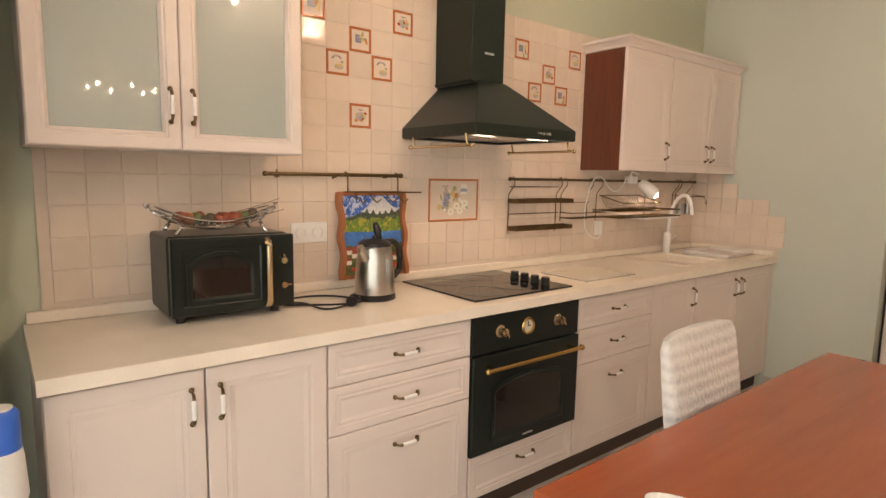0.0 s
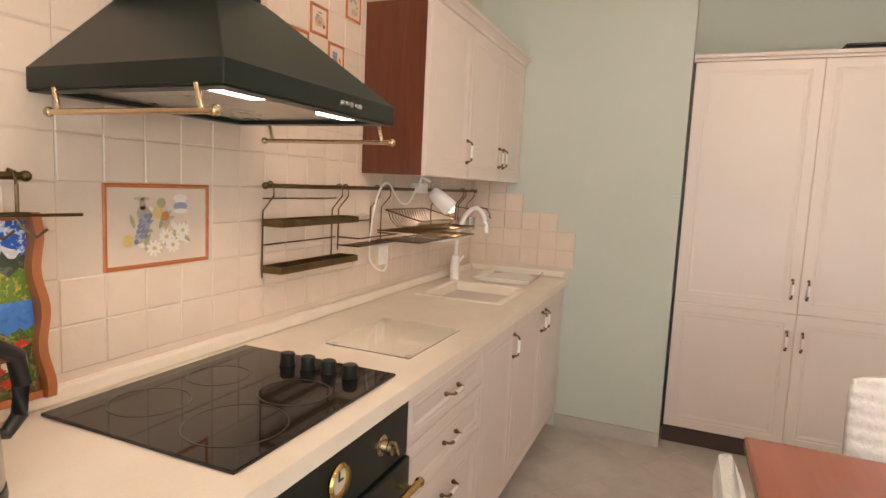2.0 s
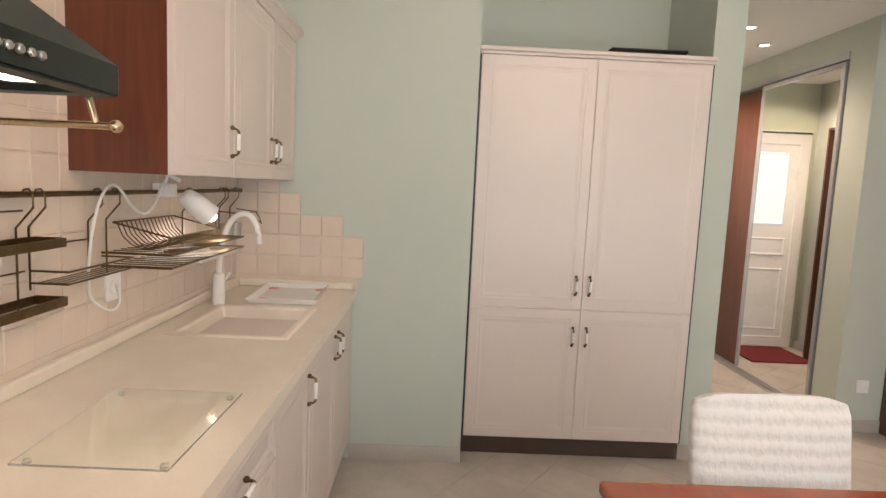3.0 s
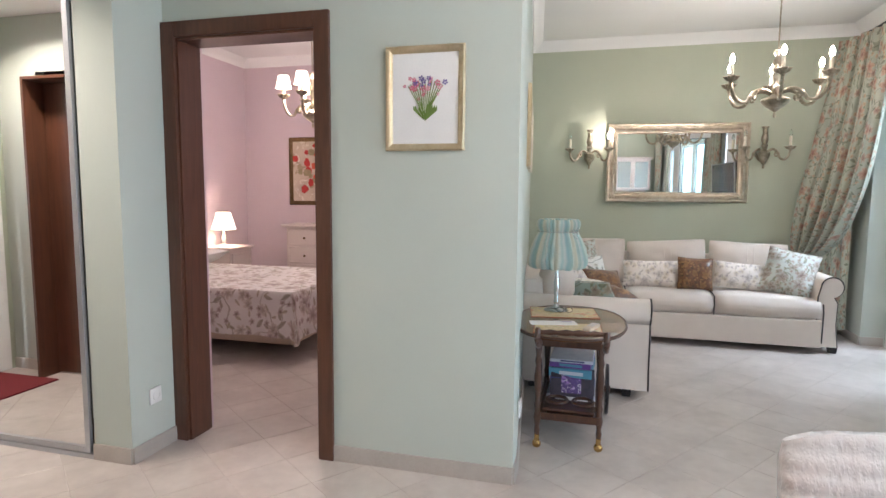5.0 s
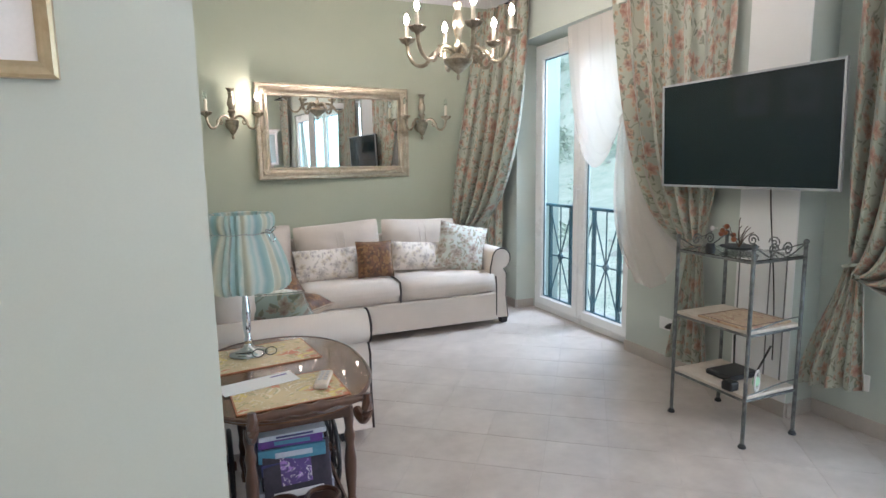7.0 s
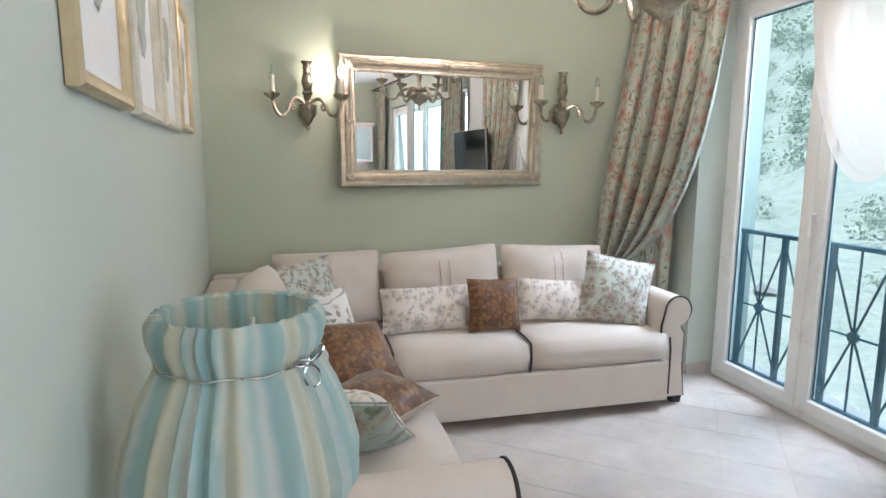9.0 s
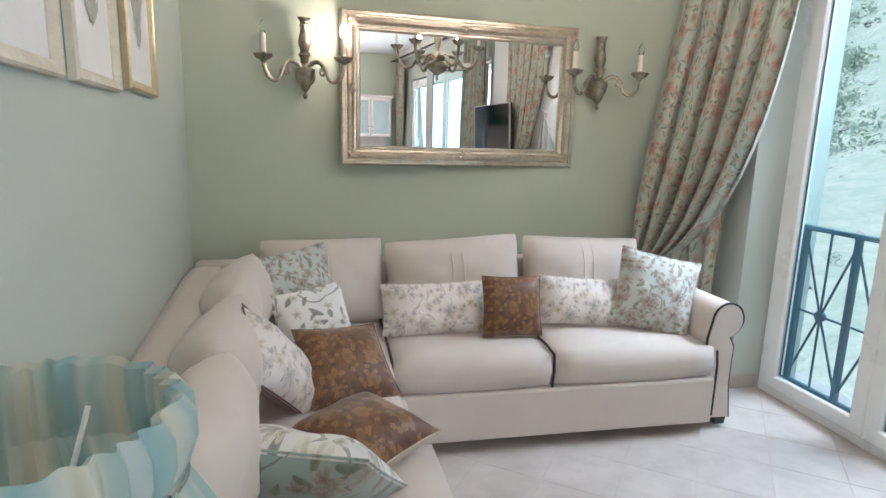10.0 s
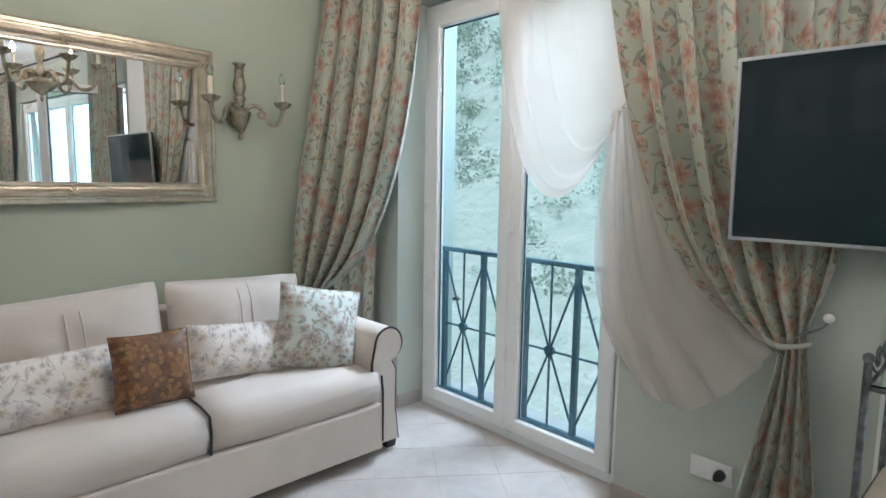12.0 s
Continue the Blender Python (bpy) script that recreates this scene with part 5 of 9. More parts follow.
def basket_wires(bm, cx, cy, z):
    """A boat of thin wires: hoops across, stringers along, curled leaf ends and splayed rope legs."""
    def hull(u, a):
        w = 0.075 * math.sqrt(max(0.0, 1 - u * u)) + 0.004
        return Vector((cx + 0.185 * u, cy + w * math.sin(a), z + 0.045 + 0.045 * u * u - (0.030 + 0.005 * (1 - u * u)) * math.cos(a)))
    for a in (-1.5, -1.1, -0.7, -0.25, 0.25, 0.7, 1.1, 1.5):
        tube(bm, [hull(-1 + k / 8, a) for k in range(17)], 0.0026 if abs(a) > 1.4 else 0.0014, 5)
    for k in range(1, 18):
        tube(bm, [hull(-1 + k / 9, -1.5 + 0.5 * q) for q in range(7)], 0.0012, 4)
    for e in (-1, 1):
        for q in range(4):
            tube(bm, bend((cx + e * 0.15, cy - 0.03 + 0.02 * q, z + 0.06), (cx + e * 0.19, cy - 0.04 + 0.025 * q, z + 0.06 + 0.006 * q), (cx + e * 0.215, cy - 0.02 + 0.01 * q, z + 0.08), (cx + e * (0.20 + 0.006 * q), cy, z + 0.098), 8), 0.0024, 5)
        for f in (-1, 1):
            tube(bm, bend((cx + e * 0.155, cy + f * 0.035, z + 0.050), (cx + e * 0.115, cy + f * 0.075, z + 0.045), (cx + e * 0.13, cy + f * 0.080, z + 0.02), (cx + e * 0.145, cy + f * 0.085, z + 0.004), 10), 0.0042, 6)
            for q in range(4):
                p = Vector((cx + e * (0.126 + 0.005 * q), cy + f * (0.077 + 0.002 * q), z + 0.032 - 0.008 * q))
                tube(bm, [p + Vector((-0.008, 0, 0.002)), p + Vector((0.008, 0, -0.002))], 0.0022, 5)
    return bm


part("wire_frame", basket_wires(bmesh.new(), 0.89, -0.20, 1.186), CHROME, _fb, smooth=True)
FRUIT = [surface("fruit_" + n, c, d, 0.4, big=30, fine=90, bump=0.1) for n, c, d in (("red", (0.20, 0.03, 0.015), (0.30, 0.08, 0.03)), ("peach", (0.34, 0.13, 0.05), (0.24, 0.06, 0.03)), ("dark", (0.05, 0.03, 0.02), (0.08, 0.05, 0.02)), ("leaf", (0.06, 0.10, 0.03), (0.10, 0.12, 0.04)))]
_r = random.Random(3)
for k in range(22):
    x, y = 0.775 + 0.23 * (k // 2) / 10 + _r.uniform(-0.004, 0.004), -0.20 + (0.026 if k % 2 else -0.026)
    f = part("fruit", ball(bmesh.new(), (x, y, 1.226 + 0.9 * (x - 0.89) ** 2 + _r.uniform(0, 0.008)), _r.uniform(0.016, 0.022), 10, _r.uniform(0.8, 1.1)), FRUIT[(0, 2, 1, 0, 3, 0, 2)[k % 7]], smooth=True)
    tagged(f, "small ornamental fruit in the wire basket", "fruit", "fruit in the basket")
_b = bmesh.new()
for a in ((1.02, 1.285, 0.06), (1.0, 1.25, -0.03)):
    tube(_b, bend((0.80, -0.20, 1.24), (0.92, -0.21, 1.24), (1.0, -0.2 + a[2] * 0.3, a[1] - 0.03), (a[0] + 0.12, -0.2 + a[2], a[1] + 0.01), 10), 0.0012, 5)
tagged(part("dry_twigs", _b, BRONZE), "thin dry twigs lying in the fruit basket", "twigs")

# kettle and its cord
_kt = thing("electric_kettle", (1.475, -0.27, 0.902), "brushed steel electric kettle with a black handle on the worktop", "kettle")
_km = Matrix.Translation((1.475, -0.27, 0.902))
part("base", lathe(bmesh.new(), ((0.082, 0), (0.084, 0.004), (0.082, 0.022), (0.078, 0.024)), _km, 28), BLACKPLASTIC, _kt, smooth=True)
part("jug", lathe(bmesh.new(), ((0.080, 0.024), (0.081, 0.03), (0.077, 0.10), (0.070, 0.17), (0.064, 0.205), (0.066, 0.21)), _km, 32), STEEL, _kt, smooth=True)
part("lid", lathe(bmesh.new(), ((0.065, 0.21), (0.064, 0.222), (0.045, 0.234), (0.012, 0.238), (0.010, 0.25), (0.004, 0.252)), _km, 28), BLACKPLASTIC, _kt, smooth=True)
part("spout", tube(bmesh.new(), [_km @ Vector(p) for p in ((-0.062, -0.03, 0.165), (-0.078, -0.038, 0.195), (-0.092, -0.044, 0.215))], [0.020, 0.018, 0.014], 10), STEEL, _kt, smooth=True)
part("handle", tube(bmesh.new(), [_km @ Vector(p) for p in ((0.05, 0.0, 0.222), (0.09, 0.01, 0.222), (0.122, 0.015, 0.20), (0.130, 0.016, 0.15), (0.124, 0.015, 0.10), (0.100, 0.01, 0.078), (0.085, 0.008, 0.085))], [0.012, 0.014, 0.015, 0.014, 0.013, 0.011, 0.010], 10), BLACKPLASTIC, _kt, smooth=True)
part("lid_lever", tube(bmesh.new(), [_km @ Vector(p) for p in ((0.02, 0.0, 0.235), (0.012, 0.0, 0.27), (0.0, 0.0, 0.30))], [0.012, 0.017, 0.010], 10), BLACKPLASTIC, _kt, smooth=True)
part("gauge", bx(bmesh.new(), 0.005, 0.021, 0.07, 0.165, 0.068, 0.076, m=_km @ Matrix.Rotation(radians(90), 4, "X")), SILVERPL, _kt, "water level window", bevel=0.003)
_b = bmesh.new()
tube(_b, bend((1.40, -0.31, 0.906), (1.30, -0.36, 0.907), (1.22, -0.26, 0.908), (1.12, -0.22, 0.907), 14), 0.0038)
tube(_b, bend((1.40, -0.29, 0.906), (1.38, -0.12, 0.906), (1.24, -0.08, 0.907), (1.11, -0.16, 0.907), 16), 0.0038)
tube(_b, bend((1.11, -0.20, 0.906), (1.30, -0.14, 0.906), (1.10, -0.46, 0.906), (1.325, -0.335, 0.908), 18), 0.0038)
for x, y in ((1.325, -0.345), (1.355, -0.31)):
    lathe(_b, ((0.019, 0), (0.020, 0.01), (0.015, 0.03), (0.006, 0.045)), Matrix.Translation((x, y, 0.921)) @ Matrix.Rotation(1.4, 4, "X"), 14)
part("power_cord", _b, BLACKPLASTIC, _kt, "black power cord with plugs", smooth=True)

# painted board: sky, mountain, meadow, lake and village
_bm = facing((1.60, -0.045, 1.13), "s") @ Matrix.Rotation(radians(-5), 4, "X")
_pb = thing("painted_tray", (1.60, -0.05, 0.98), "wooden serving tray painted with a snowy mountain and a lake", "tray")
PB = {n: painted("tray_paint_" + n, a, c, q, rough=0.3) for n, a, c, q in (("sky", (0.015, 0.12, 0.50), ((0.02, 0.06, 0.30), (0.50, 0.58, 0.72), (0.72, 0.74, 0.80)), 22), ("mountain", (0.05, 0.07, 0.05), ((0.03, 0.05, 0.04), (0.10, 0.13, 0.09)), 30), ("snow", (0.66, 0.66, 0.68), ((0.50, 0.52, 0.58), (0.74, 0.74, 0.76)), 40), ("meadow", (0.12, 0.22, 0.04), ((0.40, 0.34, 0.05), (0.52, 0.40, 0.10), (0.06, 0.13, 0.03)), 45), ("lake", (0.04, 0.17, 0.48), ((0.06, 0.22, 0.55), (0.03, 0.12, 0.38)), 16), ("village", (0.06, 0.09, 0.03), ((0.16, 0.06, 0.03), (0.34, 0.24, 0.09), (0.10, 0.18, 0.04)), 40), ("tree", (0.07, 0.16, 0.03), ((0.20, 0.26, 0.04), (0.04, 0.09, 0.02)), 70), ("roof", (0.30, 0.05, 0.03), ((0.42, 0.10, 0.05), (0.16, 0.04, 0.03)), 60), ("wallwhite", (0.70, 0.66, 0.58), ((0.55, 0.48, 0.40), (0.74, 0.72, 0.66)), 60), ("flowers", (0.52, 0.05, 0.03), ((0.60, 0.14, 0.06), (0.30, 0.03, 0.02)), 80))}
part("board", bx(bmesh.new(), -0.15, 0.15, -0.17, 0.175, -0.008, 0.0, m=_bm), BOARDWOOD, _pb)


def brushed(name, mat, pts, d):
    b = bmesh.new()
    b.faces.new([b.verts.new(_bm @ Vector((x, y, d))) for x, y in pts])
    return part(name, b, PB[mat], _pb)


_r = random.Random(17)
_snow = [(-0.055, 0.098)] + [(-0.055 + 0.19 * k / 18, 0.104 + 0.012 * math.cos(k * 2.1) + _r.uniform(-0.004, 0.004) - 0.010 * math.sin(math.pi * k / 18)) for k in range(1, 18)] + [(0.135, 0.108), (0.10, 0.125), (0.075, 0.150), (0.058, 0.165), (0.040, 0.168), (0.022, 0.164), (0.0, 0.140), (-0.025, 0.118)]
for n, q, pts, d in (("sky", "sky", ((-0.15, 0.06), (0.15, 0.06), (0.15, 0.172), (-0.15, 0.172)), 0.001), ("mountain", "mountain", ((-0.15, 0.055), (0.15, 0.055), (0.15, 0.098), (0.10, 0.125), (0.06, 0.155), (0.03, 0.157), (-0.02, 0.115), (-0.08, 0.085), (-0.15, 0.07)), 0.002), ("snowcap", "snow", _snow, 0.003), ("meadow", "meadow", [(-0.15, 0.01), (0.15, 0.01), (0.15, 0.074)] + [(0.15 - 0.30 * k / 16, 0.068 + _r.uniform(-0.008, 0.010)) for k in range(1, 16)] + [(-0.15, 0.075)], 0.0035), ("lake", "lake", ((-0.15, -0.06), (0.15, -0.06), (0.15, 0.014), (0.02, 0.010), (-0.15, 0.016)), 0.0045), ("village", "village", [(-0.15, -0.168), (0.15, -0.168), (0.15, -0.045)] + [(0.15 - 0.30 * k / 20, -0.048 + _r.uniform(-0.012, 0.010)) for k in range(1, 20)] + [(-0.15, -0.03)], 0.005)):
    brushed(n, q, pts, d)
for k in range(16):
    x, y, w = -0.14 + 0.28 * k / 15 + _r.uniform(-0.008, 0.008), -0.062 + _r.uniform(-0.012, 0.012) - 0.06 * (k % 3 == 2), _r.uniform(0.008, 0.017)
    brushed("painted_tree", "tree", [(x + w * math.cos(a * 0.7), y + 1.25 * w * math.sin(a * 0.7) * _r.uniform(0.8, 1.2)) for a in range(9)], 0.0056 + 0.0001 * (k % 5))
for x, y, w, t in ((-0.125, -0.062, 0.040, 0), (-0.085, -0.078, 0.046, 1), (-0.13, -0.105, 0.036, 0), (-0.03, -0.074, 0.035, 0), (0.055, -0.075, 0.05, 0), (0.105, -0.098, 0.045, 0), (-0.06, -0.125, 0.05, 0)):
    h = part("painted_house", bx(bmesh.new(), x - w / 2, x + w / 2, y - 0.020, y, 0.0064, 0.0070, m=_bm), PB["wallwhite"], _pb)
    b = bmesh.new()
    b.faces.new([b.verts.new(_bm @ Vector((x + a, y + c, 0.0074))) for a, c in ((-w * 0.58, -0.002), (w * 0.58, -0.002), (w * 0.3, 0.012 + 0.02 * t), (-w * 0.3, 0.012 + 0.02 * t))])
    part("painted_roof", b, PB["roof"], h)
for x, y in ((-0.02, -0.10), (0.02, -0.092), (0.07, -0.115), (0.12, -0.07), (-0.10, -0.145), (0.03, -0.14), (0.10, -0.14)):
    w = _r.uniform(0.010, 0.020)
    brushed("painted_flowers", "flowers", [(x + w * math.cos(a * 0.785) * _r.uniform(0.8, 1.3), y + 0.6 * w * math.sin(a * 0.785)) for a in range(8)], 0.0078)
for s in (-1, 1):
    wav = [(s * (0.155 + 0.006 * math.sin(k / 10 * 2 * math.pi * 1.2 + 0.6)), -0.185 + 0.37 * k / 20) for k in range(21)]
    b = bmesh.new()
    rows = [[_bm @ Vector((x + s * o, y, d)) for x, y in wav] for o, d in ((-0.008, -0.008), (-0.008, 0.026), (0.010, 0.026), (0.010, -0.008))]
    g = [[b.verts.new(p) for p in r] for r in rows]
    for a, c in zip(g, g[1:] + g[:1]):
        for k in range(20):
            b.faces.new((a[k], a[k + 1], c[k + 1], c[k]))
    part("side_rim", b, BOARDWOOD, _pb)
for y in (0.17, -0.185):
    part("end_rim", bx(bmesh.new(), -0.15, 0.15, y, y + 0.015, -0.008, 0.012, m=_bm), BOARDWOOD, _pb)

# tray beside the sink, pump, smoke detector
_ty = thing("serving_tray", (3.96, -0.35, 0.902), "white serving tray with red flowers lying by the sink", "tray")
_tm = Matrix.Translation((4.115, -0.345, 0.904)) @ Matrix.Rotation(radians(3), 4, "Z")
part("body", rings(bmesh.new(), _tm, -0.20, 0.20, -0.155, 0.155, [(0.02, 0.0), (0.0, 0.024), (0.004, 0.026), (0.022, 0.012), (0.03, 0.008)], back=True), PORCELAIN, _ty, bevel=0.003)
for x, y in ((-0.15, -0.11), (-0.13, 0.10), (0.15, 0.11), (0.14, -0.12)):
    part("flower_print", lathe(bmesh.new(), ((0.030, 0.0), (0.028, 0.0012)), _tm @ Matrix.Translation((x, y, 0.0085)), 12), painted("flower_print", (0.45, 0.05, 0.06), ((0.6, 0.2, 0.2), (0.3, 0.02, 0.04)), 60), _ty, "red flower print")
_sd = thing("wall_vent", (4.36, -0.135, 2.69), "small white square wall vent with a round grille", "vent")
part("plate", box(4.352, 4.3695, -0.19, -0.08, 2.635, 2.745), WHITEPLASTIC, _sd, bevel=0.006)
part("ring", lathe(bmesh.new(), ((0.042, 0.0), (0.042, 0.006), (0.034, 0.007), (0.033, 0.001)), facing((4.352, -0.135, 2.69), "w"), 24), SILVERPL, _sd, "grey grille ring", smooth=True)
part("cap", lathe(bmesh.new(), ((0.026, 0.0), (0.026, 0.008), (0.020, 0.011)), facing((4.352, -0.135, 2.69), "w"), 20), WHITEPLASTIC, _sd, smooth=True)
_wp = thing("water_pump_bottle", (0.282, -0.62, 0.0), "water bottle with a blue and white hand pump beside the cabinets", "water bottle")
_q = Matrix.Translation((0.282, -0.68, 0.0))
part("bottle", lathe(bmesh.new(), ((0.095, 0), (0.11, 0.01), (0.112, 0.10), (0.106, 0.11), (0.112, 0.12), (0.112, 0.36), (0.09, 0.42), (0.035, 0.47), (0.028, 0.50), (0.028, 0.60)), _q, 28), glassy("blue_bottle_plastic", (0.35, 0.60, 0.92), 0.08), _wp, smooth=True)
part("collar", lathe(bmesh.new(), ((0.034, 0.57), (0.036, 0.60), (0.040, 0.64), (0.036, 0.66)), _q, 20), BLUEPLASTIC, _wp, "blue screw collar", smooth=True)
part("pump_body", lathe(bmesh.new(), ((0.040, 0.655), (0.044, 0.67), (0.040, 0.76), (0.037, 0.78)), _q, 24), WHITEPLASTIC, _wp, smooth=True)
part("pump_button", lathe(bmesh.new(), ((0.037, 0.78), (0.036, 0.86), (0.028, 0.872), (0.012, 0.873)), _q, 24), BLUEPLASTIC, _wp, "blue push button", smooth=True)
part("button_disc", lathe(bmesh.new(), ((0.026, 0.872), (0.025, 0.875)), _q, 20), WHITEPLASTIC, _wp)
part("spout", tube(bmesh.new(), [_q @ Vector(p) for p in ((0.03, -0.01, 0.64), (0.07, -0.04, 0.62), (0.09, -0.06, 0.57))], 0.009), BLUEPLASTIC, _wp, smooth=True)

# tall cabinet in the niche
_tc = thing("tall_cabinet", (4.8, -1.8, 0), "tall cream four-door cabinet built into a niche", "cabinet")
part("body", box(4.475, 5.10, -2.388, -1.205, 0.10, 2.115), CABINET, _tc)
part("plinth", box(4.49, 4.505, -2.39, -1.20, 0.0, 0.10), KICK, _tc, "dark brown plinth")
# black sheet added as the shade in the gap round the doors
part("shadow_gap", box(4.468, 4.473, -2.399, -1.193, 0.10, 2.12), BLACKPLASTIC, _tc)
# added cream backing that hides the black sheet behind the inner door seams
part("door_rail", box(4.4605, 4.4675, -2.380, -1.212, 0.112, 2.112), CABINET, _tc)
for y, hx in ((-1.207, 0.555), (-1.7985, 0.035)):
    front(_tc, "door", facing((4.457, y, 0.825), "w"), 0.589, 1.295, DOORSTEPS, (hx, 0.13))
    front(_tc, "door", facing((4.457, y, 0.108), "w"), 0.589, 0.714, DOORSTEPS, (hx, 0.572))
part("cornice", outline(outline(bmesh.new(), [(4.437, -2.398), (5.1, -2.398), (5.1, -1.195), (4.437, -1.195)], 2.138, 2.158), [(4.449, -2.396), (5.1, -2.396), (5.1, -1.197), (4.449, -1.197)], 2.122, 2.138), CABINET, _tc, bevel=0.004)
_tv2 = thing("flat_black_case", (4.75, -2.1, 2.16), "flat black case lying on top of the tall cabinet", "case")
part("body", box(4.58, 4.95, -2.30, -1.90, 2.159, 2.20), BLACKPLASTIC, _tv2, bevel=0.008)
part("lid", box(4.575, 4.955, -2.305, -1.895, 2.2005, 2.215), BLACKPLASTIC, _tv2, bevel=0.006)


# dining table and covered chairs
_dt = thing("dining_table", (2.02, -1.90, 0), "long red-brown polished wood dining table", "table")
part("tabletop", box(1.15, 2.815, -2.37, -1.43, 0.708, 0.742), TABLEWOOD, _dt, bevel=0.008)
part("apron", bx(bx(bx(box(1.25, 2.74, -2.29, -2.27, 0.62, 0.707), 1.25, 2.74, -1.525, -1.505, 0.62, 0.707), 1.25, 1.27, -2.27, -1.525, 0.62, 0.707), 2.72, 2.74, -2.27, -1.525, 0.62, 0.707), TABLEWOOD, _dt)
for x in (1.25, 2.74):
    for y in (-2.285, -1.51):
        part("leg", lathe(bmesh.new(), ((0.022, 0), (0.026, 0.05), (0.034, 0.45), (0.030, 0.56), (0.042, 0.60), (0.042, 0.706)), Matrix.Translation((x, y, 0)), 14), TABLEWOOD, _dt, smooth=True)


def soft_slab(m, w, h, d, n=10, puff=0.01, round_top=0.022):
    """A padded slab with soft edges: local x across, y up, z through."""
    rows = []
    for j in range(n + 1):
        v = j / n
        row = []
        for k in range(28):
            a = 2 * math.pi * k / 28
            c, s = math.cos(a), math.sin(a)
            ex = abs(c) ** 0.35 * (1 if c > 0 else -1) * w / 2
            ez = abs(s) ** 0.6 * (1 if s > 0 else -1) * (d / 2 + puff * math.sin(math.pi * v))
            sh = 1 - 0.03 * max(0, (v - 0.82) / 0.18) ** 3
            row.append(m @ Vector((ex * sh, h * v - (round_top * (abs(ex) / (w / 2)) ** 4 if j == n else 0), ez * (1 - 0.45 * max(0, (v - 0.9) / 0.1) ** 2))))
        rows.append(row)
    bm = sheet(rows, close=True)
    bm.verts.ensure_lookup_table()
    bm.faces.new([bm.verts[k] for k in range(28)][::-1])
    bm.faces.new([bm.verts[n * 28 + k] for k in range(28)])
    return bm


def dining_chair(m, label):
    c = thing("dining_chair", m, label, "chair", "chairs round the table")
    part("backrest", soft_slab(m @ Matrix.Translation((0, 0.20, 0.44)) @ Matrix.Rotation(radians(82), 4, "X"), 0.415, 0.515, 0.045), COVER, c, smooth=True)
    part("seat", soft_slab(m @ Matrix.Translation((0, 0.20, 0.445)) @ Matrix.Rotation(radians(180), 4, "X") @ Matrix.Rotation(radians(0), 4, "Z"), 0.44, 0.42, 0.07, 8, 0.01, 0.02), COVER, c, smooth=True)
    for x in (-0.19, 0.19):
        for y in (-0.18, 0.19):
            part("leg", lathe(bmesh.new(), ((0.014, 0), (0.020, 0.42)), m @ Matrix.Translation((x, y, 0)), 10), DARKWOOD, c, smooth=True)
    return c


_c0 = dining_chair(pose(2.0, -1.60, 0, 0, 0, 0), "wooden chair in a white seersucker cover at the table")
copy_thing(_c0, pose(1.30, -1.96, 0, 0, 0, 90))
copy_thing(_c0, pose(2.625, -1.885, 0, 0, 0, -90))
copy_thing(_c0, pose(2.22, -2.235, 0, 0, 0, 187))


# ---- living room ----
def puff(u, v, t, s, ph):
    """The height of a stuffed face at u, v in -1 to 1."""
    return s * t / 2 * ((1 - abs(u) ** 2.6) * (1 - abs(v) ** 2.6)) ** 0.62 * (1 + 0.07 * math.sin(3 * u + ph) * math.cos(2.6 * v + ph) + 0.16 * noise.noise((2.2 * u + ph, 2.2 * v, s + ph)) + 0.07 * noise.noise((5 * u, 5 * v + ph, s)))


def pillow(w, h, t, m, pinch=0.06, seed=0, n=18, corner=0.0):
    """A stuffed cushion: local x across, y up, z through; corners drawn out, faces puffed."""
    rng = random.Random(seed)
    ph = rng.uniform(0, 6)
    bm = bmesh.new()
    sides = []
    for s in (1, -1):
        g = []
        for j in range(n + 1):
            row = []
            for i in range(n + 1):
                u, v = 2 * i / n - 1, 2 * j / n - 1
                pin = 1 - pinch * ((1 - abs(v) ** 2) * abs(u) ** 2)
                pin2 = 1 - pinch * ((1 - abs(u) ** 2) * abs(v) ** 2)
                z = puff(u, v, t, s, ph)
                pin, pin2 = pin - corner * abs(v) ** 7, pin2 - corner * abs(u) ** 7
                row.append(bm.verts.new(m @ Vector((u * w / 2 * pin, v * h / 2 * pin2, z))))
            g.append(row)
        sides.append(g)
        for j in range(n):
            for i in range(n):
                f = (g[j][i], g[j][i + 1], g[j + 1][i + 1], g[j + 1][i])
                bm.faces.new(f if s > 0 else f[::-1])
    bmesh.ops.remove_doubles(bm, verts=bm.verts, dist=0.0004)
    return bm


def cushion(name, w, h, t, m, mat, label, back=None, seed=0, group="sofa scatter cushions"):
    c = thing(name, m, label, "cushion", group)
    bm = pillow(w, h, t, m, seed=seed)
    part("cover", bm, mat, c, smooth=True)
    rim = []
    for k in range(48):
        a = k / 48 * 4
        s, f = int(a), 2 * (a % 1) - 1
        u, v = ((f, -1), (1, f), (-f, 1), (-1, -f))[s]
        rim.append(m @ Vector((u * w / 2 * (1 - 0.06 * (1 - v * v) * u * u), v * h / 2 * (1 - 0.06 * (1 - u * u) * v * v), 0)))
    part("seam", tube(bmesh.new(), rim, 0.0035, 6, closed=True), back or mat, c, smooth=True)
    if back:
        bb = pillow(w * 0.985, h * 0.985, t, m @ Matrix.Translation((0, 0, -0.008)), seed=seed)
        bmesh.ops.delete(bb, geom=[f for f in bb.faces if (m.inverted() @ f.calc_center_median()).z > -0.006], context="FACES")
        part("backing", bb, back, c, smooth=True)
    return c


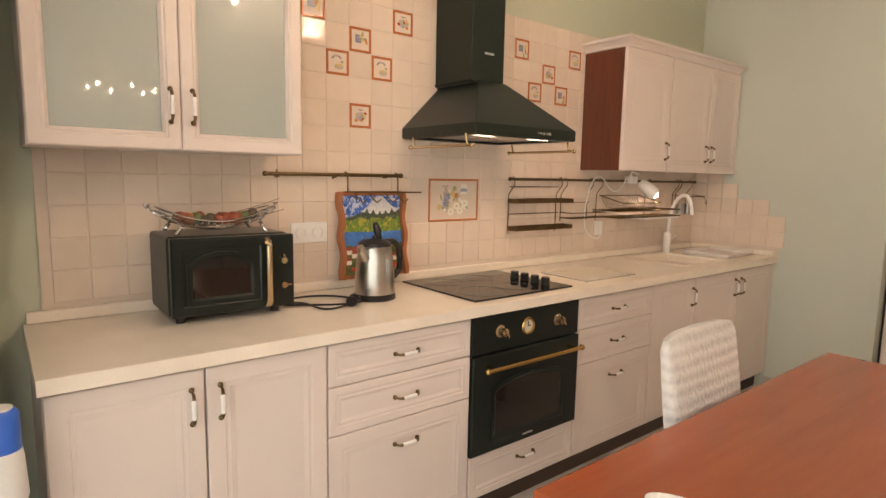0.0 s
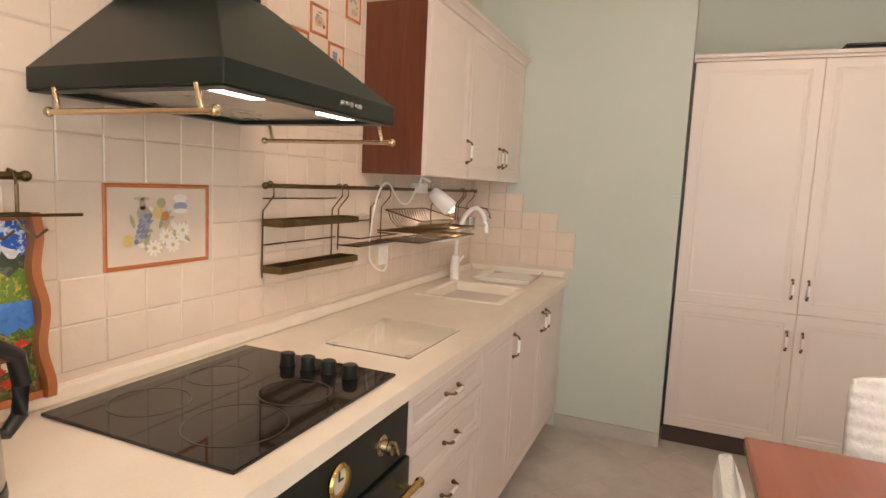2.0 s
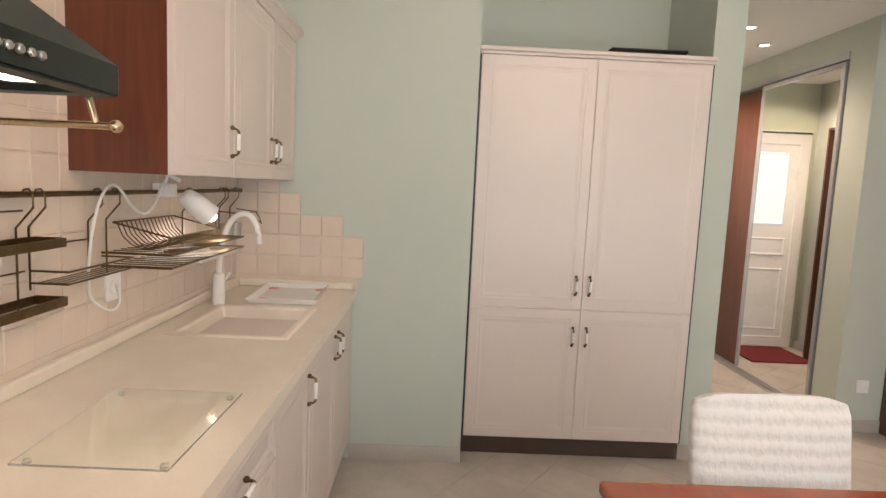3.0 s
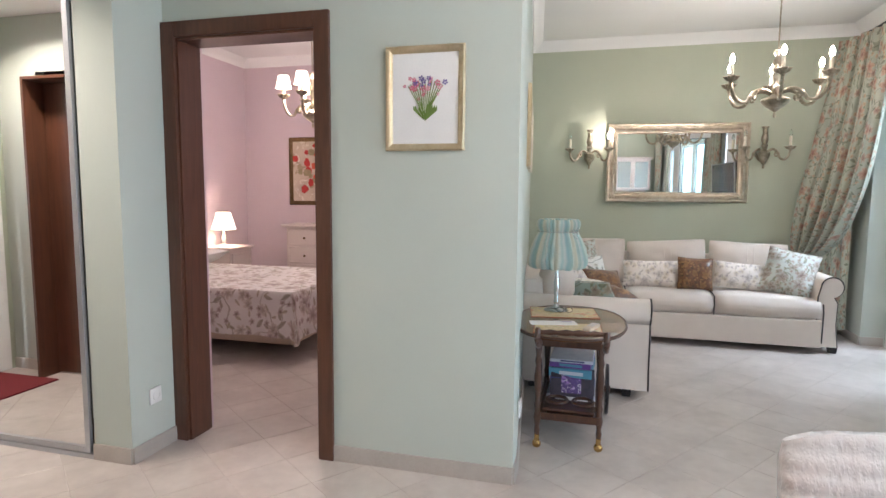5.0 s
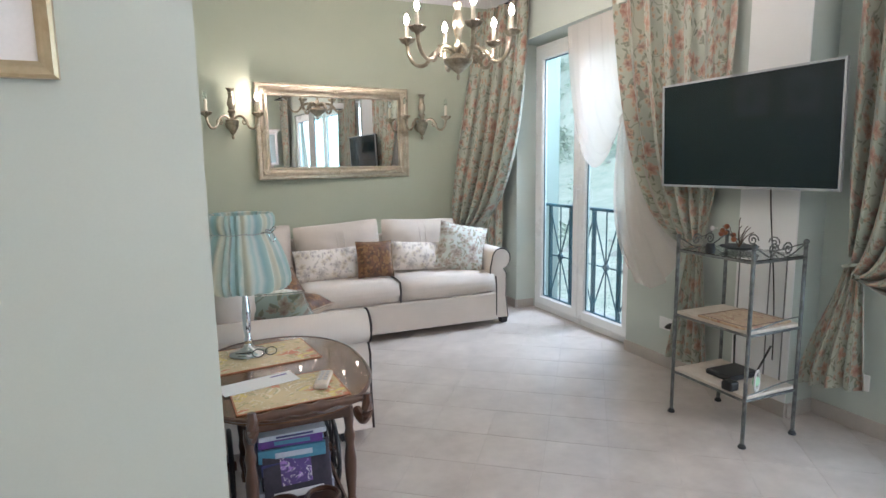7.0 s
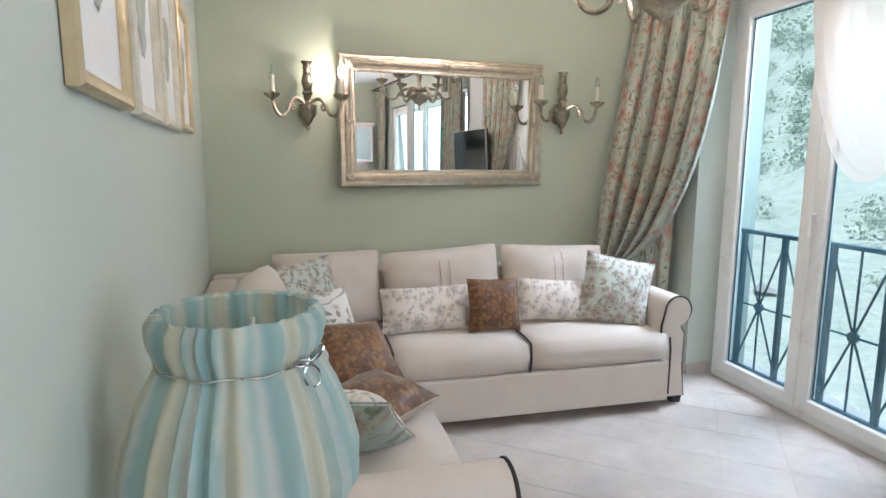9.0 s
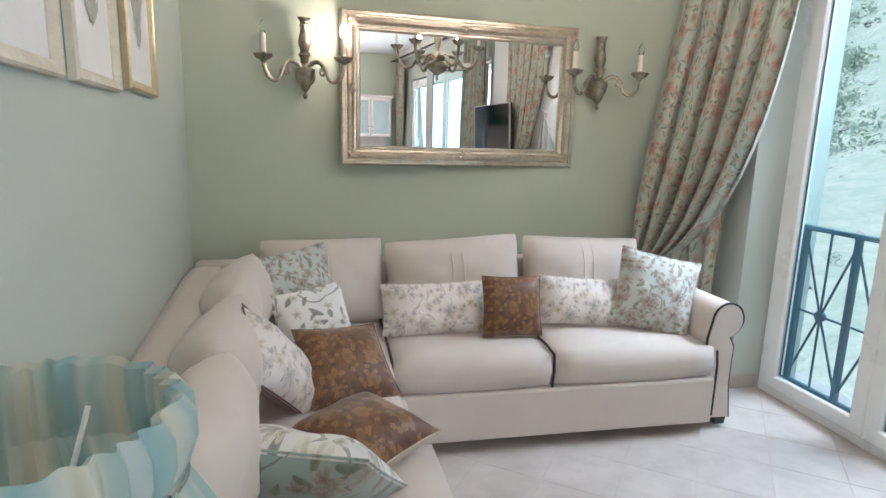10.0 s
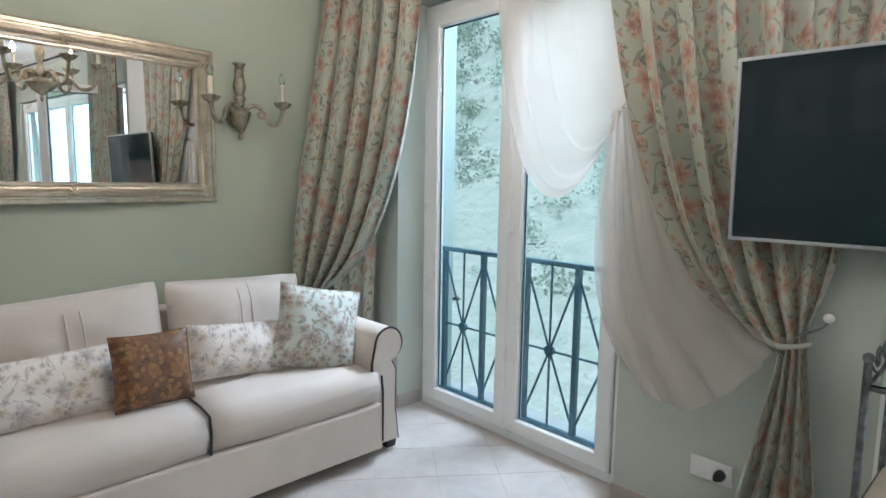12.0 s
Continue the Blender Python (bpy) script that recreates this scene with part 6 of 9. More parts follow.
def soft_box(x0, x1, y0, y1, z0, z1, puff=0.015, n=8, m=None):
    """An upholstered block with gently domed faces."""
    bm = bmesh.new()
    bmesh.ops.create_cube(bm, size=2)
    bmesh.ops.subdivide_edges(bm, edges=bm.edges, cuts=n, use_grid_fill=True)
    cx, cy, cz, hx, hy, hz = (x0 + x1) / 2, (y0 + y1) / 2, (z0 + z1) / 2, (x1 - x0) / 2, (y1 - y0) / 2, (z1 - z0) / 2
    rr = min(0.04, hx * 0.5, hy * 0.5, hz * 0.5)
    for v in bm.verts:
        p = v.co.copy()
        q = Vector((p.x * (hx - rr), p.y * (hy - rr), p.z * (hz - rr)))
        d = Vector([math.copysign(max(0, abs(c) - 0.999), c) for c in p])
        nrm = Vector([c if abs(c) > 0.999 else 0 for c in p])
        nrm = nrm.normalized() if nrm.length else Vector((0, 0, 0))
        dome = puff * ((1 - min(1, abs(p.x)) ** 4 if abs(p.x) < 0.999 else 1) * (1 - min(1, abs(p.y)) ** 4 if abs(p.y) < 0.999 else 1) * (1 - min(1, abs(p.z)) ** 4 if abs(p.z) < 0.999 else 1))
        v.co = Vector((cx, cy, cz)) + q + nrm * (rr + dome)
    if m is not None:
        bm.transform(m)
    return bm


# corner sofa
_sf = thing("corner_sofa", (2.0, -6.9, 0), "large greige upholstered corner sofa with dark piping", "sofa")
SEAT, YF, XF = 0.46, -6.83, 2.43
part("base", box(0.89, 3.40, -7.70, YF + 0.015, 0.06, 0.295), SOFA, _sf, bevel=0.012)
part("chaise_base", box(XF + 0.005, 3.25, YF + 0.016, -5.44, 0.06, 0.295), SOFA, _sf, bevel=0.012)
for x0, x1 in ((0.90, 1.742), (1.748, 2.495)):
    part("seat_cushion", soft_box(x0, x1, -7.52, YF, 0.300, SEAT, 0.016), SOFA, _sf, smooth=80)
part("chaise_seat", soft_box(2.50, 3.20, -7.52, -6.16, 0.300, SEAT, 0.014), SOFA, _sf, smooth=80)
part("chaise_seat", soft_box(2.432, 3.20, -6.155, -5.44, 0.300, SEAT, 0.014), SOFA, _sf, smooth=80)
part("back_panel", soft_box(0.93, 3.46, -7.74, -7.55, 0.10, 0.755, 0.006), SOFA, _sf, smooth=80)
part("side_back_panel", soft_box(-0.085, 0.085, 0, 2.10, 0.10, 0.755, 0.006, m=Matrix.Translation((3.385, -7.54, 0)) @ Matrix.Rotation(radians(4.8), 4, "Z")), SOFA, _sf, smooth=80)
for x0, x1, s in ((2.49, 3.10, 1), (1.725, 2.455, 2), (1.01, 1.70, 3)):
    m = Matrix.Translation(((x0 + x1) / 2, -7.44, 0.675)) @ Matrix.Rotation(radians(101), 4, "X") @ Matrix.Rotation(radians((-1, -3.5, 2)[s - 1]), 4, "Z")
    b = part("back_cushion", pillow(x1 - x0 + 0.02, 0.46, 0.24, m, 0.03, s, corner=0.03), SOFA, _sf, smooth=75)
    for o in (-0.03, 0.03):
        part("tuck", tube(bmesh.new(), [m @ Vector((o, v * 0.22, puff(2 * o / (x1 - x0), v, 0.25, -1, random.Random(s).uniform(0, 6)) - 0.002)) for v in (-0.9, -0.6, -0.3, 0, 0.3, 0.6, 0.9)], 0.004, 6), SOFA, b, smooth=True)
for y0, y1, s in ((-7.28, -6.66, 4), (-6.64, -6.02, 5), (-6.00, -5.46, 6)):
    m = Matrix.Translation((3.18 - 0.075 * ((y0 + y1) / 2 + 7.2), (y0 + y1) / 2, 0.665)) @ Matrix.Rotation(radians(-90), 4, "Z") @ Matrix.Rotation(radians(103), 4, "X") @ Matrix.Rotation(radians((3, -2, 2)[s - 4]), 4, "Z")
    part("back_cushion", pillow(y1 - y0 + 0.06, 0.42, 0.28, m, 0.0, s, corner=0.10), SOFA, _sf, smooth=85)


def rolled_arm(m, length, top, r):
    """A scrolled arm: local x outward, y along the arm, z up; the roll leans outward at the top."""
    prof = [(-0.10, 0.06), (-0.10, top - 2 * r)]
    prof += [(-0.10 + 0.02 + r + r * math.cos(a), top - r + r * math.sin(a)) for a in [math.pi - k * (math.pi * 1.45) / 14 for k in range(15)]]
    prof += [(0.05, top - 2 * r - 0.05), (0.045, 0.25), (0.07, 0.06)]
    bm = bmesh.new()
    loops = []
    for y, s in ((0, 0.94), (0.012, 1.0), (length - 0.012, 1.0), (length, 0.94)):
        c = Vector((0.0, 0, top * 0.6))
        loops.append([bm.verts.new(m @ (c + (Vector((x, y, z)) - c) * s if s < 1 else Vector((x, y, z)))) for x, z in prof])
    n = len(prof)
    for i, y in enumerate((0, 0.012, length - 0.012, length)):
        for v, (x, z) in zip(loops[i], prof):
            if i in (0, 3):
                v.co = m @ Vector((x * 0.93, y, z * 0.985 + 0.004))
    for a, b in zip(loops, loops[1:]):
        for k in range(n):
            bm.faces.new((a[k], a[(k + 1) % n], b[(k + 1) % n], b[k]))
    bm.faces.new(loops[0][::-1])
    bm.faces.new(loops[-1])
    return bm, [m @ Vector((x, length - 0.006, z)) for x, z in prof]


for m, ln, nm in ((Matrix.Translation((0.825, -7.70, 0)) @ Matrix.Scale(-1, 4, (1, 0, 0)), 0.84, "w"), (Matrix.Translation((3.27, -5.34, 0)) @ Matrix.Rotation(radians(90), 4, "Z"), 0.86, "n")):
    b, edge = rolled_arm(m, ln, 0.665, 0.085)
    a = part("arm", b, SOFA, _sf, smooth=True)
    part("piping", tube(bmesh.new(), edge, 0.006, 6), PIPING, a, "dark piping", smooth=True)
for pts in ([(1.745, YF + 0.004, 0.30), (1.745, YF + 0.016, 0.38), (1.745, YF + 0.004, SEAT), (1.745, YF - 0.10, SEAT + 0.012), (1.745, -7.45, SEAT + 0.012)], [(2.497, YF + 0.01, 0.30), (2.497, YF + 0.016, 0.38), (2.497, YF + 0.006, SEAT), (2.497, YF - 0.10, SEAT + 0.012), (2.497, -7.45, SEAT + 0.012)], [(0.895, YF + 0.006, SEAT - 0.02), (0.89, YF + 0.012, 0.36), (0.892, YF + 0.012, 0.10)]):
    part("piping", tube(bmesh.new(), pts, 0.006, 6), PIPING, _sf, "dark piping", smooth=True)
for x, y in ((0.77, -6.93), (0.80, -7.62), (2.55, -5.33), (3.18, -5.36), (3.33, -7.6), (2.55, -6.95)):
    part("foot", lathe(bmesh.new(), ((0.038, 0), (0.045, 0.06)), Matrix.Translation((x, y, 0)) @ Matrix.Rotation(math.pi / 4, 4, "Z"), 4), BLACKPLASTIC, _sf, "black block foot")


def lean(x, y, z, yaw, tilt=68, roll=0):
    """The pose of a cushion that leans back: yaw turns its face from north."""
    return Matrix.Translation((x, y, z)) @ Matrix.Rotation(radians(180 + yaw), 4, "Z") @ Matrix.Rotation(radians(tilt), 4, "X") @ Matrix.Rotation(radians(roll), 4, "Z")


cushion("long_cushion", 0.53, 0.26, 0.13, lean(2.25, -7.17, 0.595, 0, 70, 1), WHITEFLORAL, "long white bolster cushion with pale grey flowers on the sofa", None, 11)
cushion("brown_cushion", 0.31, 0.30, 0.12, lean(1.875, -7.08, 0.622, 4, 74, -2), BROWNDAMASK, "copper brown damask square cushion on the sofa", None, 12)
cushion("long_cushion", 0.44, 0.25, 0.12, lean(1.475, -7.19, 0.605, -3, 72, -4), WHITEFLORAL, "long white bolster cushion with pale grey flowers on the sofa", None, 13)
cushion("floral_cushion", 0.42, 0.42, 0.15, lean(1.085, -7.11, 0.66, -14, 70, -12), BLUEFLORAL, "pale blue-green square cushion with autumn flowers by the arm", None, 14)
cushion("floral_cushion", 0.44, 0.44, 0.15, lean(2.92, -7.25, 0.665, 24, 66, 8), BLUEFLORAL, "pale blue-green square cushion with flowers in the sofa corner", None, 15)
cushion("floral_cushion", 0.34, 0.32, 0.12, lean(2.83, -7.00, 0.600, 20, 62, 6), WHITEBOLD, "white cushion with bold grey-green flowers in the sofa corner", None, 16)
cushion("brown_cushion", 0.35, 0.35, 0.12, lean(2.70, -6.58, 0.57, 28, 36, -8), BROWNDAMASK, "copper brown damask square cushion slumped on the chaise", None, 17)
cushion("long_cushion", 0.46, 0.28, 0.14, lean(2.93, -6.42, 0.63, 82, 66, -48), WHITEFLORAL, "white floral cushion with a maroon back leaning on its end", MAROON, 18)
cushion("brown_cushion", 0.34, 0.34, 0.15, lean(2.665, -6.09, 0.545, 30, 4, 12), BROWNDAMASK, "copper brown damask cushion with an oat back lying flat", OATCLOTH, 19)
cushion("floral_cushion", 0.50, 0.42, 0.17, lean(2.84, -5.88, 0.575, 160, 40, -4), WHITEBOLD, "white and green satin floral cushion lying on the chaise", GREENFLORAL, 20)

# wall mirror
_mm = Matrix.Translation((2.005, -7.735, 1.677)) @ Matrix.Rotation(radians(4.7), 4, "Z") @ Matrix.Rotation(radians(0.05), 4, "X") @ facing((0, 0, 0), "n")
_mi = thing("wall_mirror", _mm, "wide wall mirror in a stepped silver-gilt frame", "mirror")
MW2, MH2 = 0.69, 0.402
part("frame", rect_frame(bmesh.new(), _mm, -MW2, MW2, -MH2, MH2, [(0, -0.025), (0.0, 0.018), (0.008, 0.026), (0.022, 0.026), (0.026, 0.020), (0.034, 0.020), (0.040, 0.032), (0.056, 0.036), (0.066, 0.030), (0.070, 0.018), (0.082, 0.014), (0.088, 0.020), (0.096, 0.020), (0.104, 0.006), (0.104, -0.025)]), MIRRORFRAME, _mi, smooth=True)
part("mirror_glass", bx(bmesh.new(), -MW2 + 0.095, MW2 - 0.095, -MH2 + 0.095, MH2 - 0.095, -0.004, 0.004, m=_mm), MIRROR, _mi, "silvered mirror glass")
for sx, sy in ((-1, -1), (1, -1), (1, 1), (-1, 1), (0, 1), (0, -1), (-1, 0), (1, 0)):
    b = bmesh.new()
    cx, cy = sx * (MW2 - 0.05), sy * (MH2 - 0.05)
    for k in range(7):
        a = math.atan2(-sy, -sx) + (k - 3) * (0.38 if sx and sy else 0.62)
        L = (0.058 if sx and sy else 0.042) - 0.006 * abs(k - 3)
        tube(b, [_mm @ Vector((cx + q * L * math.cos(a + 0.25 * q), cy + q * L * math.sin(a + 0.25 * q), 0.032 + 0.006 * math.sin(3.1 * q))) for q in (0, 0.3, 0.6, 0.85, 1.0)], [0.007, 0.007, 0.006, 0.005, 0.002], 6)
    ball(b, _mm @ Vector((cx, cy, 0.036)), 0.013)
    part("corner_ornament" if sx and sy else "edge_ornament", b, MIRRORFRAME, _mi, "carved leaf ornament", smooth=True)


def candle_tip(parent, p, lit, size=1.0, glow=None):
    c = part("candle", lathe(bmesh.new(), ((0.011 * size, 0), (0.011 * size, 0.075 * size), (0.006 * size, 0.078 * size)), Matrix.Translation(p), 12), CANDLE, parent, "ivory candle sleeve", smooth=True)
    part("bulb", lathe(bmesh.new(), ((0.006 * size, 0.0), (0.013 * size, 0.018), (0.0145 * size, 0.03), (0.009 * size, 0.05), (0.002, 0.066)), Matrix.Translation(Vector(p) + Vector((0, 0, 0.076 * size))), 12), (glow or BULB) if lit else CLEAR, c, "lit candle bulb" if lit else "unlit clear candle bulb", smooth=True)


def scroll_arm(bm, c, ax, reach, drop, rise, r=0.0095):
    """An S-scroll arm from a stem at c along the flat direction ax."""
    ax = Vector(ax).normalized()
    p = [c + ax * a * reach + Vector((0, 0, h)) for a, h in ((0.10, 0.0), (0.30, 0.055), (0.52, 0.02), (0.60, -0.05))]
    q = [c + ax * a * reach + Vector((0, 0, h)) for a, h in ((0.60, -0.05), (0.72, -0.12 + drop), (0.98, -0.10 + drop), (1.0, rise))]
    tube(bm, bend(*p, 10), r, 8)
    tube(bm, bend(*q, 10), r * 0.95, 8)
    cl = c + ax * reach * 0.48 + Vector((0, 0, -0.025))
    tube(bm, [cl + ax * 0.026 * (1 - k / 14) * math.cos(k * 0.75) + Vector((0, 0, 0.026 * (1 - k / 14) * math.sin(k * 0.75))) for k in range(13)], r * 0.75, 6)
    return c + ax * reach + Vector((0, 0, rise))


def drip_cup(bm, p, s=1.0):
    """A turned cup with a scalloped, leafy rim."""
    n = len(bm.verts)
    lathe(bm, ((0.008 * s, -0.03 * s), (0.012 * s, -0.02 * s), (0.024 * s, -0.012 * s), (0.034 * s, 0.004 * s), (0.030 * s, 0.008 * s), (0.014 * s, 0.0), (0.013 * s, 0.012 * s)), Matrix.Translation(p), 28)
    bm.verts.ensure_lookup_table()
    for v in bm.verts[n:]:
        o = Vector((v.co.x - p[0], v.co.y - p[1], 0))
        if o.length > 0.020 * s:
            v.co += o * 0.22 * math.cos(7 * math.atan2(o.y, o.x))
    return bm


def sconce(x, lit, label):
    s = thing("wall_sconce", (x, -7.78, 1.80), label, "sconce", "sconces beside the mirror")
    c = Vector((x, -7.68, 1.775))
    part("back_boss", lathe(bmesh.new(), ((0.045, 0), (0.055, 0.01), (0.05, 0.03), (0.02, 0.055), (0.012, 0.09)), facing((x, -7.779, 1.74), "n"), 20), PEWTER, s, smooth=True)
    part("column", lathe(bmesh.new(), ((0.020, -0.015), (0.022, 0.04), (0.034, 0.055), (0.030, 0.065), (0.020, 0.075), (0.024, 0.09), (0.034, 0.12), (0.034, 0.14), (0.024, 0.18), (0.020, 0.21), (0.026, 0.225), (0.020, 0.235), (0.024, 0.25), (0.034, 0.262), (0.034, 0.268), (0.01, 0.270)), Matrix.Translation((x, -7.70, 1.79)) @ Matrix.Diagonal((1, 1, 0.88, 1)), 20), PEWTER, s, smooth=True)
    part("finial", lathe(bmesh.new(), ((0.004, -0.175), (0.012, -0.165), (0.013, -0.15), (0.006, -0.14), (0.022, -0.12), (0.04, -0.08), (0.052, -0.045), (0.055, -0.02), (0.03, -0.005), (0.012, 0.02)), Matrix.Translation((x, -7.70, 1.79)), 18), PEWTER, s, smooth=True)
    for k, d in enumerate((-1, 1)):
        b = bmesh.new()
        tip = scroll_arm(b, c, (d, 0.42, 0), 0.215, 0.02, 0.022, 0.0115)
        drip_cup(b, tip + Vector((0, 0, 0.02)), 1.25)
        a = part("arm", b, PEWTER, s, "scrolled arm with a drip cup", smooth=True)
        candle_tip(a, tip + Vector((0, 0, 0.030)), lit and d < 0, 1.25)


sconce(2.875, True, "antique silver two-arm wall sconce with one lit bulb")
sconce(1.205, False, "antique silver two-arm wall sconce, unlit")


def chandelier(x, y, z, arms, reach, label, shades=False, glow=None):
    """z: the height of the lowest tip."""
    c = thing("chandelier", (x, y, z), label, "chandelier")
    T = Matrix.Translation((x, y, z))
    part("finial", lathe(bmesh.new(), ((0.004, 0), (0.012, 0.012), (0.010, 0.028), (0.006, 0.04), (0.022, 0.052), (0.055, 0.075), (0.088, 0.105), (0.096, 0.125), (0.090, 0.135), (0.040, 0.155), (0.018, 0.17)), T, 24), PEWTER, c, smooth=True)
    part("column", lathe(bmesh.new(), ((0.018, 0.165), (0.03, 0.19), (0.024, 0.22), (0.014, 0.25), (0.022, 0.28), (0.034, 0.34), (0.030, 0.40), (0.016, 0.43), (0.028, 0.46), (0.03, 0.475), (0.008, 0.49)), T, 20), PEWTER, c, smooth=True)
    part("chain", tube(bmesh.new(), [(x, y, z + 0.49), (x, y, TOP - 0.03)], 0.005, 8), PEWTER, c)
    part("canopy", lathe(bmesh.new(), ((0.012, -0.06), (0.03, -0.05), (0.055, -0.015), (0.06, 0)), Matrix.Translation((x, y, TOP - 0.001)), 20), PEWTER, c, smooth=True)
    for k in range(arms):
        a = 2 * math.pi * (k + 0.35) / arms
        b = bmesh.new()
        tip = scroll_arm(b, Vector((x, y, z + 0.17)), (math.cos(a), math.sin(a), 0), reach, 0.03, 0.085, 0.0135)
        drip_cup(b, tip + Vector((0, 0, 0.02)), 1.4)
        arm = part("arm", b, PEWTER, c, "scrolled arm with a drip cup", smooth=True)
        candle_tip(arm, tip + Vector((0, 0, 0.03)), True, 1.15, glow)
        if shades:
            part("shade", lathe(bmesh.new(), ((0.068, 0.08), (0.045, 0.19), (0.044, 0.19), (0.066, 0.08)), Matrix.Translation(tip), 18, cap=False), SHADEWHITE, arm, "small cream shade", smooth=True)
    return c


chandelier(1.565, -6.06, 1.915, 6, 0.345, "antique silver six-arm chandelier with lit candle bulbs")
chandelier(1.85, -1.92, 2.02, 6, 0.345, "antique silver six-arm chandelier over the dining table", glow=DININGBULB)
chandelier(5.26, -6.1, 1.92, 5, 0.25, "silver bedroom chandelier with small cream shades", True, SMALLBULB)


# ---- framed pictures ----
def picture(m, w, h, frame_mat, art, label, mat_w=0.045, bar=0.032, mount=None):
    """A framed picture centred on the local origin of a wall frame."""
    p = thing("framed_picture", m, label, "picture")
    part("frame", rect_frame(bmesh.new(), m, -w / 2, w / 2, -h / 2, h / 2, [(0, 0.002), (0, 0.020), (0.006, 0.026), (bar * 0.6, 0.022), (bar * 0.8, 0.018), (bar, 0.012), (bar, 0.002)]), frame_mat, p)
    part("mount", bx(bmesh.new(), -w / 2 + bar - 0.002, w / 2 - bar + 0.002, -h / 2 + bar - 0.002, h / 2 - bar + 0.002, 0.003, 0.008, m=m), mount or PAPER, p, "white paper mount")
    art(p, m)
    return p


PETAL = [surface("petal_" + n, c, None, 0.7, bump=0) for n, c in (("violet", (0.16, 0.12, 0.34)), ("rose", (0.62, 0.16, 0.24)), ("pink", (0.72, 0.36, 0.42)), ("green", (0.16, 0.24, 0.05)), ("dark", (0.10, 0.13, 0.04)), ("grey", (0.45, 0.46, 0.40)), ("sand", (0.55, 0.48, 0.36)))]


def bouquet(s=1.0, seed=1, pale=False):
    def art(p, m):
        rng = random.Random(seed)
        green = PETAL[5] if pale else PETAL[3]
        for k in range(13):
            a = (k - 6) * 0.16
            part("painted_stem", tube(bmesh.new(), [m @ Vector((0.012 * math.sin(k) * s, -0.09 * s, 0.0095)), m @ Vector((0.05 * math.sin(a) * s, -0.01 * s, 0.0095)), m @ Vector((0.10 * math.sin(a) * s, (0.03 + 0.05 * math.cos(a)) * s, 0.0095))], 0.0022 * s, 4), green, p)
        for k in range(12):
            a = rng.uniform(-1.2, 1.2)
            b = bmesh.new()
            b.faces.new([b.verts.new(m @ Vector((s * x, s * y, 0.0098 + 0.0001 * k))) for x, y in ((0, -0.10), (0.055 * math.sin(a) - 0.008, -0.05), (0.065 * math.sin(a), -0.02 - 0.01 * abs(a)), (0.055 * math.sin(a) + 0.008, -0.055))])
            part("painted_leaf", b, green, p)
        for k in range(26):
            x, y = rng.gauss(0, 0.042) * s, (0.045 + rng.uniform(-0.05, 0.05)) * s
            r = rng.uniform(0.007, 0.013) * s
            b = bmesh.new()
            for q in range(5):
                t = q * 1.2566 + k
                b.faces.new([b.verts.new(m @ Vector((x + r * c * math.cos(t + d), y + r * c * math.sin(t + d), 0.0108 + 0.00002 * q + 0.00012 * (k % 9)))) for c, d in ((0.1, 0), (0.9, -0.5), (1.25, 0), (0.9, 0.5))])
            part("painted_flower", b, PETAL[(5, 6, 5)[k % 3]] if pale else PETAL[0 if y > 0.055 * s and k % 2 else (1, 2)[k % 2]], p)
    return art


picture(facing((3.558, -3.93, 1.785), "n"), 0.375, 0.47, GOLDFRAME, bouquet(1.0, 2), "flower print in a champagne gilt frame on the partition")
def on_east(y, z):
    """A frame on the slanting east wall of the living room."""
    return Matrix.Translation((3.125 - 0.1008 * (y + 4.06), y, z)) @ Matrix.Rotation(radians(5.757), 4, "Z") @ facing((0, 0, 0), "w")


picture(on_east(-5.13, 1.775), 0.40, 0.50, GOLDFRAME, bouquet(1.1, 3, True), "botanical print in a gilt frame on the sage wall")
picture(on_east(-5.60, 1.775), 0.38, 0.50, PALEFRAME, bouquet(1.1, 4, True), "pale botanical print in a whitewashed frame")
picture(on_east(-6.08, 1.78), 0.40, 0.50, PALEFRAME, bouquet(1.1, 5, True), "pale botanical print in a whitewashed frame")
picture(on_east(-6.63, 1.80), 0.46, 0.50, GOLDFRAME, bouquet(1.1, 6, True), "botanical print in a narrow gilt frame near the corner")


# ---- curtains ----
def curve_at(pts, t):
    a, b, c, d = map(Vector, pts)
    return a * (1 - t) ** 3 + b * 3 * t * (1 - t) ** 2 + c * 3 * t * t * (1 - t) + d * t ** 3


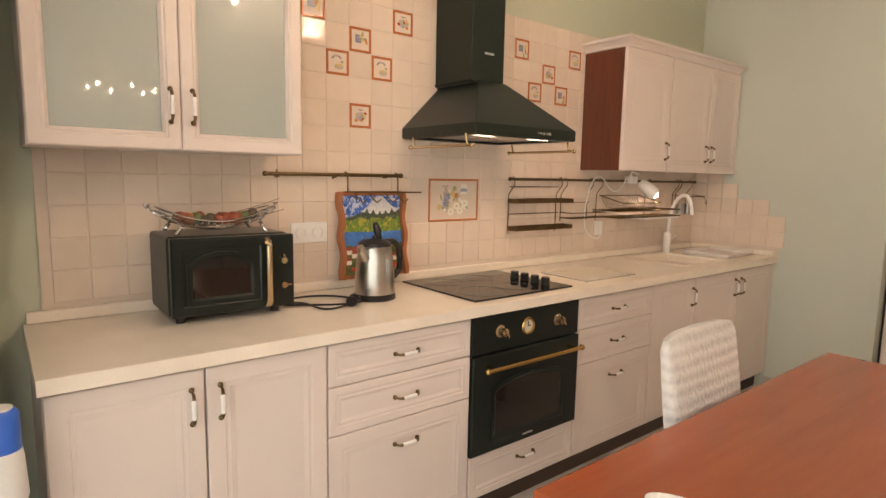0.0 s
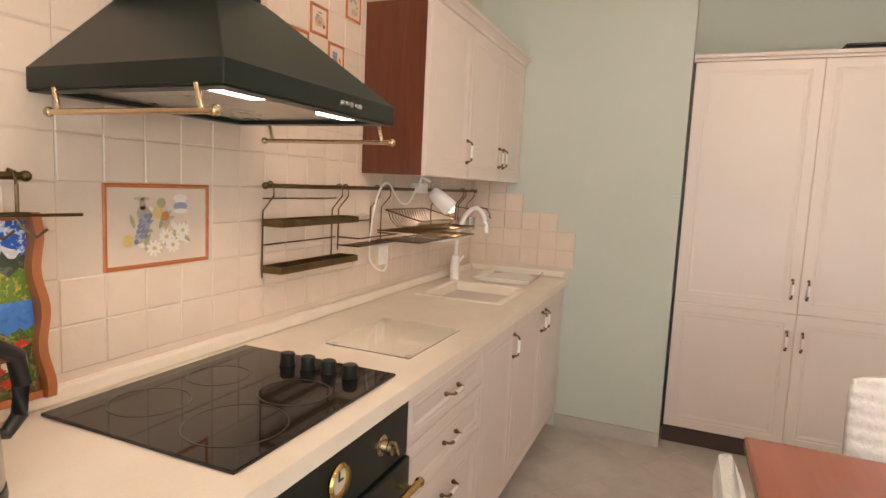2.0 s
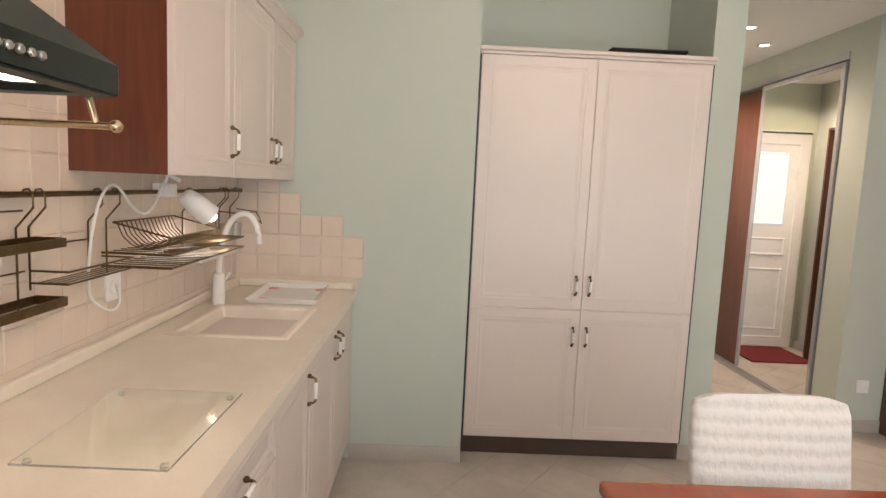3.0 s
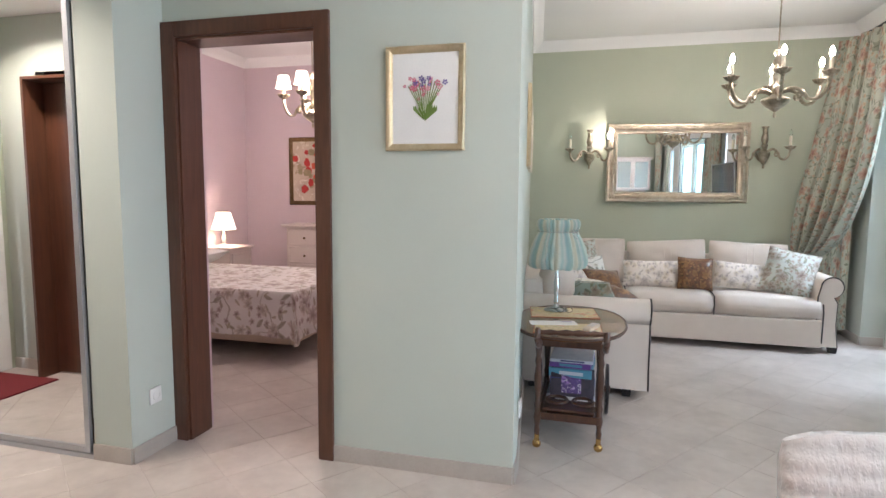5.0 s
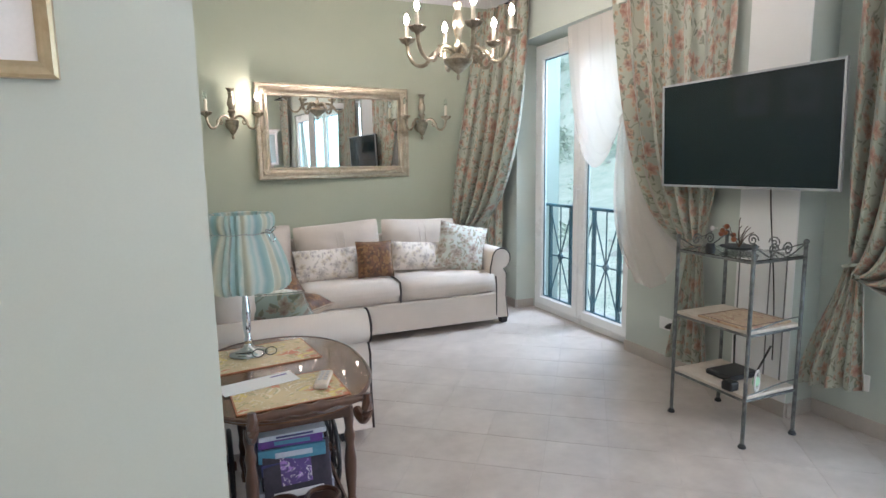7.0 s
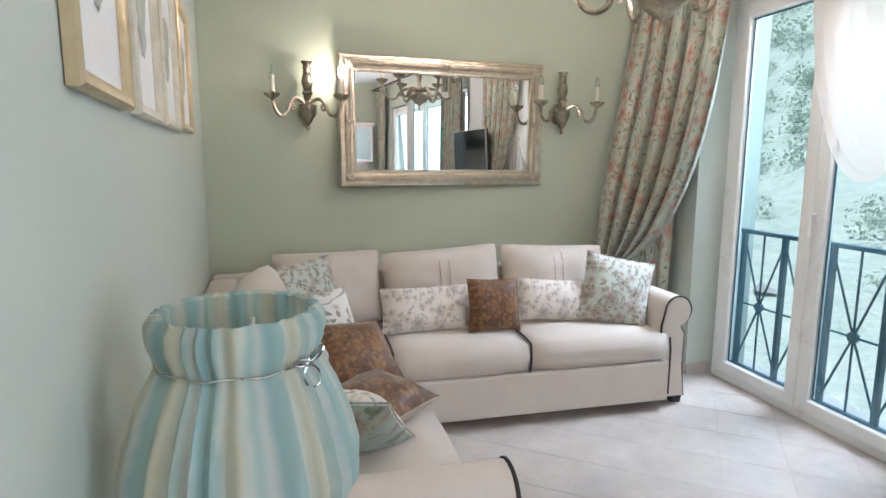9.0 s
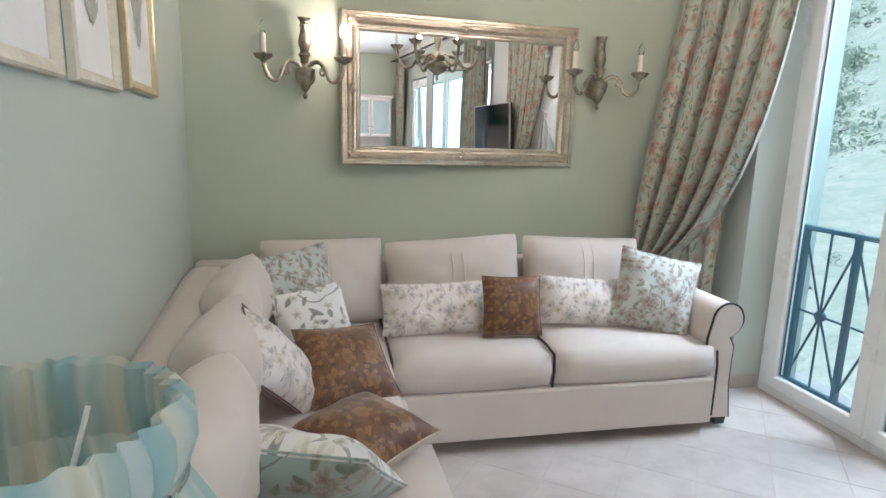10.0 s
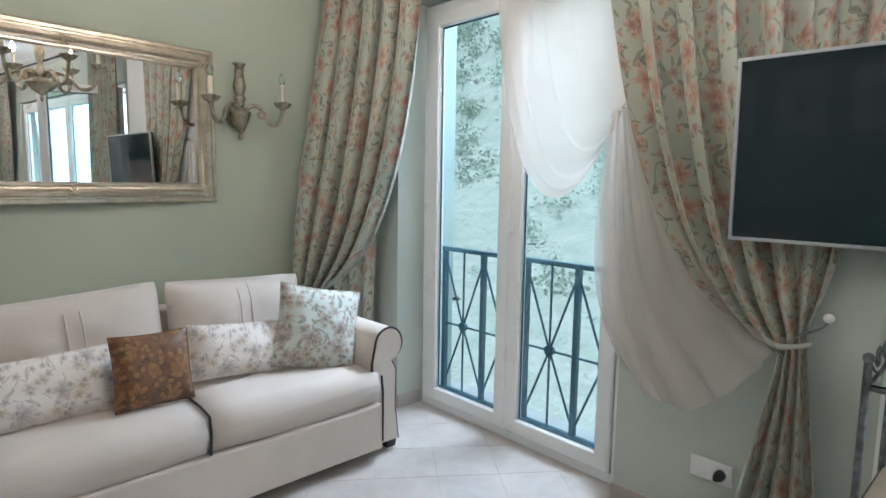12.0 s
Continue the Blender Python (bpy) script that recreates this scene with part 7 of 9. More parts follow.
def drape(left, right, out, folds, amp, nu=90, nv=44, width=1.6, height=2.2, seed=0, squeeze=0.35, low=0.0, crease=0.75, fade=0.0):
    """Cloth between two edge curves, folded along the out direction; folds deepen then crush towards the end."""
    out = Vector(out)
    rng = random.Random(seed)
    ph = [rng.uniform(0, 6.28) for _ in range(4)]
    rows = []
    for j in range(nv + 1):
        v = j / nv
        l, r = curve_at(left, v), curve_at(right, v)
        a = amp * (0.55 + 0.6 * v) * (1 - (1 - squeeze) * v ** 4)
        row = []
        for i in range(nu + 1):
            u = i / nu
            th = math.pi * folds * u + 0.5 * ph[0] + 0.25 * math.sin(3 * v + ph[1]) + 0.35 * math.sin(5 * u + ph[2])
            w = crease * (2 * abs(math.sin(th)) - 1) - (1 - crease) * math.cos(2 * th) + 0.25 * math.sin(2 * math.pi * folds * 2.1 * u + ph[2] + v)
            sag = 0.03 * math.sin(math.pi * u) * math.sin(math.pi * v) + low * math.sin(math.pi * u) * v ** 3
            row.append(l.lerp(r, u + 0.012 * math.sin(2 * math.pi * folds * 2 * u + ph[3])) + out * a * (1 - fade * u) * w + Vector((0, 0, -sag)))
        rows.append(row)
    return sheet(rows, uv=lambda i, j: (j / nu * width, (1 - i / nv) * height))


def tied_curtain(label, left, right, tie, tail_end, out, folds, width, seed, knob, amp=0.036, hang=None, fade=0.0):
    """A curtain drawn aside: the drop from the rod to the tie, the tie itself and the tail under it."""
    t = Vector(tie)
    c = thing("floral_curtain", (t.x, t.y, 0.2), label, "curtain", "floral curtains")
    part("drop", drape(left, right, out, folds, amp, width=width, height=2.1, seed=seed, squeeze=0.75, low=0.07, fade=fade), CURTAIN, c, smooth=True)
    e = Vector(tail_end)
    s = Vector((0, 1, 0))
    hang = hang or ((t - s * 0.05, t - s * 0.07 + Vector((0, 0, -0.1)), e - s * 0.16 + Vector((0, 0, 0.2)), e - s * 0.17), (t + s * 0.05, t + s * 0.07 + Vector((0, 0, -0.1)), e + s * 0.13 + Vector((0, 0, 0.2)), e + s * 0.15))
    part("tail", drape(hang[0], hang[1], out, 4, 0.022, 60, 24, width * 0.6, 0.8, seed + 1, 1.2), CURTAIN, c, smooth=True)
    ring = [t + Vector((0.038 * math.cos(a), 0.046 * math.sin(a), 0.012 * math.sin(a))) for a in [2 * math.pi * k / 20 for k in range(20)]]
    part("tieback", tube(bmesh.new(), ring, 0.009, 8, closed=True), CURTAIN, c, "tieback band", smooth=True)
    k = Vector(knob)
    b = lathe(bmesh.new(), ((0.005, 0), (0.005, 0.03), (0.010, 0.034), (0.016, 0.040), (0.017, 0.046), (0.012, 0.052), (0.004, 0.055)), facing(k, "e"), 16)
    kn = thing("tieback_knob", k, "small cream and chrome curtain tieback knob on the wall", "knob", "tieback knobs")
    part("knob", b, PORCELAIN, kn, smooth=True)
    part("cord", tube(bmesh.new(), bend(k + Vector((0.036, 0, 0)), k + Vector((0.05, 0, -0.06)), t + Vector((0.02, 0, 0.06)), t, 8), 0.004, 6), SHELFIRON, kn)
    return c


RZ = 2.79
tied_curtain("sage floral brocade curtain tied back in the corner", ((0.62, -7.72, RZ), (0.72, -7.70, 2.0), (0.99, -7.65, 1.16), (0.90, -7.65, 0.82)), ((0.47, -7.02, RZ), (0.48, -7.04, 2.0), (0.49, -7.18, 1.02), (0.74, -7.60, 0.75)), (0.80, -7.66, 0.80), (0.58, -7.55, 0.12), (0.85, 0.45, 0), 5, 1.7, 31, (0.42, -7.62, 0.95), 0.062, (((0.80, -7.70, 0.86), (0.74, -7.70, 0.7), (0.68, -7.69, 0.4), (0.66, -7.69, 0.10)), ((0.52, -7.36, 1.22), (0.50, -7.42, 0.8), (0.50, -7.44, 0.4), (0.50, -7.45, 0.10))))
tied_curtain("sage floral brocade curtain tied back beside the television", ((0.40, -6.03, RZ), (0.40, -5.90, 1.95), (0.41, -5.72, 0.98), (0.41, -5.20, 0.87)), ((0.352, -4.98, RZ), (0.352, -5.01, 2.1), (0.355, -5.00, 1.25), (0.38, -5.14, 0.93)), (0.42, -5.165, 0.88), (0.42, -5.16, 0.14), (1, -0.15, 0), 6, 2.2, 33, (0.33, -5.08, 0.98), 0.055, (((0.42, -5.20, 0.90), (0.43, -5.21, 0.7), (0.43, -5.28, 0.4), (0.43, -5.32, 0.13)), ((0.40, -5.13, 0.92), (0.41, -5.10, 0.7), (0.42, -5.06, 0.4), (0.42, -5.02, 0.15))), 0.68)
tied_curtain("sage floral brocade curtain gathered by the open french window", ((0.33, -4.34, RZ), (0.33, -4.34, 2.0), (0.33, -4.34, 1.4), (0.33, -4.30, 0.93)), ((0.34, -3.76, RZ), (0.36, -3.78, 1.6), (0.40, -3.72, 0.45), (0.34, -4.26, 0.85)), (0.33, -4.29, 0.88), (0.33, -4.36, 0.22), (1, 0.1, 0), 5, 2.0, 35, (0.13, -4.30, 0.99), 0.055, (((0.33, -4.33, 0.88), (0.33, -4.38, 0.65), (0.33, -4.50, 0.45), (0.32, -4.53, 0.22)), ((0.34, -4.25, 0.88), (0.34, -4.22, 0.65), (0.34, -4.21, 0.5), (0.34, -4.19, 0.29))))
tied_curtain("sage floral brocade curtain at the kitchen end of the window", ((0.24, -0.66, RZ), (0.24, -0.64, 2.0), (0.22, -0.5, 1.5), (0.22, -0.38, 1.16)), ((0.24, -0.14, RZ), (0.22, -0.14, 2.0), (0.22, -0.22, 1.5), (0.22, -0.26, 1.16)), (0.225, -0.32, 1.14), (0.20, -0.34, 0.56), (1, 0, 0), 5, 1.4, 37, (0.13, -0.26, 1.25))
for y0, y1, x in ((-7.74, -4.92, 0.47), (-4.26, -0.10, 0.33)):
    r = thing("curtain_rod", (x, (y0 + y1) / 2, RZ), "dark iron curtain rod below the cornice", "curtain rod", "curtain rods")
    part("rod", rod(bmesh.new(), (x, y0, RZ + 0.03), (x, y1, RZ + 0.03), 0.011, n=12), IRON, r, smooth=True)
    for y in (y0 + 0.12, y1 - 0.05):
        wx = 0.42 if y < -5.9 else 0.33 if y < -4.6 else 0.13
        part("bracket", rod(bmesh.new(), (wx, y, RZ + 0.03), (x, y, RZ + 0.03), 0.008), IRON, r)
    for k in range(int((y1 - y0) / 0.12)):
        y = y0 + 0.05 + k * 0.12
        part("ring", tube(bmesh.new(), [(x + 0.018 * math.cos(a), y, RZ + 0.026 + 0.018 * math.sin(a)) for a in [math.pi * q / 5 for q in range(10)]], 0.002, 5, closed=True), IRON, r)

# sheer curtain in a swag
_sh = thing("sheer_curtain", (0.34, -6.0, 0.6), "cream sheer voile curtain swagged across the french window", "curtain")
part("swag", drape(((0.36, -6.60, RZ), (0.35, -6.62, 1.6), (0.36, -6.25, 0.85), (0.40, -5.86, 1.72)), ((0.37, -5.86, RZ), (0.37, -5.84, 2.4), (0.38, -5.84, 2.0), (0.40, -5.80, 1.78)), (1, 0, 0), 5, 0.003, 80, 44, 1.2, 1.5, 41, 0.6, 0.0, 0.0), SHEER, _sh, smooth=True)
part("fall", drape(((0.39, -5.91, 1.70), (0.38, -5.98, 1.25), (0.37, -6.06, 0.92), (0.37, -5.80, 0.62)), ((0.40, -5.80, 1.74), (0.40, -5.62, 1.25), (0.40, -5.48, 0.95), (0.425, -5.20, 0.87)), (1, 0, 0), 4, 0.017, 80, 40, 0.9, 1.1, 42, 1.0, 0.20, 0.3), SHEER, _sh, smooth=True)

# television on its bracket
_tm = Matrix.Translation((0.468, -4.848, 1.522)) @ Matrix.Rotation(radians(3.5), 4, "Z") @ Matrix.Rotation(radians(2.5), 4, "Y") @ facing((0, 0, 0), "e")
_tv = thing("television", _tm, "flat television with a thin silver frame on a wall bracket", "television")
part("housing", bx(bmesh.new(), -0.515, 0.515, -0.29, 0.30, -0.035, -0.004, m=_tm), BLACKPLASTIC, _tv, bevel=0.01)
part("bezel", rect_frame(bmesh.new(), _tm, -0.525, 0.525, -0.298, 0.305, [(0, -0.012), (0, 0.006), (0.010, 0.006), (0.012, 0.0), (0.012, -0.012)]), SILVERPL, _tv, "silver bezel")
part("screen", bx(bmesh.new(), -0.514, 0.514, -0.287, 0.294, -0.004, 0.001, m=_tm), TVBLACK, _tv, "dark glossy screen")
part("logo_bar", bx(bmesh.new(), -0.03, 0.03, -0.3, -0.292, 0.004, 0.008, m=_tm), SILVERPL, _tv)
part("wall_bracket", bx(rod(rod(bmesh.new(), (0.33, -4.86, 1.56), (0.44, -4.86, 1.56), 0.02), (0.33, -4.86, 1.48), (0.44, -4.86, 1.48), 0.02), 0.33, 0.345, -5.0, -4.72, 1.42, 1.62), BLACKPLASTIC, _tv)
_b = tube(bmesh.new(), bend((0.345, -4.74, 1.25), (0.36, -4.72, 1.0), (0.36, -4.66, 0.8), (0.35, -4.66, 0.30), 14), 0.004, 6)
tagged(part("television_cable", _b, BLACKPLASTIC, smooth=True), "black cables hanging down the wall from the television", "cable")
_pl = thing("power_plug", (0.35, -5.40, 0.30), "black power plug in the wall socket", "plug")
part("plug", lathe(bmesh.new(), ((0.020, 0.0), (0.021, 0.02), (0.014, 0.045), (0.006, 0.06)), facing((0.343, -5.39, 0.30), "e"), 14), BLACKPLASTIC, _pl, smooth=True)
# thin strip in whiter paint: the brighter lit wall face put into colour
tagged(part("wall_pilaster", box(0.328, 0.336, -4.93, -4.582, 0.081, TOP - 0.11), CEIL), "smooth strip behind the television, painted paler as a brighter lit wall face", "wall", kind="structure")

# iron etagere
_et = thing("iron_etagere", (0.66, -4.60, 0), "worn silver-grey iron three-tier etagere with scroll crests", "shelf unit")
EX0, EX1, EY0, EY1 = 0.47, 0.82, -4.89, -4.435
for x in (EX0, EX1):
    for y in (EY0, EY1):
        pst = part("post", rod(bmesh.new(), (x, y, 0.012), (x, y, 0.97), 0.0095, n=8), SHELFIRON, _et, smooth=True)
        part("foot", lathe(bmesh.new(), ((0.018, 0), (0.020, 0.006), (0.010, 0.022)), Matrix.Translation((x, y, 0)), 10), IRON, pst, smooth=True)
        part("finial", ball(bmesh.new(), (x, y, 0.982), 0.014), SHELFIRON, pst, smooth=True)
for z in (0.235, 0.555, 0.905):
    b = bmesh.new()
    for p, q in (((EX0, EY0), (EX1, EY0)), ((EX1, EY0), (EX1, EY1)), ((EX1, EY1), (EX0, EY1)), ((EX0, EY1), (EX0, EY0))):
        rod(b, (*p, z), (*q, z), 0.007, n=8)
    rim = part("tier_frame", b, SHELFIRON, _et, smooth=True)
    if z < 0.8:
        part("shelf_board", box(EX0 + 0.004, EX1 - 0.004, EY0 + 0.004, EY1 - 0.004, z + 0.004, z + 0.022), SHELFBOARD, rim, "cream marbled shelf board", bevel=0.003)
    else:
        part("shelf_glass", box(EX0 + 0.004, EX1 - 0.004, EY0 + 0.004, EY1 - 0.004, z + 0.004, z + 0.010), CLEAR, rim, "clear glass shelf")
for (ax, ay), (bx_, by) in (((EX0, EY0), (EX1, EY0)), ((EX1, EY1), (EX0, EY1)), ((EX0, EY0), (EX0, EY1)), ((EX1, EY0), (EX1, EY1))):
    b = bmesh.new()
    pa, pb = Vector((ax, ay, 0.912)), Vector((bx_, by, 0.912))
    if (ax, bx_) == (EX1, EX1):
        continue
    for s in (0, 1):
        o = pa if s == 0 else pb
        d = (pb - pa) if s == 0 else (pa - pb)
        tube(b, bend(o + Vector((0, 0, 0.06)), o + d * 0.15 + Vector((0, 0, 0.05)), o + d * 0.25 + Vector((0, 0, 0.0)), o + d * 0.48 + Vector((0, 0, 0.0)), 8), 0.004, 6)
        cl = o + d * 0.36 + Vector((0, 0, 0.045))
        dd = d.normalized()
        tube(b, [cl + dd * 0.034 * (1 - k / 20) * math.cos(k * 0.6) + Vector((0, 0, 0.034 * (1 - k / 20) * math.sin(k * 0.6))) for k in range(18)], 0.004, 6)
    part("scroll_crest", b, SHELFIRON, _et, smooth=True)
for z0, z1 in ((0.24, 0.55), (0.56, 0.90)):
    for k in range(4):
        y = EY0 + (EY1 - EY0) * (k + 1) / 5
        part("back_bar", rod(bmesh.new(), (EX0, y, z0), (EX0, y, z1), 0.0035, n=6), SHELFIRON, _et)
    part("side_rail", tube(bmesh.new(), bend((EX0, EY1, z0 + 0.05), (EX0 + 0.13, EY1 + 0.004, z0 + 0.06), (EX1 - 0.13, EY1 + 0.004, z0 + 0.03), (EX1, EY1, z0 + 0.02), 8), 0.0035, 6), SHELFIRON, _et)
_pm = thing("place_mat", (0.66, -4.60, 0.578), "brown floral cork place mat on the etagere", "place mat")
part("mat", box(0.50, 0.82, -4.74, -4.46, 0.578, 0.590), painted("cork_mat_print", (0.52, 0.36, 0.22), ((0.35, 0.16, 0.10), (0.58, 0.46, 0.30)), 22), _pm, bevel=0.002)
part("border", rect_frame(bmesh.new(), Matrix.Translation((0, 0, 0.590)), 0.51, 0.81, -4.73, -4.47, [(0, 0.0002), (0, 0.0012), (0.006, 0.0012), (0.006, 0.0002)]), DARKWOOD, _pm, "dark printed border")
_rt = thing("internet_router", (0.62, -4.66, 0.258), "black router with two aerials on the lower shelf", "router")
part("body", box(0.52, 0.74, -4.75, -4.59, 0.258, 0.288), BLACKPLASTIC, _rt, bevel=0.012)
for s in (-1, 1):
    part("aerial", rod(bmesh.new(), (0.54, -4.67 + s * 0.07, 0.285), (0.50, -4.67 + s * 0.11, 0.43), 0.005), BLACKPLASTIC, _rt)
_wi = thing("white_remote_stand", (0.72, -4.46, 0.258), "small white and green plastic gadget standing on the shelf", "gadget")
part("loop", tube(bmesh.new(), [(0.72 + 0.028 * math.cos(a), -4.455 + 0.01 * math.cos(a), 0.315 + 0.052 * math.sin(a)) for a in [2 * math.pi * k / 18 for k in range(18)]], 0.005, 6, closed=True), WHITEPLASTIC, _wi, smooth=True)
part("disc", lathe(bmesh.new(), ((0.024, 0), (0.024, 0.006)), facing((0.72, -4.458, 0.31), "s"), 18), surface("mint_plastic", (0.35, 0.55, 0.35), None, 0.4, bump=0), _wi, "mint green disc")
_cb = thing("small_black_box", (0.80, -4.52, 0.258), "small black device box on the lower shelf", "device")
part("body", box(0.78, 0.84, -4.56, -4.50, 0.258, 0.305), BLACKPLASTIC, _cb, bevel=0.01)
_fl = thing("dried_flower_bowl", (0.60, -4.70, 0.916), "dark bowl with dried stems and small roses on the glass shelf", "dried flowers")
part("bowl", lathe(bmesh.new(), ((0.03, 0), (0.07, 0.008), (0.095, 0.022), (0.092, 0.023), (0.05, 0.012)), Matrix.Translation((0.60, -4.70, 0.916)), 20), IRON, _fl, smooth=True)
_r = random.Random(9)
_b = bmesh.new()
for k in range(9):
    a, l = _r.uniform(-1.2, 1.2), _r.uniform(0.08, 0.16)
    tube(_b, bend((0.60, -4.70, 0.93), (0.60, -4.70 + 0.3 * l * a, 0.93 + l * 0.5), (0.62, -4.70 + 0.6 * l * a, 0.93 + l * 0.8), (0.60 + _r.uniform(-0.03, 0.03), -4.70 + l * a, 0.93 + l), 6), 0.0022, 5)
part("stems", _b, DARKWOOD, _fl, "dry brown stems")
for k in range(6):
    part("rose", ball(bmesh.new(), (0.60 + _r.uniform(-0.04, 0.05), -4.70 + _r.uniform(-0.09, 0.09), 0.985 + _r.uniform(-0.02, 0.06)), 0.014, 8), FRUIT[1], _fl, "small dried rose", smooth=True)
_wm = thing("small_black_speaker", (0.76, -4.74, 0.915), "small black round gadget on the glass shelf", "gadget")
part("body", lathe(bmesh.new(), ((0.022, 0), (0.024, 0.01), (0.022, 0.042), (0.016, 0.05)), Matrix.Translation((0.80, -4.70, 0.916)), 16), BLACKPLASTIC, _wm, smooth=True)

# tea trolley, lamp and clutter
_tt = thing("tea_trolley", (2.90, -4.62, 0), "walnut tea trolley with turned legs and an oval drop-leaf top", "trolley")
TX, TY, TZ = 2.912, -4.72, 0.625
_ov = [(TX + 0.312 * math.copysign(abs(math.cos(a)) ** 0.85, math.cos(a)), TY + 0.435 * math.copysign(abs(math.sin(a)) ** 0.85, math.sin(a))) for a in [2 * math.pi * k / 44 for k in range(44)]]
part("tabletop", outline(bmesh.new(), _ov, TZ - 0.020, TZ), wood("walnut_top", (0.15, 0.075, 0.035), (0.10, 0.045, 0.022), 0.22, axis=1, coat=0.5), _tt, bevel=0.006)
part("top_rim", tube(bmesh.new(), [(x, y, TZ - 0.004) for x, y in _ov], 0.007, 6, closed=True), DARKWOOD, _tt, smooth=True)
TURN = ((0.013, 0), (0.016, 0.03), (0.012, 0.05), (0.020, 0.10), (0.014, 0.14), (0.018, 0.17), (0.013, 0.20), (0.019, 0.28), (0.021, 0.34), (0.014, 0.40), (0.019, 0.43), (0.013, 0.46), (0.018, 0.50), (0.016, 0.54))
for x, y, big in ((3.055, -4.36, 0), (2.735, -4.39, 0), (3.055, -4.98, 1), (2.735, -4.98, 1)):
    leg = part("leg", lathe(bmesh.new(), [(r, z * 0.94) for r, z in TURN], Matrix.Translation((x, y, 0.075)), 14), DARKWOOD, _tt, "turned walnut leg", smooth=True)
    if big:
        wh = part("wheel_rim", tube(bmesh.new(), [(x + (0.05 if x > 2.9 else -0.05), y + 0.145 * math.cos(a), 0.15 + 0.145 * math.sin(a)) for a in [2 * math.pi * k / 28 for k in range(28)]], 0.010, 8, closed=True), BLACKPLASTIC, _tt, "black spoked wheel", smooth=True)
        wx = x + (0.05 if x > 2.9 else -0.05)
        for k in range(10):
            a = 2 * math.pi * k / 10
            part("spoke", rod(bmesh.new(), (wx, y, 0.15), (wx, y + 0.138 * math.cos(a), 0.15 + 0.138 * math.sin(a)), 0.005, n=6), BLACKPLASTIC, wh)
        part("hub", rod(bmesh.new(), (wx - 0.02, y, 0.15), (wx + 0.02, y, 0.15), 0.02, n=14), DARKWOOD, wh, smooth=True)
    else:
        part("caster", ball(lathe(bmesh.new(), ((0.012, 0.03), (0.014, 0.075)), Matrix.Translation((x, y, 0)), 10), (x, y, 0.024), 0.024), BRASS, leg, "brass caster", smooth=True)
part("shelf", box(2.735, 3.055, -5.0, -4.37, 0.150, 0.168), DARKWOOD, _tt, "lower walnut shelf", bevel=0.005)
part("shelf_rail", bx(bx(bx(bmesh.new(), 2.735, 3.055, -4.372, -4.362, 0.168, 0.195), 2.73, 2.738, -5.0, -4.373, 0.168, 0.195), 3.052, 3.06, -5.0, -4.373, 0.168, 0.195), DARKWOOD, _tt)
for y in (-4.39, -4.99):
    part("frame_rail", box(2.735, 3.055, y, y + 0.02, 0.555, 0.604), DARKWOOD, _tt)
_b = bmesh.new()
_m2, _ln = basis((3.06, -4.225, 0.665), (2.70, -4.225, 0.675))
lathe(_b, [(r, z * _ln) for r, z in ((0.010, 0), (0.014, 0.05), (0.010, 0.10), (0.016, 0.2), (0.010, 0.3), (0.018, 0.42), (0.012, 0.5), (0.018, 0.58), (0.010, 0.7), (0.016, 0.8), (0.010, 0.9), (0.014, 0.95), (0.010, 1.0))], _m2, 14)
part("handle_bar", _b, DARKWOOD, _tt, "turned walnut push bar", smooth=True)
for x in (3.05, 2.715):
    part("handle_bracket", tube(bmesh.new(), bend((x, -4.35, 0.585), (x, -4.25, 0.56), (x, -4.20, 0.60), (x, -4.215, 0.69), 10), [0.014 + 0.004 * math.sin(k) for k in range(11)], 8), DARKWOOD, _tt, smooth=True)

_rk = thing("wine_holder_tray", (2.89, -4.48, 0.17), "dark wooden bottle holder ring on the trolley shelf", "bottle holder")
part("board", box(2.76, 3.03, -4.55, -4.39, 0.196, 0.21), DARKWOOD, _rk, bevel=0.004)
for x in (2.765, 3.01):
    part("leg", box(x, x + 0.015, -4.54, -4.40, 0.1685, 0.196), DARKWOOD, _rk)
for x in (2.82, 2.96):
    part("ring", tube(bmesh.new(), [(x + 0.055 * math.cos(a), -4.47 + 0.055 * math.sin(a), 0.235) for a in [2 * math.pi * k / 24 for k in range(24)]], 0.009, 8, closed=True), DARKWOOD, _rk, smooth=True)
_r = random.Random(12)
BOOKC = [surface("box_print_" + n, c, d, 0.4, big=25, fine=80, bump=0.02) for n, c, d in (("navy", (0.02, 0.03, 0.10), (0.05, 0.05, 0.16)), ("purple", (0.16, 0.05, 0.28), (0.08, 0.05, 0.2)), ("teal", (0.06, 0.20, 0.30), (0.1, 0.3, 0.4)), ("white", (0.6, 0.62, 0.66), (0.45, 0.48, 0.55)), ("black", (0.02, 0.02, 0.03), (0.05, 0.04, 0.06)))]
_z = 0.1685
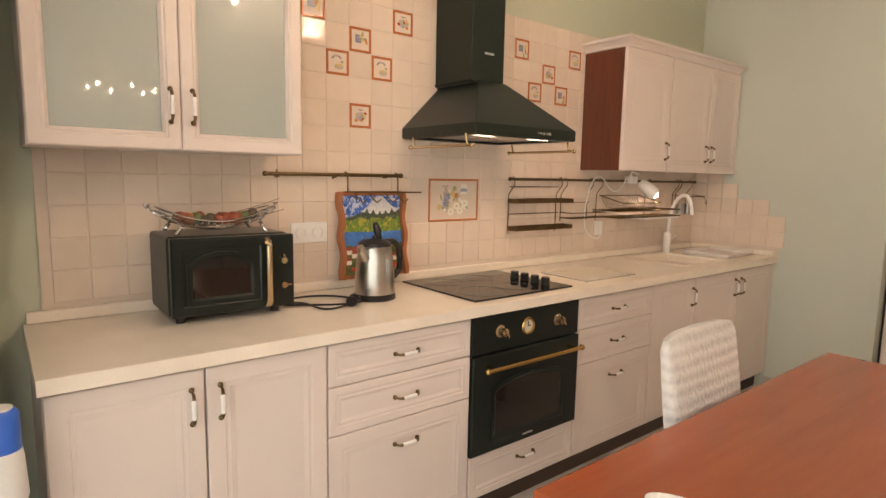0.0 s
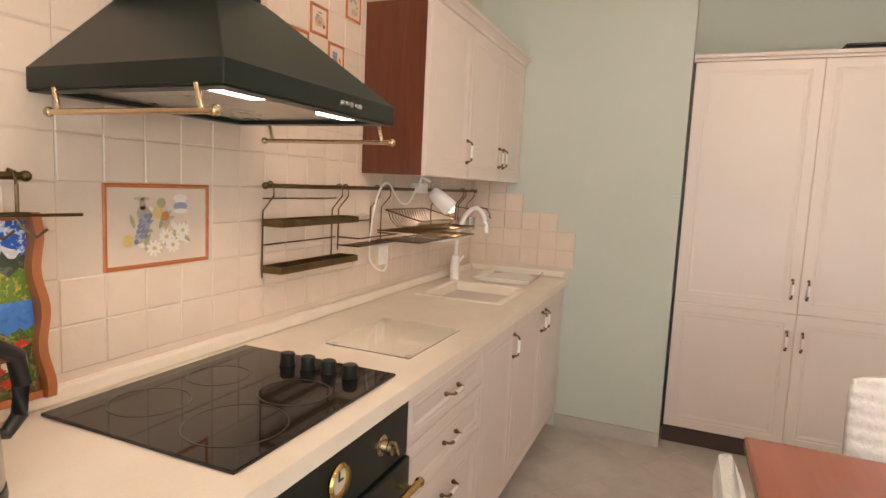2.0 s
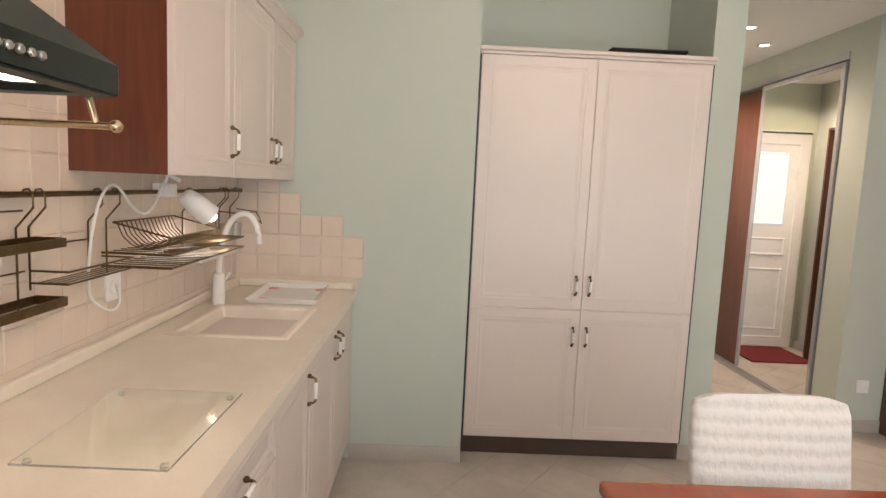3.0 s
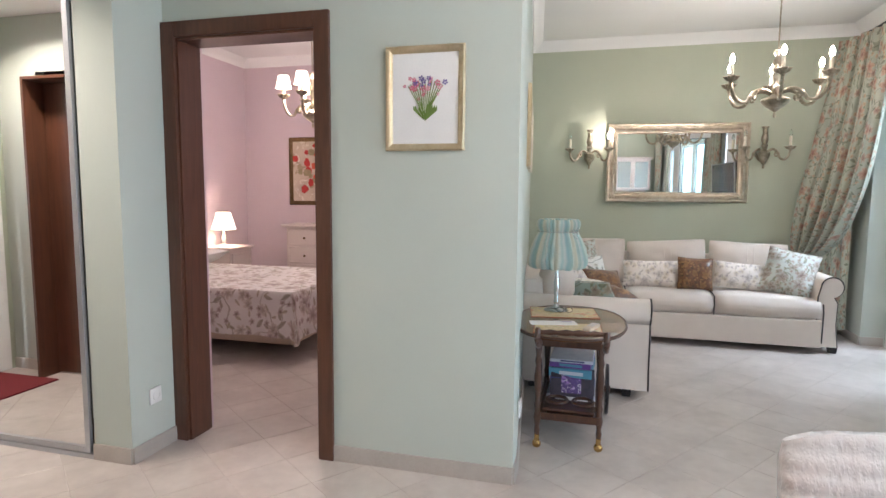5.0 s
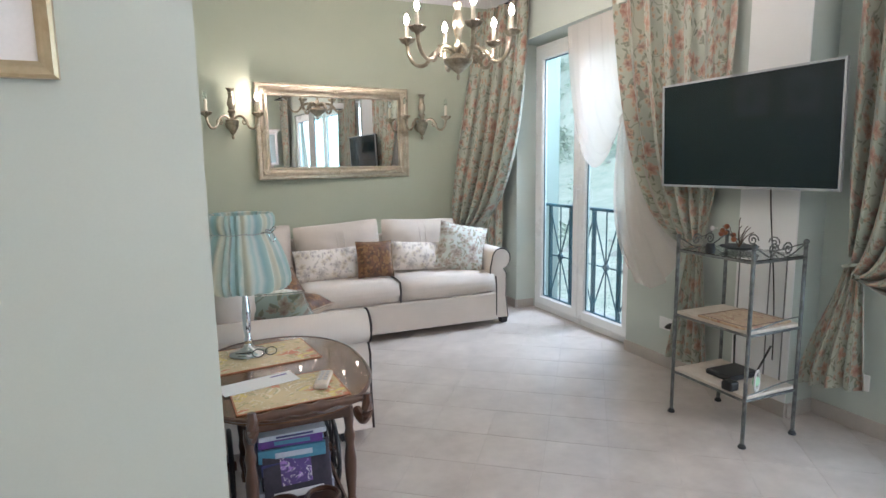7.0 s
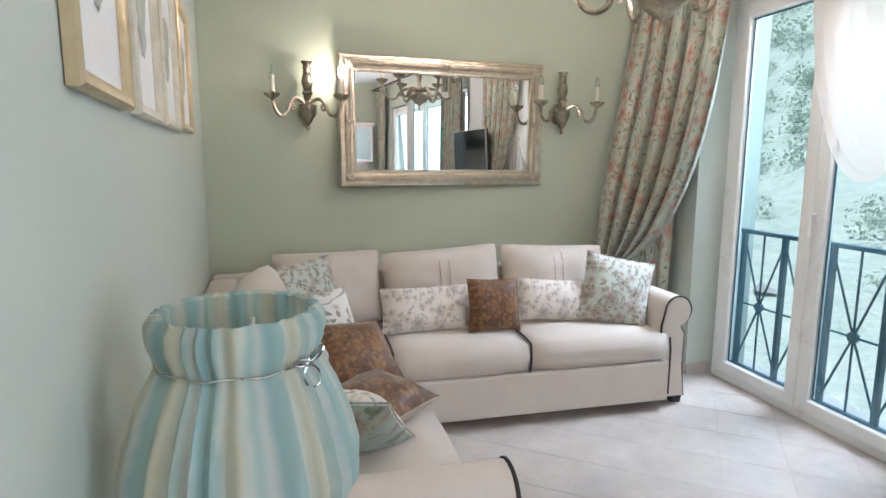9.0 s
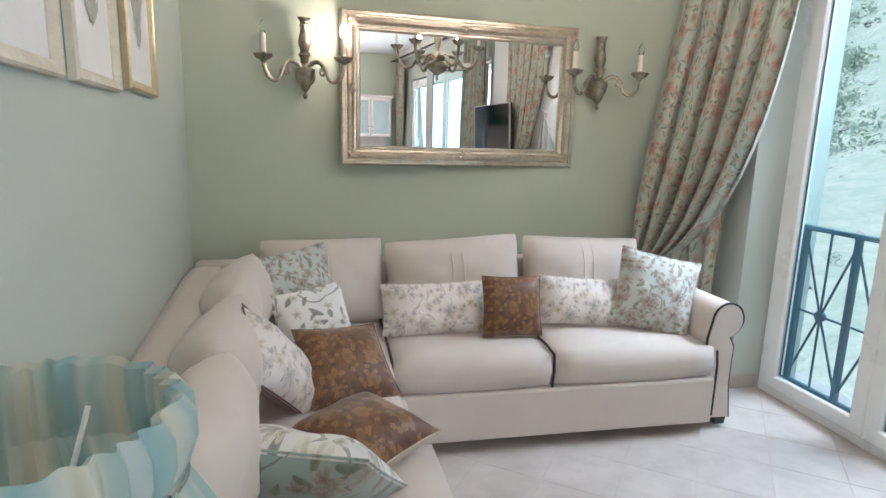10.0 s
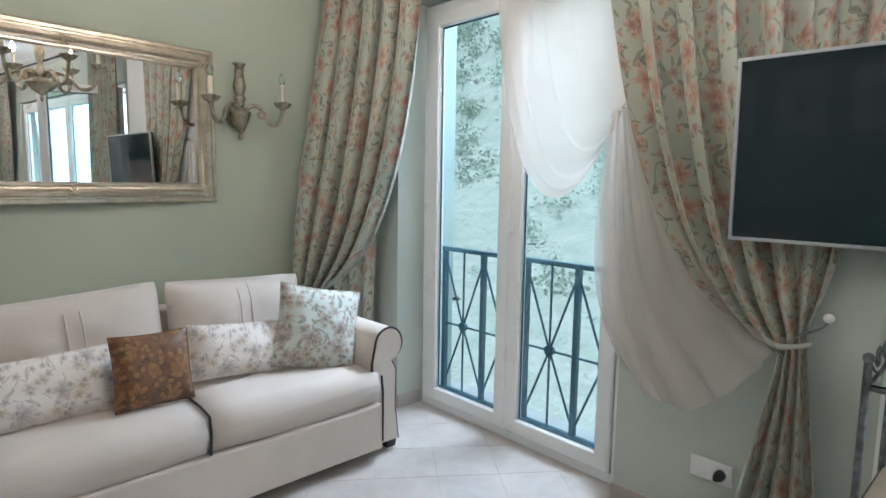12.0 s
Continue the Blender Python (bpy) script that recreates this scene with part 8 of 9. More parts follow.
for k, (w, d, h, c) in enumerate(((0.27, 0.34, 0.055, 3), (0.25, 0.32, 0.05, 4), (0.25, 0.30, 0.045, 0), (0.24, 0.30, 0.05, 2), (0.23, 0.28, 0.035, 1), (0.24, 0.30, 0.02, 3))):
    m = Matrix.Translation((2.89, -4.76, _z)) @ Matrix.Rotation(radians(_r.uniform(-5, 5)), 4, "Z")
    g = thing("game_box", m, ("pale printed", "black printed", "navy blue printed", "teal printed", "purple printed", "white printed")[k] + " game box stacked on the trolley shelf", "box", "stacked game boxes")
    part("box", bx(bmesh.new(), -w / 2, w / 2, -d / 2, d / 2, 0.0005, h - 0.0005, m=m), BOOKC[c], g, bevel=0.002)
    part("title_bar", bx(bmesh.new(), -w * 0.3, w * 0.25, d / 2, d / 2 + 0.001, h * 0.3, h * 0.7, m=m), BOOKC[(0, 3, 3, 3, 2, 0)[k]], g, "printed title bar")
    _z += h
m = Matrix.Translation((2.885, -4.600, 0.285)) @ Matrix.Rotation(radians(180), 4, "Z") @ Matrix.Rotation(radians(74), 4, "X")
g = thing("upright_game_box", m, "black game box with a purple picture leaning on the stack", "box")
part("box", bx(bmesh.new(), -0.12, 0.12, -0.11, 0.09, -0.022, 0.0, m=m), BOOKC[4], g, bevel=0.002)
part("cover_picture", bx(bmesh.new(), -0.06, 0.05, -0.05, 0.06, 0.0, 0.0008, m=m), painted("box_picture", (0.10, 0.06, 0.20), ((0.35, 0.2, 0.5), (0.6, 0.55, 0.6)), 30), g, "purple and white printed picture")
part("title_bar", bx(bmesh.new(), -0.09, 0.09, -0.095, -0.07, 0.0, 0.0008, m=m), PAPER, g, "white title bar")

PATCH = painted("patchwork_mat_print", (0.56, 0.44, 0.24), ((0.50, 0.14, 0.07), (0.62, 0.50, 0.14), (0.34, 0.32, 0.16), (0.66, 0.58, 0.44)), 7)
for x, y, w, d, a in ((2.96, -4.92, 0.40, 0.29, 8), (2.915, -4.50, 0.36, 0.26, 4)):
    m = Matrix.Translation((x, y, TZ)) @ Matrix.Rotation(radians(a), 4, "Z")
    p = thing("table_mat", m, "yellow and red patchwork print table mat on the trolley", "place mat", "trolley mats")
    part("mat", bx(bmesh.new(), -w / 2, w / 2, -d / 2, d / 2, 0.0005, 0.004, m=m), PATCH, p)
    part("edging", rect_frame(bmesh.new(), m, -w / 2, w / 2, -d / 2, d / 2, [(0, 0.0005), (-0.002, 0.003), (0, 0.005), (0.004, 0.0045)]), BOARDWOOD, p)
m = Matrix.Translation((3.0, -4.60, TZ + 0.005)) @ Matrix.Rotation(radians(14), 4, "Z")
tagged(part("paper_leaflet", bx(bmesh.new(), -0.13, 0.13, -0.05, 0.05, 0.0, 0.003, m=m), PAPER), "white folded leaflet lying on the trolley", "leaflet")
part("printed_bar", bx(bmesh.new(), -0.11, -0.05, -0.03, -0.02, 0.003, 0.0036, m=m), PETAL[0], bpy.data.objects["paper_leaflet"])
m = Matrix.Translation((2.79, -4.52, TZ + 0.005)) @ Matrix.Rotation(radians(-20), 4, "Z")
p = thing("remote_control", m, "ivory remote control lying on the trolley mat", "remote control")
part("body", bx(bmesh.new(), -0.024, 0.024, -0.07, 0.07, 0.0, 0.02, m=m), SHELFBOARD, p, bevel=0.006)
for k in range(4):
    for j in range(2):
        part("key", bx(bmesh.new(), -0.016 + j * 0.018, -0.004 + j * 0.018, -0.055 + k * 0.024, -0.042 + k * 0.024, 0.020, 0.0225, m=m), SILVERPL, p)

LX, LY = 3.008, -4.955
_tl = thing("table_lamp", (LX, LY, TZ + 0.004), "chrome table lamp with a gathered turquoise and cream striped shade", "table lamp")
T = Matrix.Translation((LX, LY, TZ + 0.006))
part("base", lathe(bmesh.new(), ((0.072, 0), (0.076, 0.004), (0.070, 0.012), (0.040, 0.018), (0.020, 0.030), (0.014, 0.045)), T, 28), CHROME, _tl, smooth=True)
part("stem", lathe(bmesh.new(), ((0.014, 0.045), (0.018, 0.06), (0.012, 0.075), (0.016, 0.11), (0.018, 0.17), (0.013, 0.22), (0.010, 0.25), (0.008, 0.40)), T, 18), CHROME, _tl, smooth=True)
for k in range(3):
    a = 2 * math.pi * k / 3 + 0.4
    part("shade_strut", rod(bmesh.new(), T @ Vector((0, 0, 0.395)), T @ Vector((0.102 * math.cos(a), 0.102 * math.sin(a), 0.525)), 0.003, n=6), WHITEPLASTIC, _tl)
NU = 240
rows, SZ0 = [], 0.272
prof = ((0.146, 0.0, 0.004), (0.158, 0.004, 0.007), (0.166, 0.022, 0.009), (0.167, 0.05, 0.009), (0.156, 0.10, 0.008), (0.136, 0.155, 0.006), (0.115, 0.198, 0.004), (0.110, 0.208, 0.003), (0.115, 0.218, 0.004), (0.122, 0.240, 0.005), (0.121, 0.262, 0.006), (0.112, 0.276, 0.005), (0.104, 0.272, 0.004), (0.103, 0.25, 0.003), (0.108, 0.20, 0.003))
for r, z, g in prof:
    rows.append([T @ Vector(((r * 1.06 + g * math.sin(26 * 2 * math.pi * k / NU + 3 * math.sin(5 * 2 * math.pi * k / NU))) * math.cos(2 * math.pi * k / NU), (r * 1.06 + g * math.sin(26 * 2 * math.pi * k / NU + 3 * math.sin(5 * 2 * math.pi * k / NU))) * math.sin(2 * math.pi * k / NU), SZ0 + z * 1.08 - (0.002 * math.sin(13 * 2 * math.pi * k / NU) if z < 0.02 else 0))) for k in range(NU)])
_shade = part("shade", sheet(rows, uv=lambda i, j: (j / NU, prof[i][1] * 3), close=True), SHADECLOTH, _tl, "gathered turquoise and cream striped cloth shade", smooth=True)
_b = bmesh.new()
tube(_b, [T @ Vector((0.123 * math.cos(a), 0.123 * math.sin(a), SZ0 + 0.2246 + 0.002 * math.sin(9 * a))) for a in [2 * math.pi * k / 60 for k in range(60)]], 0.0024, 6, closed=True)
_a0 = radians(142)
kx, ky = 0.127 * math.cos(_a0), 0.127 * math.sin(_a0)
tx, ty = -math.sin(_a0), math.cos(_a0)
for du, dz in ((0.030, 0.022), (-0.030, 0.014), (0.012, -0.038)):
    tube(_b, [T @ Vector((kx * 1.05 + tx * (du * (1 - math.cos(a)) / 2 + 0.014 * math.sin(a) * (1 if dz > 0 else 1.3)), ky * 1.05 + ty * (du * (1 - math.cos(a)) / 2 + 0.014 * math.sin(a)), SZ0 + 0.2246 + dz * (1 - math.cos(a)) / 2)) for a in [2 * math.pi * k / 18 for k in range(18)]], 0.0022, 6, closed=True)
part("wire_bow", _b, CHROME, _shade, "twisted silver wire tied in a bow", smooth=True)
_gs = thing("spectacles", (LX - 0.05, LY + 0.06, TZ + 0.02), "dark spectacles lying on the lamp foot", "glasses")
part("frame", tube(tube(tube(bmesh.new(), [(LX - 0.03 + 0.022 * math.cos(a), LY + 0.085, TZ + 0.030 + 0.016 * math.sin(a)) for a in [2 * math.pi * k / 16 for k in range(16)]], 0.002, 6, closed=True), [(LX - 0.08 + 0.022 * math.cos(a), LY + 0.075, TZ + 0.030 + 0.016 * math.sin(a)) for a in [2 * math.pi * k / 16 for k in range(16)]], 0.002, 6, closed=True), [(LX - 0.01, LY + 0.085, TZ + 0.035), (LX + 0.05, LY + 0.05, TZ + 0.028)], 0.002, 6), BLACKPLASTIC, _gs, smooth=True)


# ---- bedroom seen through the doorway ----
_bd = thing("double_bed", (6.0, -6.03, 0), "double bed with a rose-patterned quilted bedspread", "bed")
part("mattress_base", box(5.10, 6.98, -6.68, -5.40, 0.12, 0.50), OATCLOTH, _bd, bevel=0.02)
rows = []
for i in range(41):
    row = []
    for j in range(57):
        s, q = -0.38 + 2.67 * i / 40, -0.36 + 2.10 * j / 56
        x, y, z = 5.05 + max(0.0, s), -6.73 + min(max(q, 0.0), 1.38), 0.565 + 0.006 * math.sin(9 * s) * math.sin(9 * q)
        if s < 0:
            z += s
            x -= 0.03 * (1 + 0.6 * math.sin(14 * q)) * (-s / 0.38)
        o = -q if q < 0 else max(0.0, q - 1.38)
        if o:
            z -= o
            y += (0.04 * (1 + 0.6 * math.sin(13 * s)) * o / 0.36) * (1 if q > 0 else -1)
        row.append(Vector((min(x, 6.98), y, max(z, 0.16 + 0.02 * math.sin(11 * s + 5 * q)))))
    rows.append(row)
part("bedspread", sheet(rows, uv=lambda i, j: (2.67 * i / 40, 2.10 * j / 56)), BEDSPREAD, _bd, "cream quilted bedspread with roses", smooth=True)
part("headboard", rings(bmesh.new(), facing((7.06, -5.36, 0.1), "w"), 0, 1.40, 0, 1.12, [(0, 0.0), (0, 0.05), (0.01, 0.06), (0.08, 0.06), (0.10, 0.045)]), CABINET, _bd, "cream painted headboard")
for y in (-5.70, -6.33):
    c = thing("bed_pillow", (6.72, y, 0.62), "white rose-print bed pillow", "pillow", "bed pillows")
    part("cover", pillow(0.60, 0.42, 0.16, Matrix.Translation((6.72, y, 0.66)) @ Matrix.Rotation(radians(90), 4, "Z") @ Matrix.Rotation(radians(16), 4, "X"), seed=int(-y * 10)), BEDSPREAD, c, smooth=True)
_ns = thing("nightstand", (6.85, -7.0, 0), "cream painted nightstand by the bed", "nightstand")
part("body", box(6.65, 7.05, -7.20, -6.80, 0.12, 0.70), CABINET, _ns, bevel=0.004)
part("top", box(6.62, 7.06, -7.23, -6.77, 0.701, 0.725), CABINET, _ns, bevel=0.006)
part("drawer", rings(bmesh.new(), facing((6.65, -6.83, 0.46), "w"), 0, 0.34, 0, 0.2, [(0, 0), (0, 0.012), (0.02, 0.014), (0.03, 0.008)]), CABINET, _ns)
for x in (6.68, 7.02):
    for y in (-7.17, -6.83):
        part("leg", box(x - 0.02, x + 0.02, y - 0.02, y + 0.02, 0, 0.119), CABINET, _ns)
_bl = thing("bedside_lamp", (6.85, -6.98, 0.725), "small bedside lamp with a lit cream shade", "table lamp")
part("base", lathe(bmesh.new(), ((0.06, 0), (0.05, 0.015), (0.015, 0.03), (0.03, 0.08), (0.012, 0.14), (0.01, 0.2)), Matrix.Translation((6.85, -6.98, 0.726)), 20), PORCELAIN, _bl, smooth=True)
part("shade", lathe(bmesh.new(), ((0.135, 0.19), (0.075, 0.38), (0.074, 0.38), (0.133, 0.19)), Matrix.Translation((6.85, -6.98, 0.726)), 28, cap=False), SHADEWHITE, _bl, "lit cream shade", smooth=True)
_ch = thing("chest_of_drawers", (5.8, -7.56, 0), "cream painted chest of drawers against the lilac wall", "chest of drawers")
part("body", box(5.31, 6.29, -7.76, -7.38, 0.08, 0.935), CABINET, _ch, bevel=0.004)
part("top", box(5.26, 6.34, -7.77, -7.33, 0.936, 0.965), CABINET, _ch, bevel=0.008)
for k in range(4):
    d = part("drawer", rings(bmesh.new(), facing((6.27, -7.38, 0.10 + k * 0.207), "n"), 0, 0.94, 0, 0.197, [(0, 0), (0, 0.014), (0.012, 0.018), (0.02, 0.012)]), CABINET, _ch)
    for x in (0.22, 0.72):
        part("knob", ball(bmesh.new(), facing((6.27, -7.38, 0.10 + k * 0.207), "n") @ Vector((x, 0.09, 0.025)), 0.014), BRONZE, d, smooth=True)


def poppies(w, h):
    def art(p, m):
        part("painting", bx(bmesh.new(), -w / 2, w / 2, -h / 2, h / 2, 0.008, 0.010, m=m), painted("field_painting", (0.50, 0.42, 0.33), ((0.30, 0.24, 0.15), (0.62, 0.56, 0.48)), 5), p, "painted field")
        rng = random.Random(8)
        for k in range(26):
            x, y, r = rng.gauss(0, 0.22) * w, rng.gauss(0.02, 0.16) * h, rng.uniform(0.05, 0.11) * w
            b = bmesh.new()
            b.faces.new([b.verts.new(m @ Vector((max(-w / 2, min(w / 2, x + r * math.cos(q * 0.785) * rng.uniform(0.7, 1.2))), y + r * math.sin(q * 0.785) * rng.uniform(0.7, 1.2), 0.0105 + 0.0001 * k))) for q in range(8)])
            part("painted_poppy", b, POPPY[k % 3], p)
    return art


POPPY = [surface("poppy_" + n, c, d, 0.6, big=30, fine=80, bump=0.05) for n, c, d in (("scarlet", (0.45, 0.03, 0.02), (0.35, 0.02, 0.02)), ("orange", (0.55, 0.12, 0.05), (0.45, 0.06, 0.03)), ("stem", (0.20, 0.18, 0.09), (0.30, 0.26, 0.15)))]
picture(facing((6.16, -7.78, 1.595), "n"), 0.60, 0.82, BRONZE, poppies(0.50, 0.72), "red flower painting in a bronze frame over the drawers", bar=0.05)
picture(facing((7.07, -6.20, 1.555), "w"), 0.47, 0.47, BRONZE, poppies(0.39, 0.39), "red flower painting over the bed", bar=0.04)


# ---- wall tiles ----
def tile_mesh(name, w, h, t, bev, material):
    """One tile, centred, its face towards local -y, with eased edges."""
    bm = bmesh.new()
    loops = []
    for i, y in ((0.0, 0.0), (0.0, -t + bev), (bev, -t)):
        loops.append([bm.verts.new((x, y, z)) for x, z in ((-w / 2 + i, -h / 2 + i), (w / 2 - i, -h / 2 + i), (w / 2 - i, h / 2 - i), (-w / 2 + i, h / 2 - i))])
    for a, b in zip(loops, loops[1:]):
        for k in range(4):
            bm.faces.new((a[k], a[(k + 1) % 4], b[(k + 1) % 4], b[k]))
    bm.faces.new(loops[-1])
    bmesh.ops.recalc_face_normals(bm, faces=bm.faces)
    me = bpy.data.meshes.new(name)
    bm.to_mesh(me)
    bm.free()
    me.materials.append(material)
    return me


PX, PZ, TT = 0.107, 0.104, 0.008
GAP = 0.0024
tagged(part("tile_bed_north", box(0.405, 4.368, -0.0098, -0.0005, 0.90, 2.208), TILEGROUT, wall_north), "warm beige grout bed")
tagged(part("tile_bed_east", box(4.3602, 4.3695, -0.62, -0.001, 0.90, 1.168), TILEGROUT, wall_east), "warm beige grout bed")
tile_full = tile_mesh("wall_tile", PX - GAP, PZ - GAP, TT, 0.0022, WALLTILE)
DECO = {(0, 4), (4, 4), (2, 3), (1, 2), (3, 2), (2, 0), (11, 4), (15, 4), (13, 3), (12, 2), (14, 2)}
near, rest = [], []
_rt2 = random.Random(21)
for i in range(-9, 29):
    x = 1.345 + PX * i
    if not 0.40 < x - PX / 2 + 0.04 or x + PX / 2 > 4.40:
        continue
    for j in range(-7, 6):
        z = 1.636 + PZ * j
        if z - PZ / 2 < 0.90 or (i, j) in DECO:
            continue
        hidden = (x < 1.10 and z > 1.50) or (3.10 < x and z > 1.50) or (1.97 < x < 2.13 and z > 1.65)
        if hidden:
            continue
        if 5 <= i <= 8 and j in (-4, -3):
            continue
        (near if len(near) < 290 else rest).append((x, z))
bm_rest = bmesh.new()
for k, (x, z) in enumerate(near):
    ob = bpy.data.objects.new("wall_tile", tile_full)
    scene.collection.objects.link(ob)
    ob.parent = wall_north
    ob.location = (x, -0.0045, z)
    ob.rotation_euler = (_rt2.gauss(0, 0.006), 0, _rt2.gauss(0, 0.006))
for x, z in rest:
    rings(bm_rest, facing((x, -0.0045, z), "s"), -(PX - GAP) / 2, (PX - GAP) / 2, -(PZ - GAP) / 2, (PZ - GAP) / 2, [(0, 0), (0, TT - 0.0022), (0.0022, TT)])
if rest:
    part("wall_tiles_far", bm_rest, WALLTILE, wall_north, kind="stuff")
for i in range(6):
    for j in range(-6, -1):
        y, z = -0.062 - PX * i, 1.636 + PZ * j
        if z > 1.13 + 0.104 * max(0, 5 - i) * 0.75 + 0.02:
            continue
        ob = bpy.data.objects.new("wall_tile", tile_full)
        scene.collection.objects.link(ob)
        ob.parent = wall_east
        ob.matrix_basis = Matrix.Translation((4.3655, y, z)) @ Matrix.Rotation(radians(-90), 4, "Z")
TERRA = surface("terracotta_glaze", (0.52, 0.17, 0.06), (0.42, 0.12, 0.04), 0.2, big=30, fine=90, bump=0.1)
GLAZE = {n: surface("tile_glaze_" + n, c, d, 0.2, big=60, fine=150, bump=0.05) for n, c, d in (("grape", (0.17, 0.18, 0.27), (0.26, 0.27, 0.36)), ("leaf", (0.40, 0.40, 0.24), (0.28, 0.30, 0.16)), ("yellow", (0.64, 0.50, 0.24), (0.56, 0.40, 0.16)), ("orange", (0.60, 0.26, 0.09), (0.48, 0.17, 0.06)), ("red", (0.46, 0.09, 0.05), (0.36, 0.05, 0.03)), ("jug", (0.52, 0.44, 0.36), (0.42, 0.34, 0.28)), ("ink", (0.18, 0.16, 0.18), (0.26, 0.23, 0.24)), ("white", (0.80, 0.76, 0.70), (0.74, 0.70, 0.62)), ("blue", (0.26, 0.30, 0.40), (0.34, 0.38, 0.46)))}


def deco_tile(m, w, h, art, bar=0.008):
    d = part("decorative_tile", rect_frame(bmesh.new(), m, -w / 2, w / 2, -h / 2, h / 2, [(0, 0), (0, TT), (0.003, TT + 0.002), (bar, TT + 0.002), (bar + 0.002, TT - 0.001), (bar + 0.002, 0)]), TERRA, wall_north, "painted tile with a terracotta border")
    part("tile_field", bx(bmesh.new(), -w / 2 + bar, w / 2 - bar, -h / 2 + bar, h / 2 - bar, 0, TT - 0.0015, m=m), WALLTILE, d, "cream glazed field")
    art(d, m, w, h)
    return d


def blot(d, m, x, y, rx, ry, lift, mat, name="painted_blot", n=10, wav=0.0, turn=0.0, size=1.25):
    """A flat dab of glaze on a tile, lifted a hair above its field."""
    b = bmesh.new()
    c, e = math.cos(turn), math.sin(turn)
    x, y, rx, ry = (v * size for v in (x, y, rx, ry))
    pts = [(rx * math.cos(2 * math.pi * q / n) * (1 + wav * math.sin(5 * q)), ry * math.sin(2 * math.pi * q / n) * (1 + wav * math.cos(4 * q))) for q in range(n)]
    b.faces.new([b.verts.new(m @ Vector((x + u * c - v * e, y + u * e + v * c, TT + lift))) for u, v in pts])
    part(name, b, GLAZE[mat], d)


def small_art(k):
    def art(d, m, w, h):
        rng = random.Random(k)
        if k % 3 == 0:
            for q in range(9):
                blot(d, m, -0.016 + 0.008 * (q % 3), 0.012 - 0.009 * (q // 3), 0.0052, 0.0052, 0.0002 + 0.00004 * q, "grape", "painted_grape", 8)
            for q in range(5):
                blot(d, m, 0.014 + rng.uniform(-0.012, 0.010), rng.uniform(-0.022, 0.020), 0.010, 0.005, 0.0007 + 0.00004 * q, ("yellow", "leaf", "yellow", "leaf", "orange")[q], "painted_leaf", 8, 0.2, rng.uniform(0, 3))
        elif k % 3 == 1:
            blot(d, m, 0.004, -0.014, 0.017, 0.010, 0.0003, "jug", "painted_bowl", 12)
            blot(d, m, 0.004, -0.008, 0.016, 0.004, 0.0005, "yellow", "painted_fruit", 10)
            for q in range(7):
                a = 0.4 + q * 0.42
                blot(d, m, -0.004 + 0.016 * math.cos(a), 0.010 + 0.011 * math.sin(a), 0.0045, 0.0022, 0.0005 + 0.00003 * q, "ink", "painted_handle", 7, 0.1, a)
            blot(d, m, 0.016, 0.002, 0.006, 0.004, 0.0008, "leaf", "painted_leaf", 8, 0.2)
        else:
            blot(d, m, 0.0, -0.002, 0.023, 0.015, 0.0003, "jug", "painted_basket", 12, 0.1)
            for q in range(7):
                blot(d, m, rng.uniform(-0.020, 0.020), rng.uniform(-0.018, 0.010), 0.0062, 0.0056, 0.0005 + 0.00005 * q, ("red", "orange", "yellow", "red", "leaf", "orange", "blue")[q], "painted_fruit", 9)
            blot(d, m, 0.0, 0.020, 0.012, 0.002, 0.0010, "ink", "painted_handle", 8)
    return art


for k, (i, j) in enumerate(sorted(DECO)):
    deco_tile(facing((1.345 + PX * i, -0.0045, 1.636 + PZ * j), "s"), PX - 0.004, PZ - 0.004, small_art(k))


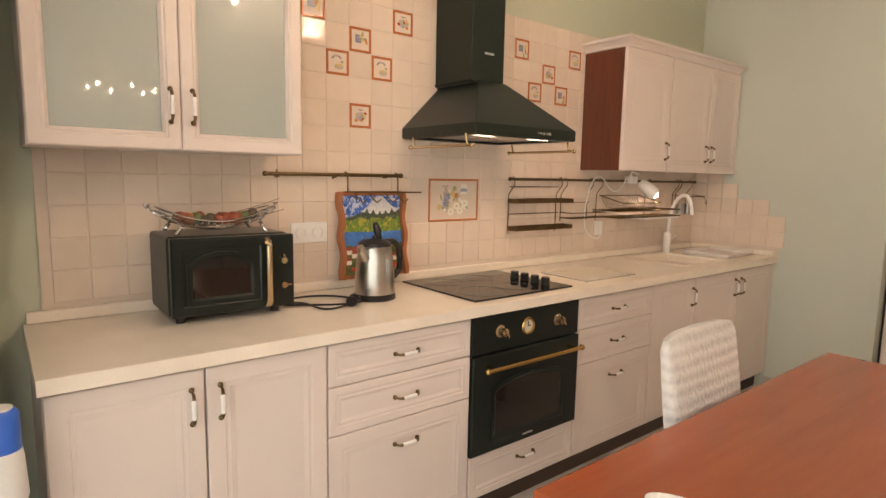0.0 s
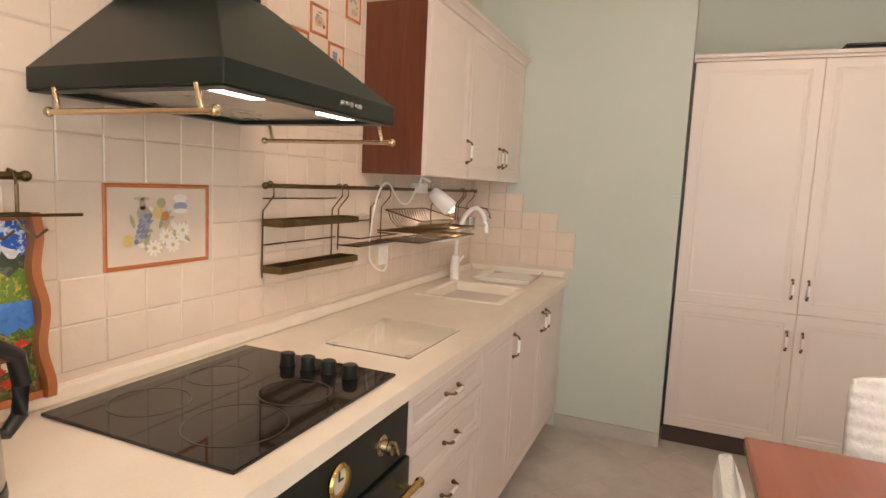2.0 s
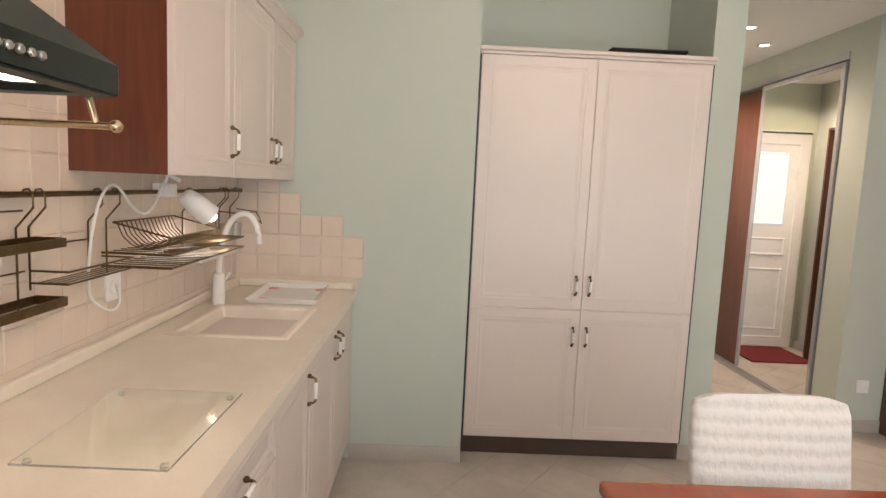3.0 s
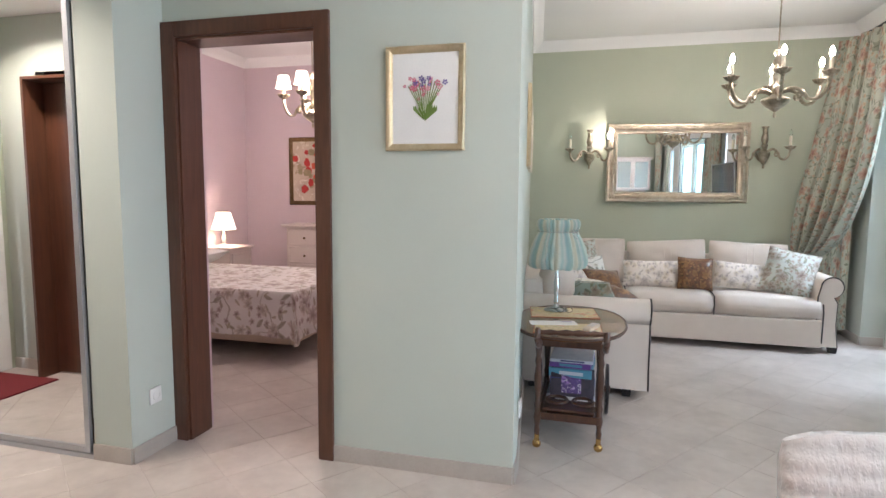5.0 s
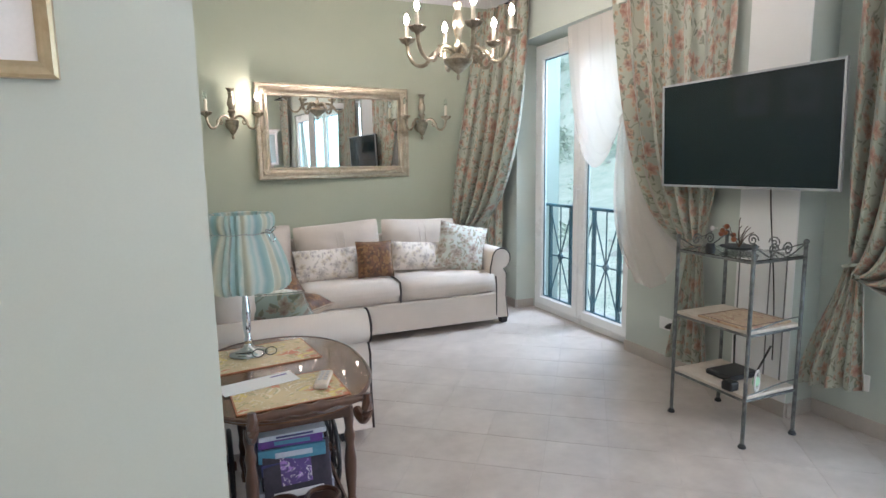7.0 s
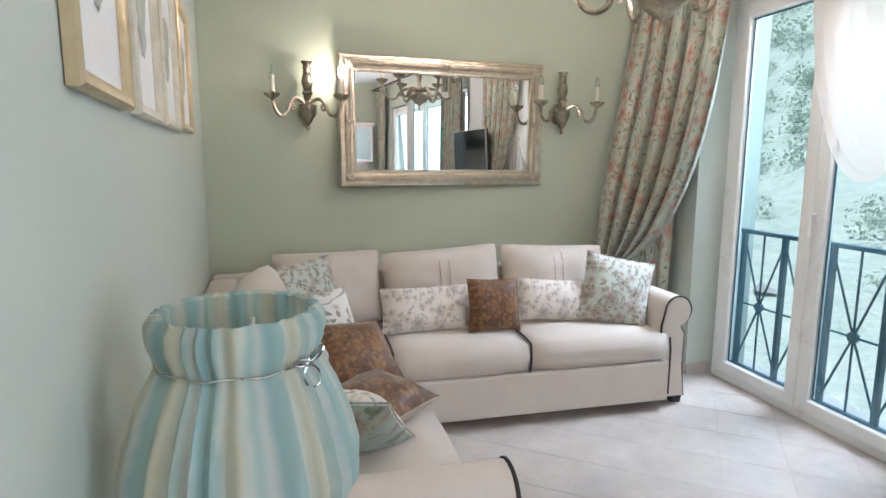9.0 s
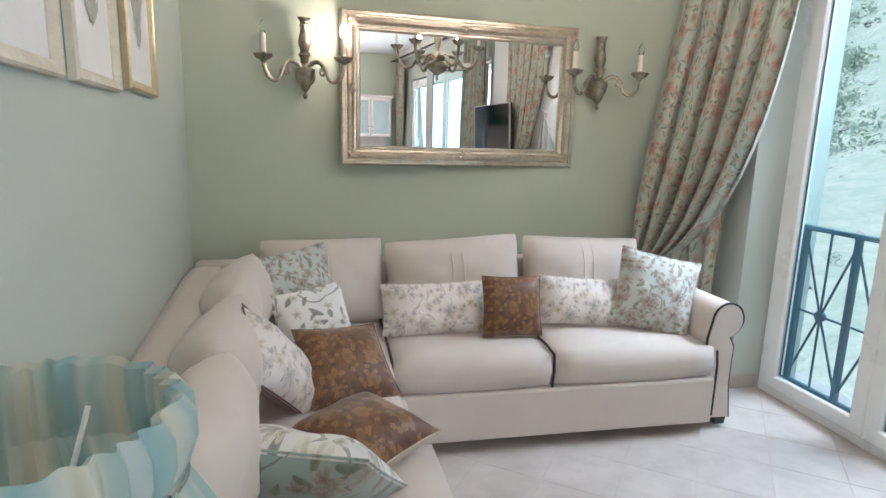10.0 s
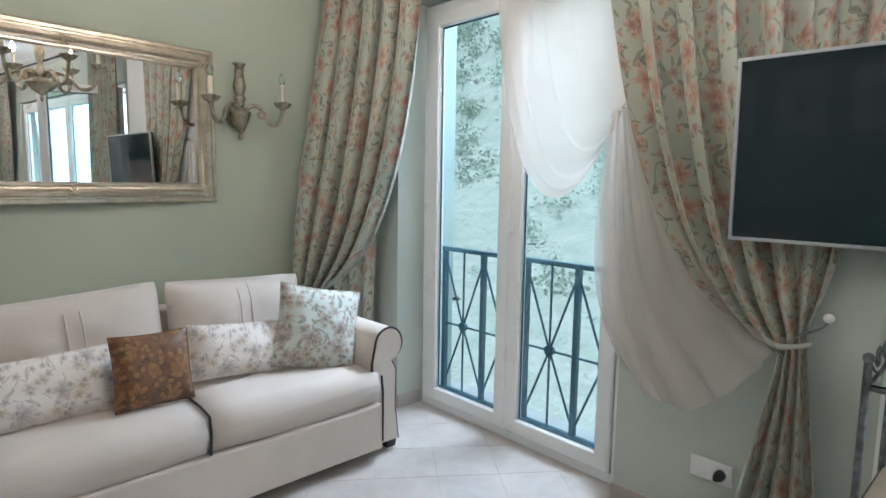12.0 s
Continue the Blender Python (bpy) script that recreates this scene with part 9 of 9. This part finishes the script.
def still_life(d, m, w, h):
    """A painted amphora, grapes, a jar, fruit and daisies."""
    rng = random.Random(4)
    for k in range(34):
        a, f = rng.uniform(0, 6.28), rng.uniform(0.35, 1)
        blot(d, m, -0.002 + 0.088 * math.cos(a) * f, -0.012 + 0.048 * math.sin(a) * f, 0.015, 0.005, 0.0002 + 0.00003 * k, ("leaf", "yellow", "white", "leaf", "jug")[k % 5], "painted_leaf", 8, 0.2, rng.uniform(0, 3.1), size=1.12)
    for x, y, rx, ry in ((-0.050, 0.060, 0.020, 0.004), (-0.048, 0.048, 0.008, 0.014), (-0.046, 0.028, 0.017, 0.016)):
        blot(d, m, x, y, rx, ry, 0.0014, "jug", "painted_amphora", 12, size=1.12)
    for k in range(16):
        blot(d, m, -0.050 + 0.010 * (k % 3) - 0.003 * (k // 3), 0.022 - 0.011 * (k // 3), 0.0062, 0.0062, 0.0018 + 0.00004 * k, "grape" if k % 4 else "blue", "painted_grape", 8, size=1.12)
    for x, y, r, q in ((-0.010, 0.028, 0.014, "yellow"), (0.010, 0.020, 0.011, "orange"), (-0.085, -0.030, 0.013, "yellow"), (0.0, 0.050, 0.012, "leaf")):
        blot(d, m, x, y, r, r, 0.0016, q, "painted_fruit", 10, size=1.12)
    for y, ry, q in ((0.060, 0.010, "white"), (0.042, 0.010, "blue"), (0.031, 0.006, "white")):
        blot(d, m, 0.052, y, 0.021, ry, 0.0017 + 0.01 * (0.06 - y), q, "painted_jar", 8, size=1.12)
    for x, y in ((0.012, -0.026), (0.058, -0.014), (0.030, -0.046), (-0.020, -0.050)):
        for q in range(9):
            a = q * 0.698
            blot(d, m, x + 0.013 * math.cos(a), y + 0.011 * math.sin(a), 0.0085, 0.0045, 0.0026 + 0.00003 * q, "white", "painted_petal", 7, 0, a, size=1.12)
        blot(d, m, x, y, 0.006, 0.005, 0.0031, "yellow", "painted_heart", 8, size=1.12)


deco_tile(facing((2.085, -0.0045, 1.273), "s"), 0.312, 0.206, still_life, 0.008)

# ---- floor tiles ----
FP, FA = 0.30, radians(53.2)
_ca, _sa = math.cos(FA), math.sin(FA)
ftile = tile_mesh("floor_tile", FP - 0.002, FP - 0.002, 0.006, 0.0007, STONE)


def inside(x, y):
    return (-0.05 < x < 4.55 and -7.85 < y < 0.05) or (4.4 < x < 7.1 and -3.7 < y < -2.5) or (3.5 < x < 5.1 and -4.4 < y < -3.5)


count, far = 0, bmesh.new()
cells = []
for i in range(-40, 41):
    for j in range(-40, 41):
        x, y = 1.783 + FP * (i * _ca - j * _sa), -4.439 + FP * (i * _sa + j * _ca)
        if inside(x, y):
            cells.append((0 if (0.4 < x < 4.5 and -7.4 < y < -0.5) else 1, x, y))
        elif 3.4 < x < 7.2 and -7.9 < y < -3.9:
            cells.append((2, x, y))
cells.sort(key=lambda c: c[0])
for k, (q, x, y) in enumerate(cells):
    if k < 290:
        ob = bpy.data.objects.new("floor_tile", ftile)
        scene.collection.objects.link(ob)
        ob.parent = floor
        ob.matrix_basis = Matrix.Translation((x, y, -0.006)) @ Matrix.Rotation(FA, 4, "Z") @ Matrix.Rotation(radians(-90), 4, "X")
    else:
        m = Matrix.Translation((x, y, -0.006)) @ Matrix.Rotation(FA, 4, "Z")
        h = (FP - 0.004) / 2
        rings(far, m, -h, h, -h, h, [(0, 0), (0, 0.0045), (0.0015, 0.006)])
part("floor_tiles_far", far, STONE, floor, kind="stuff")
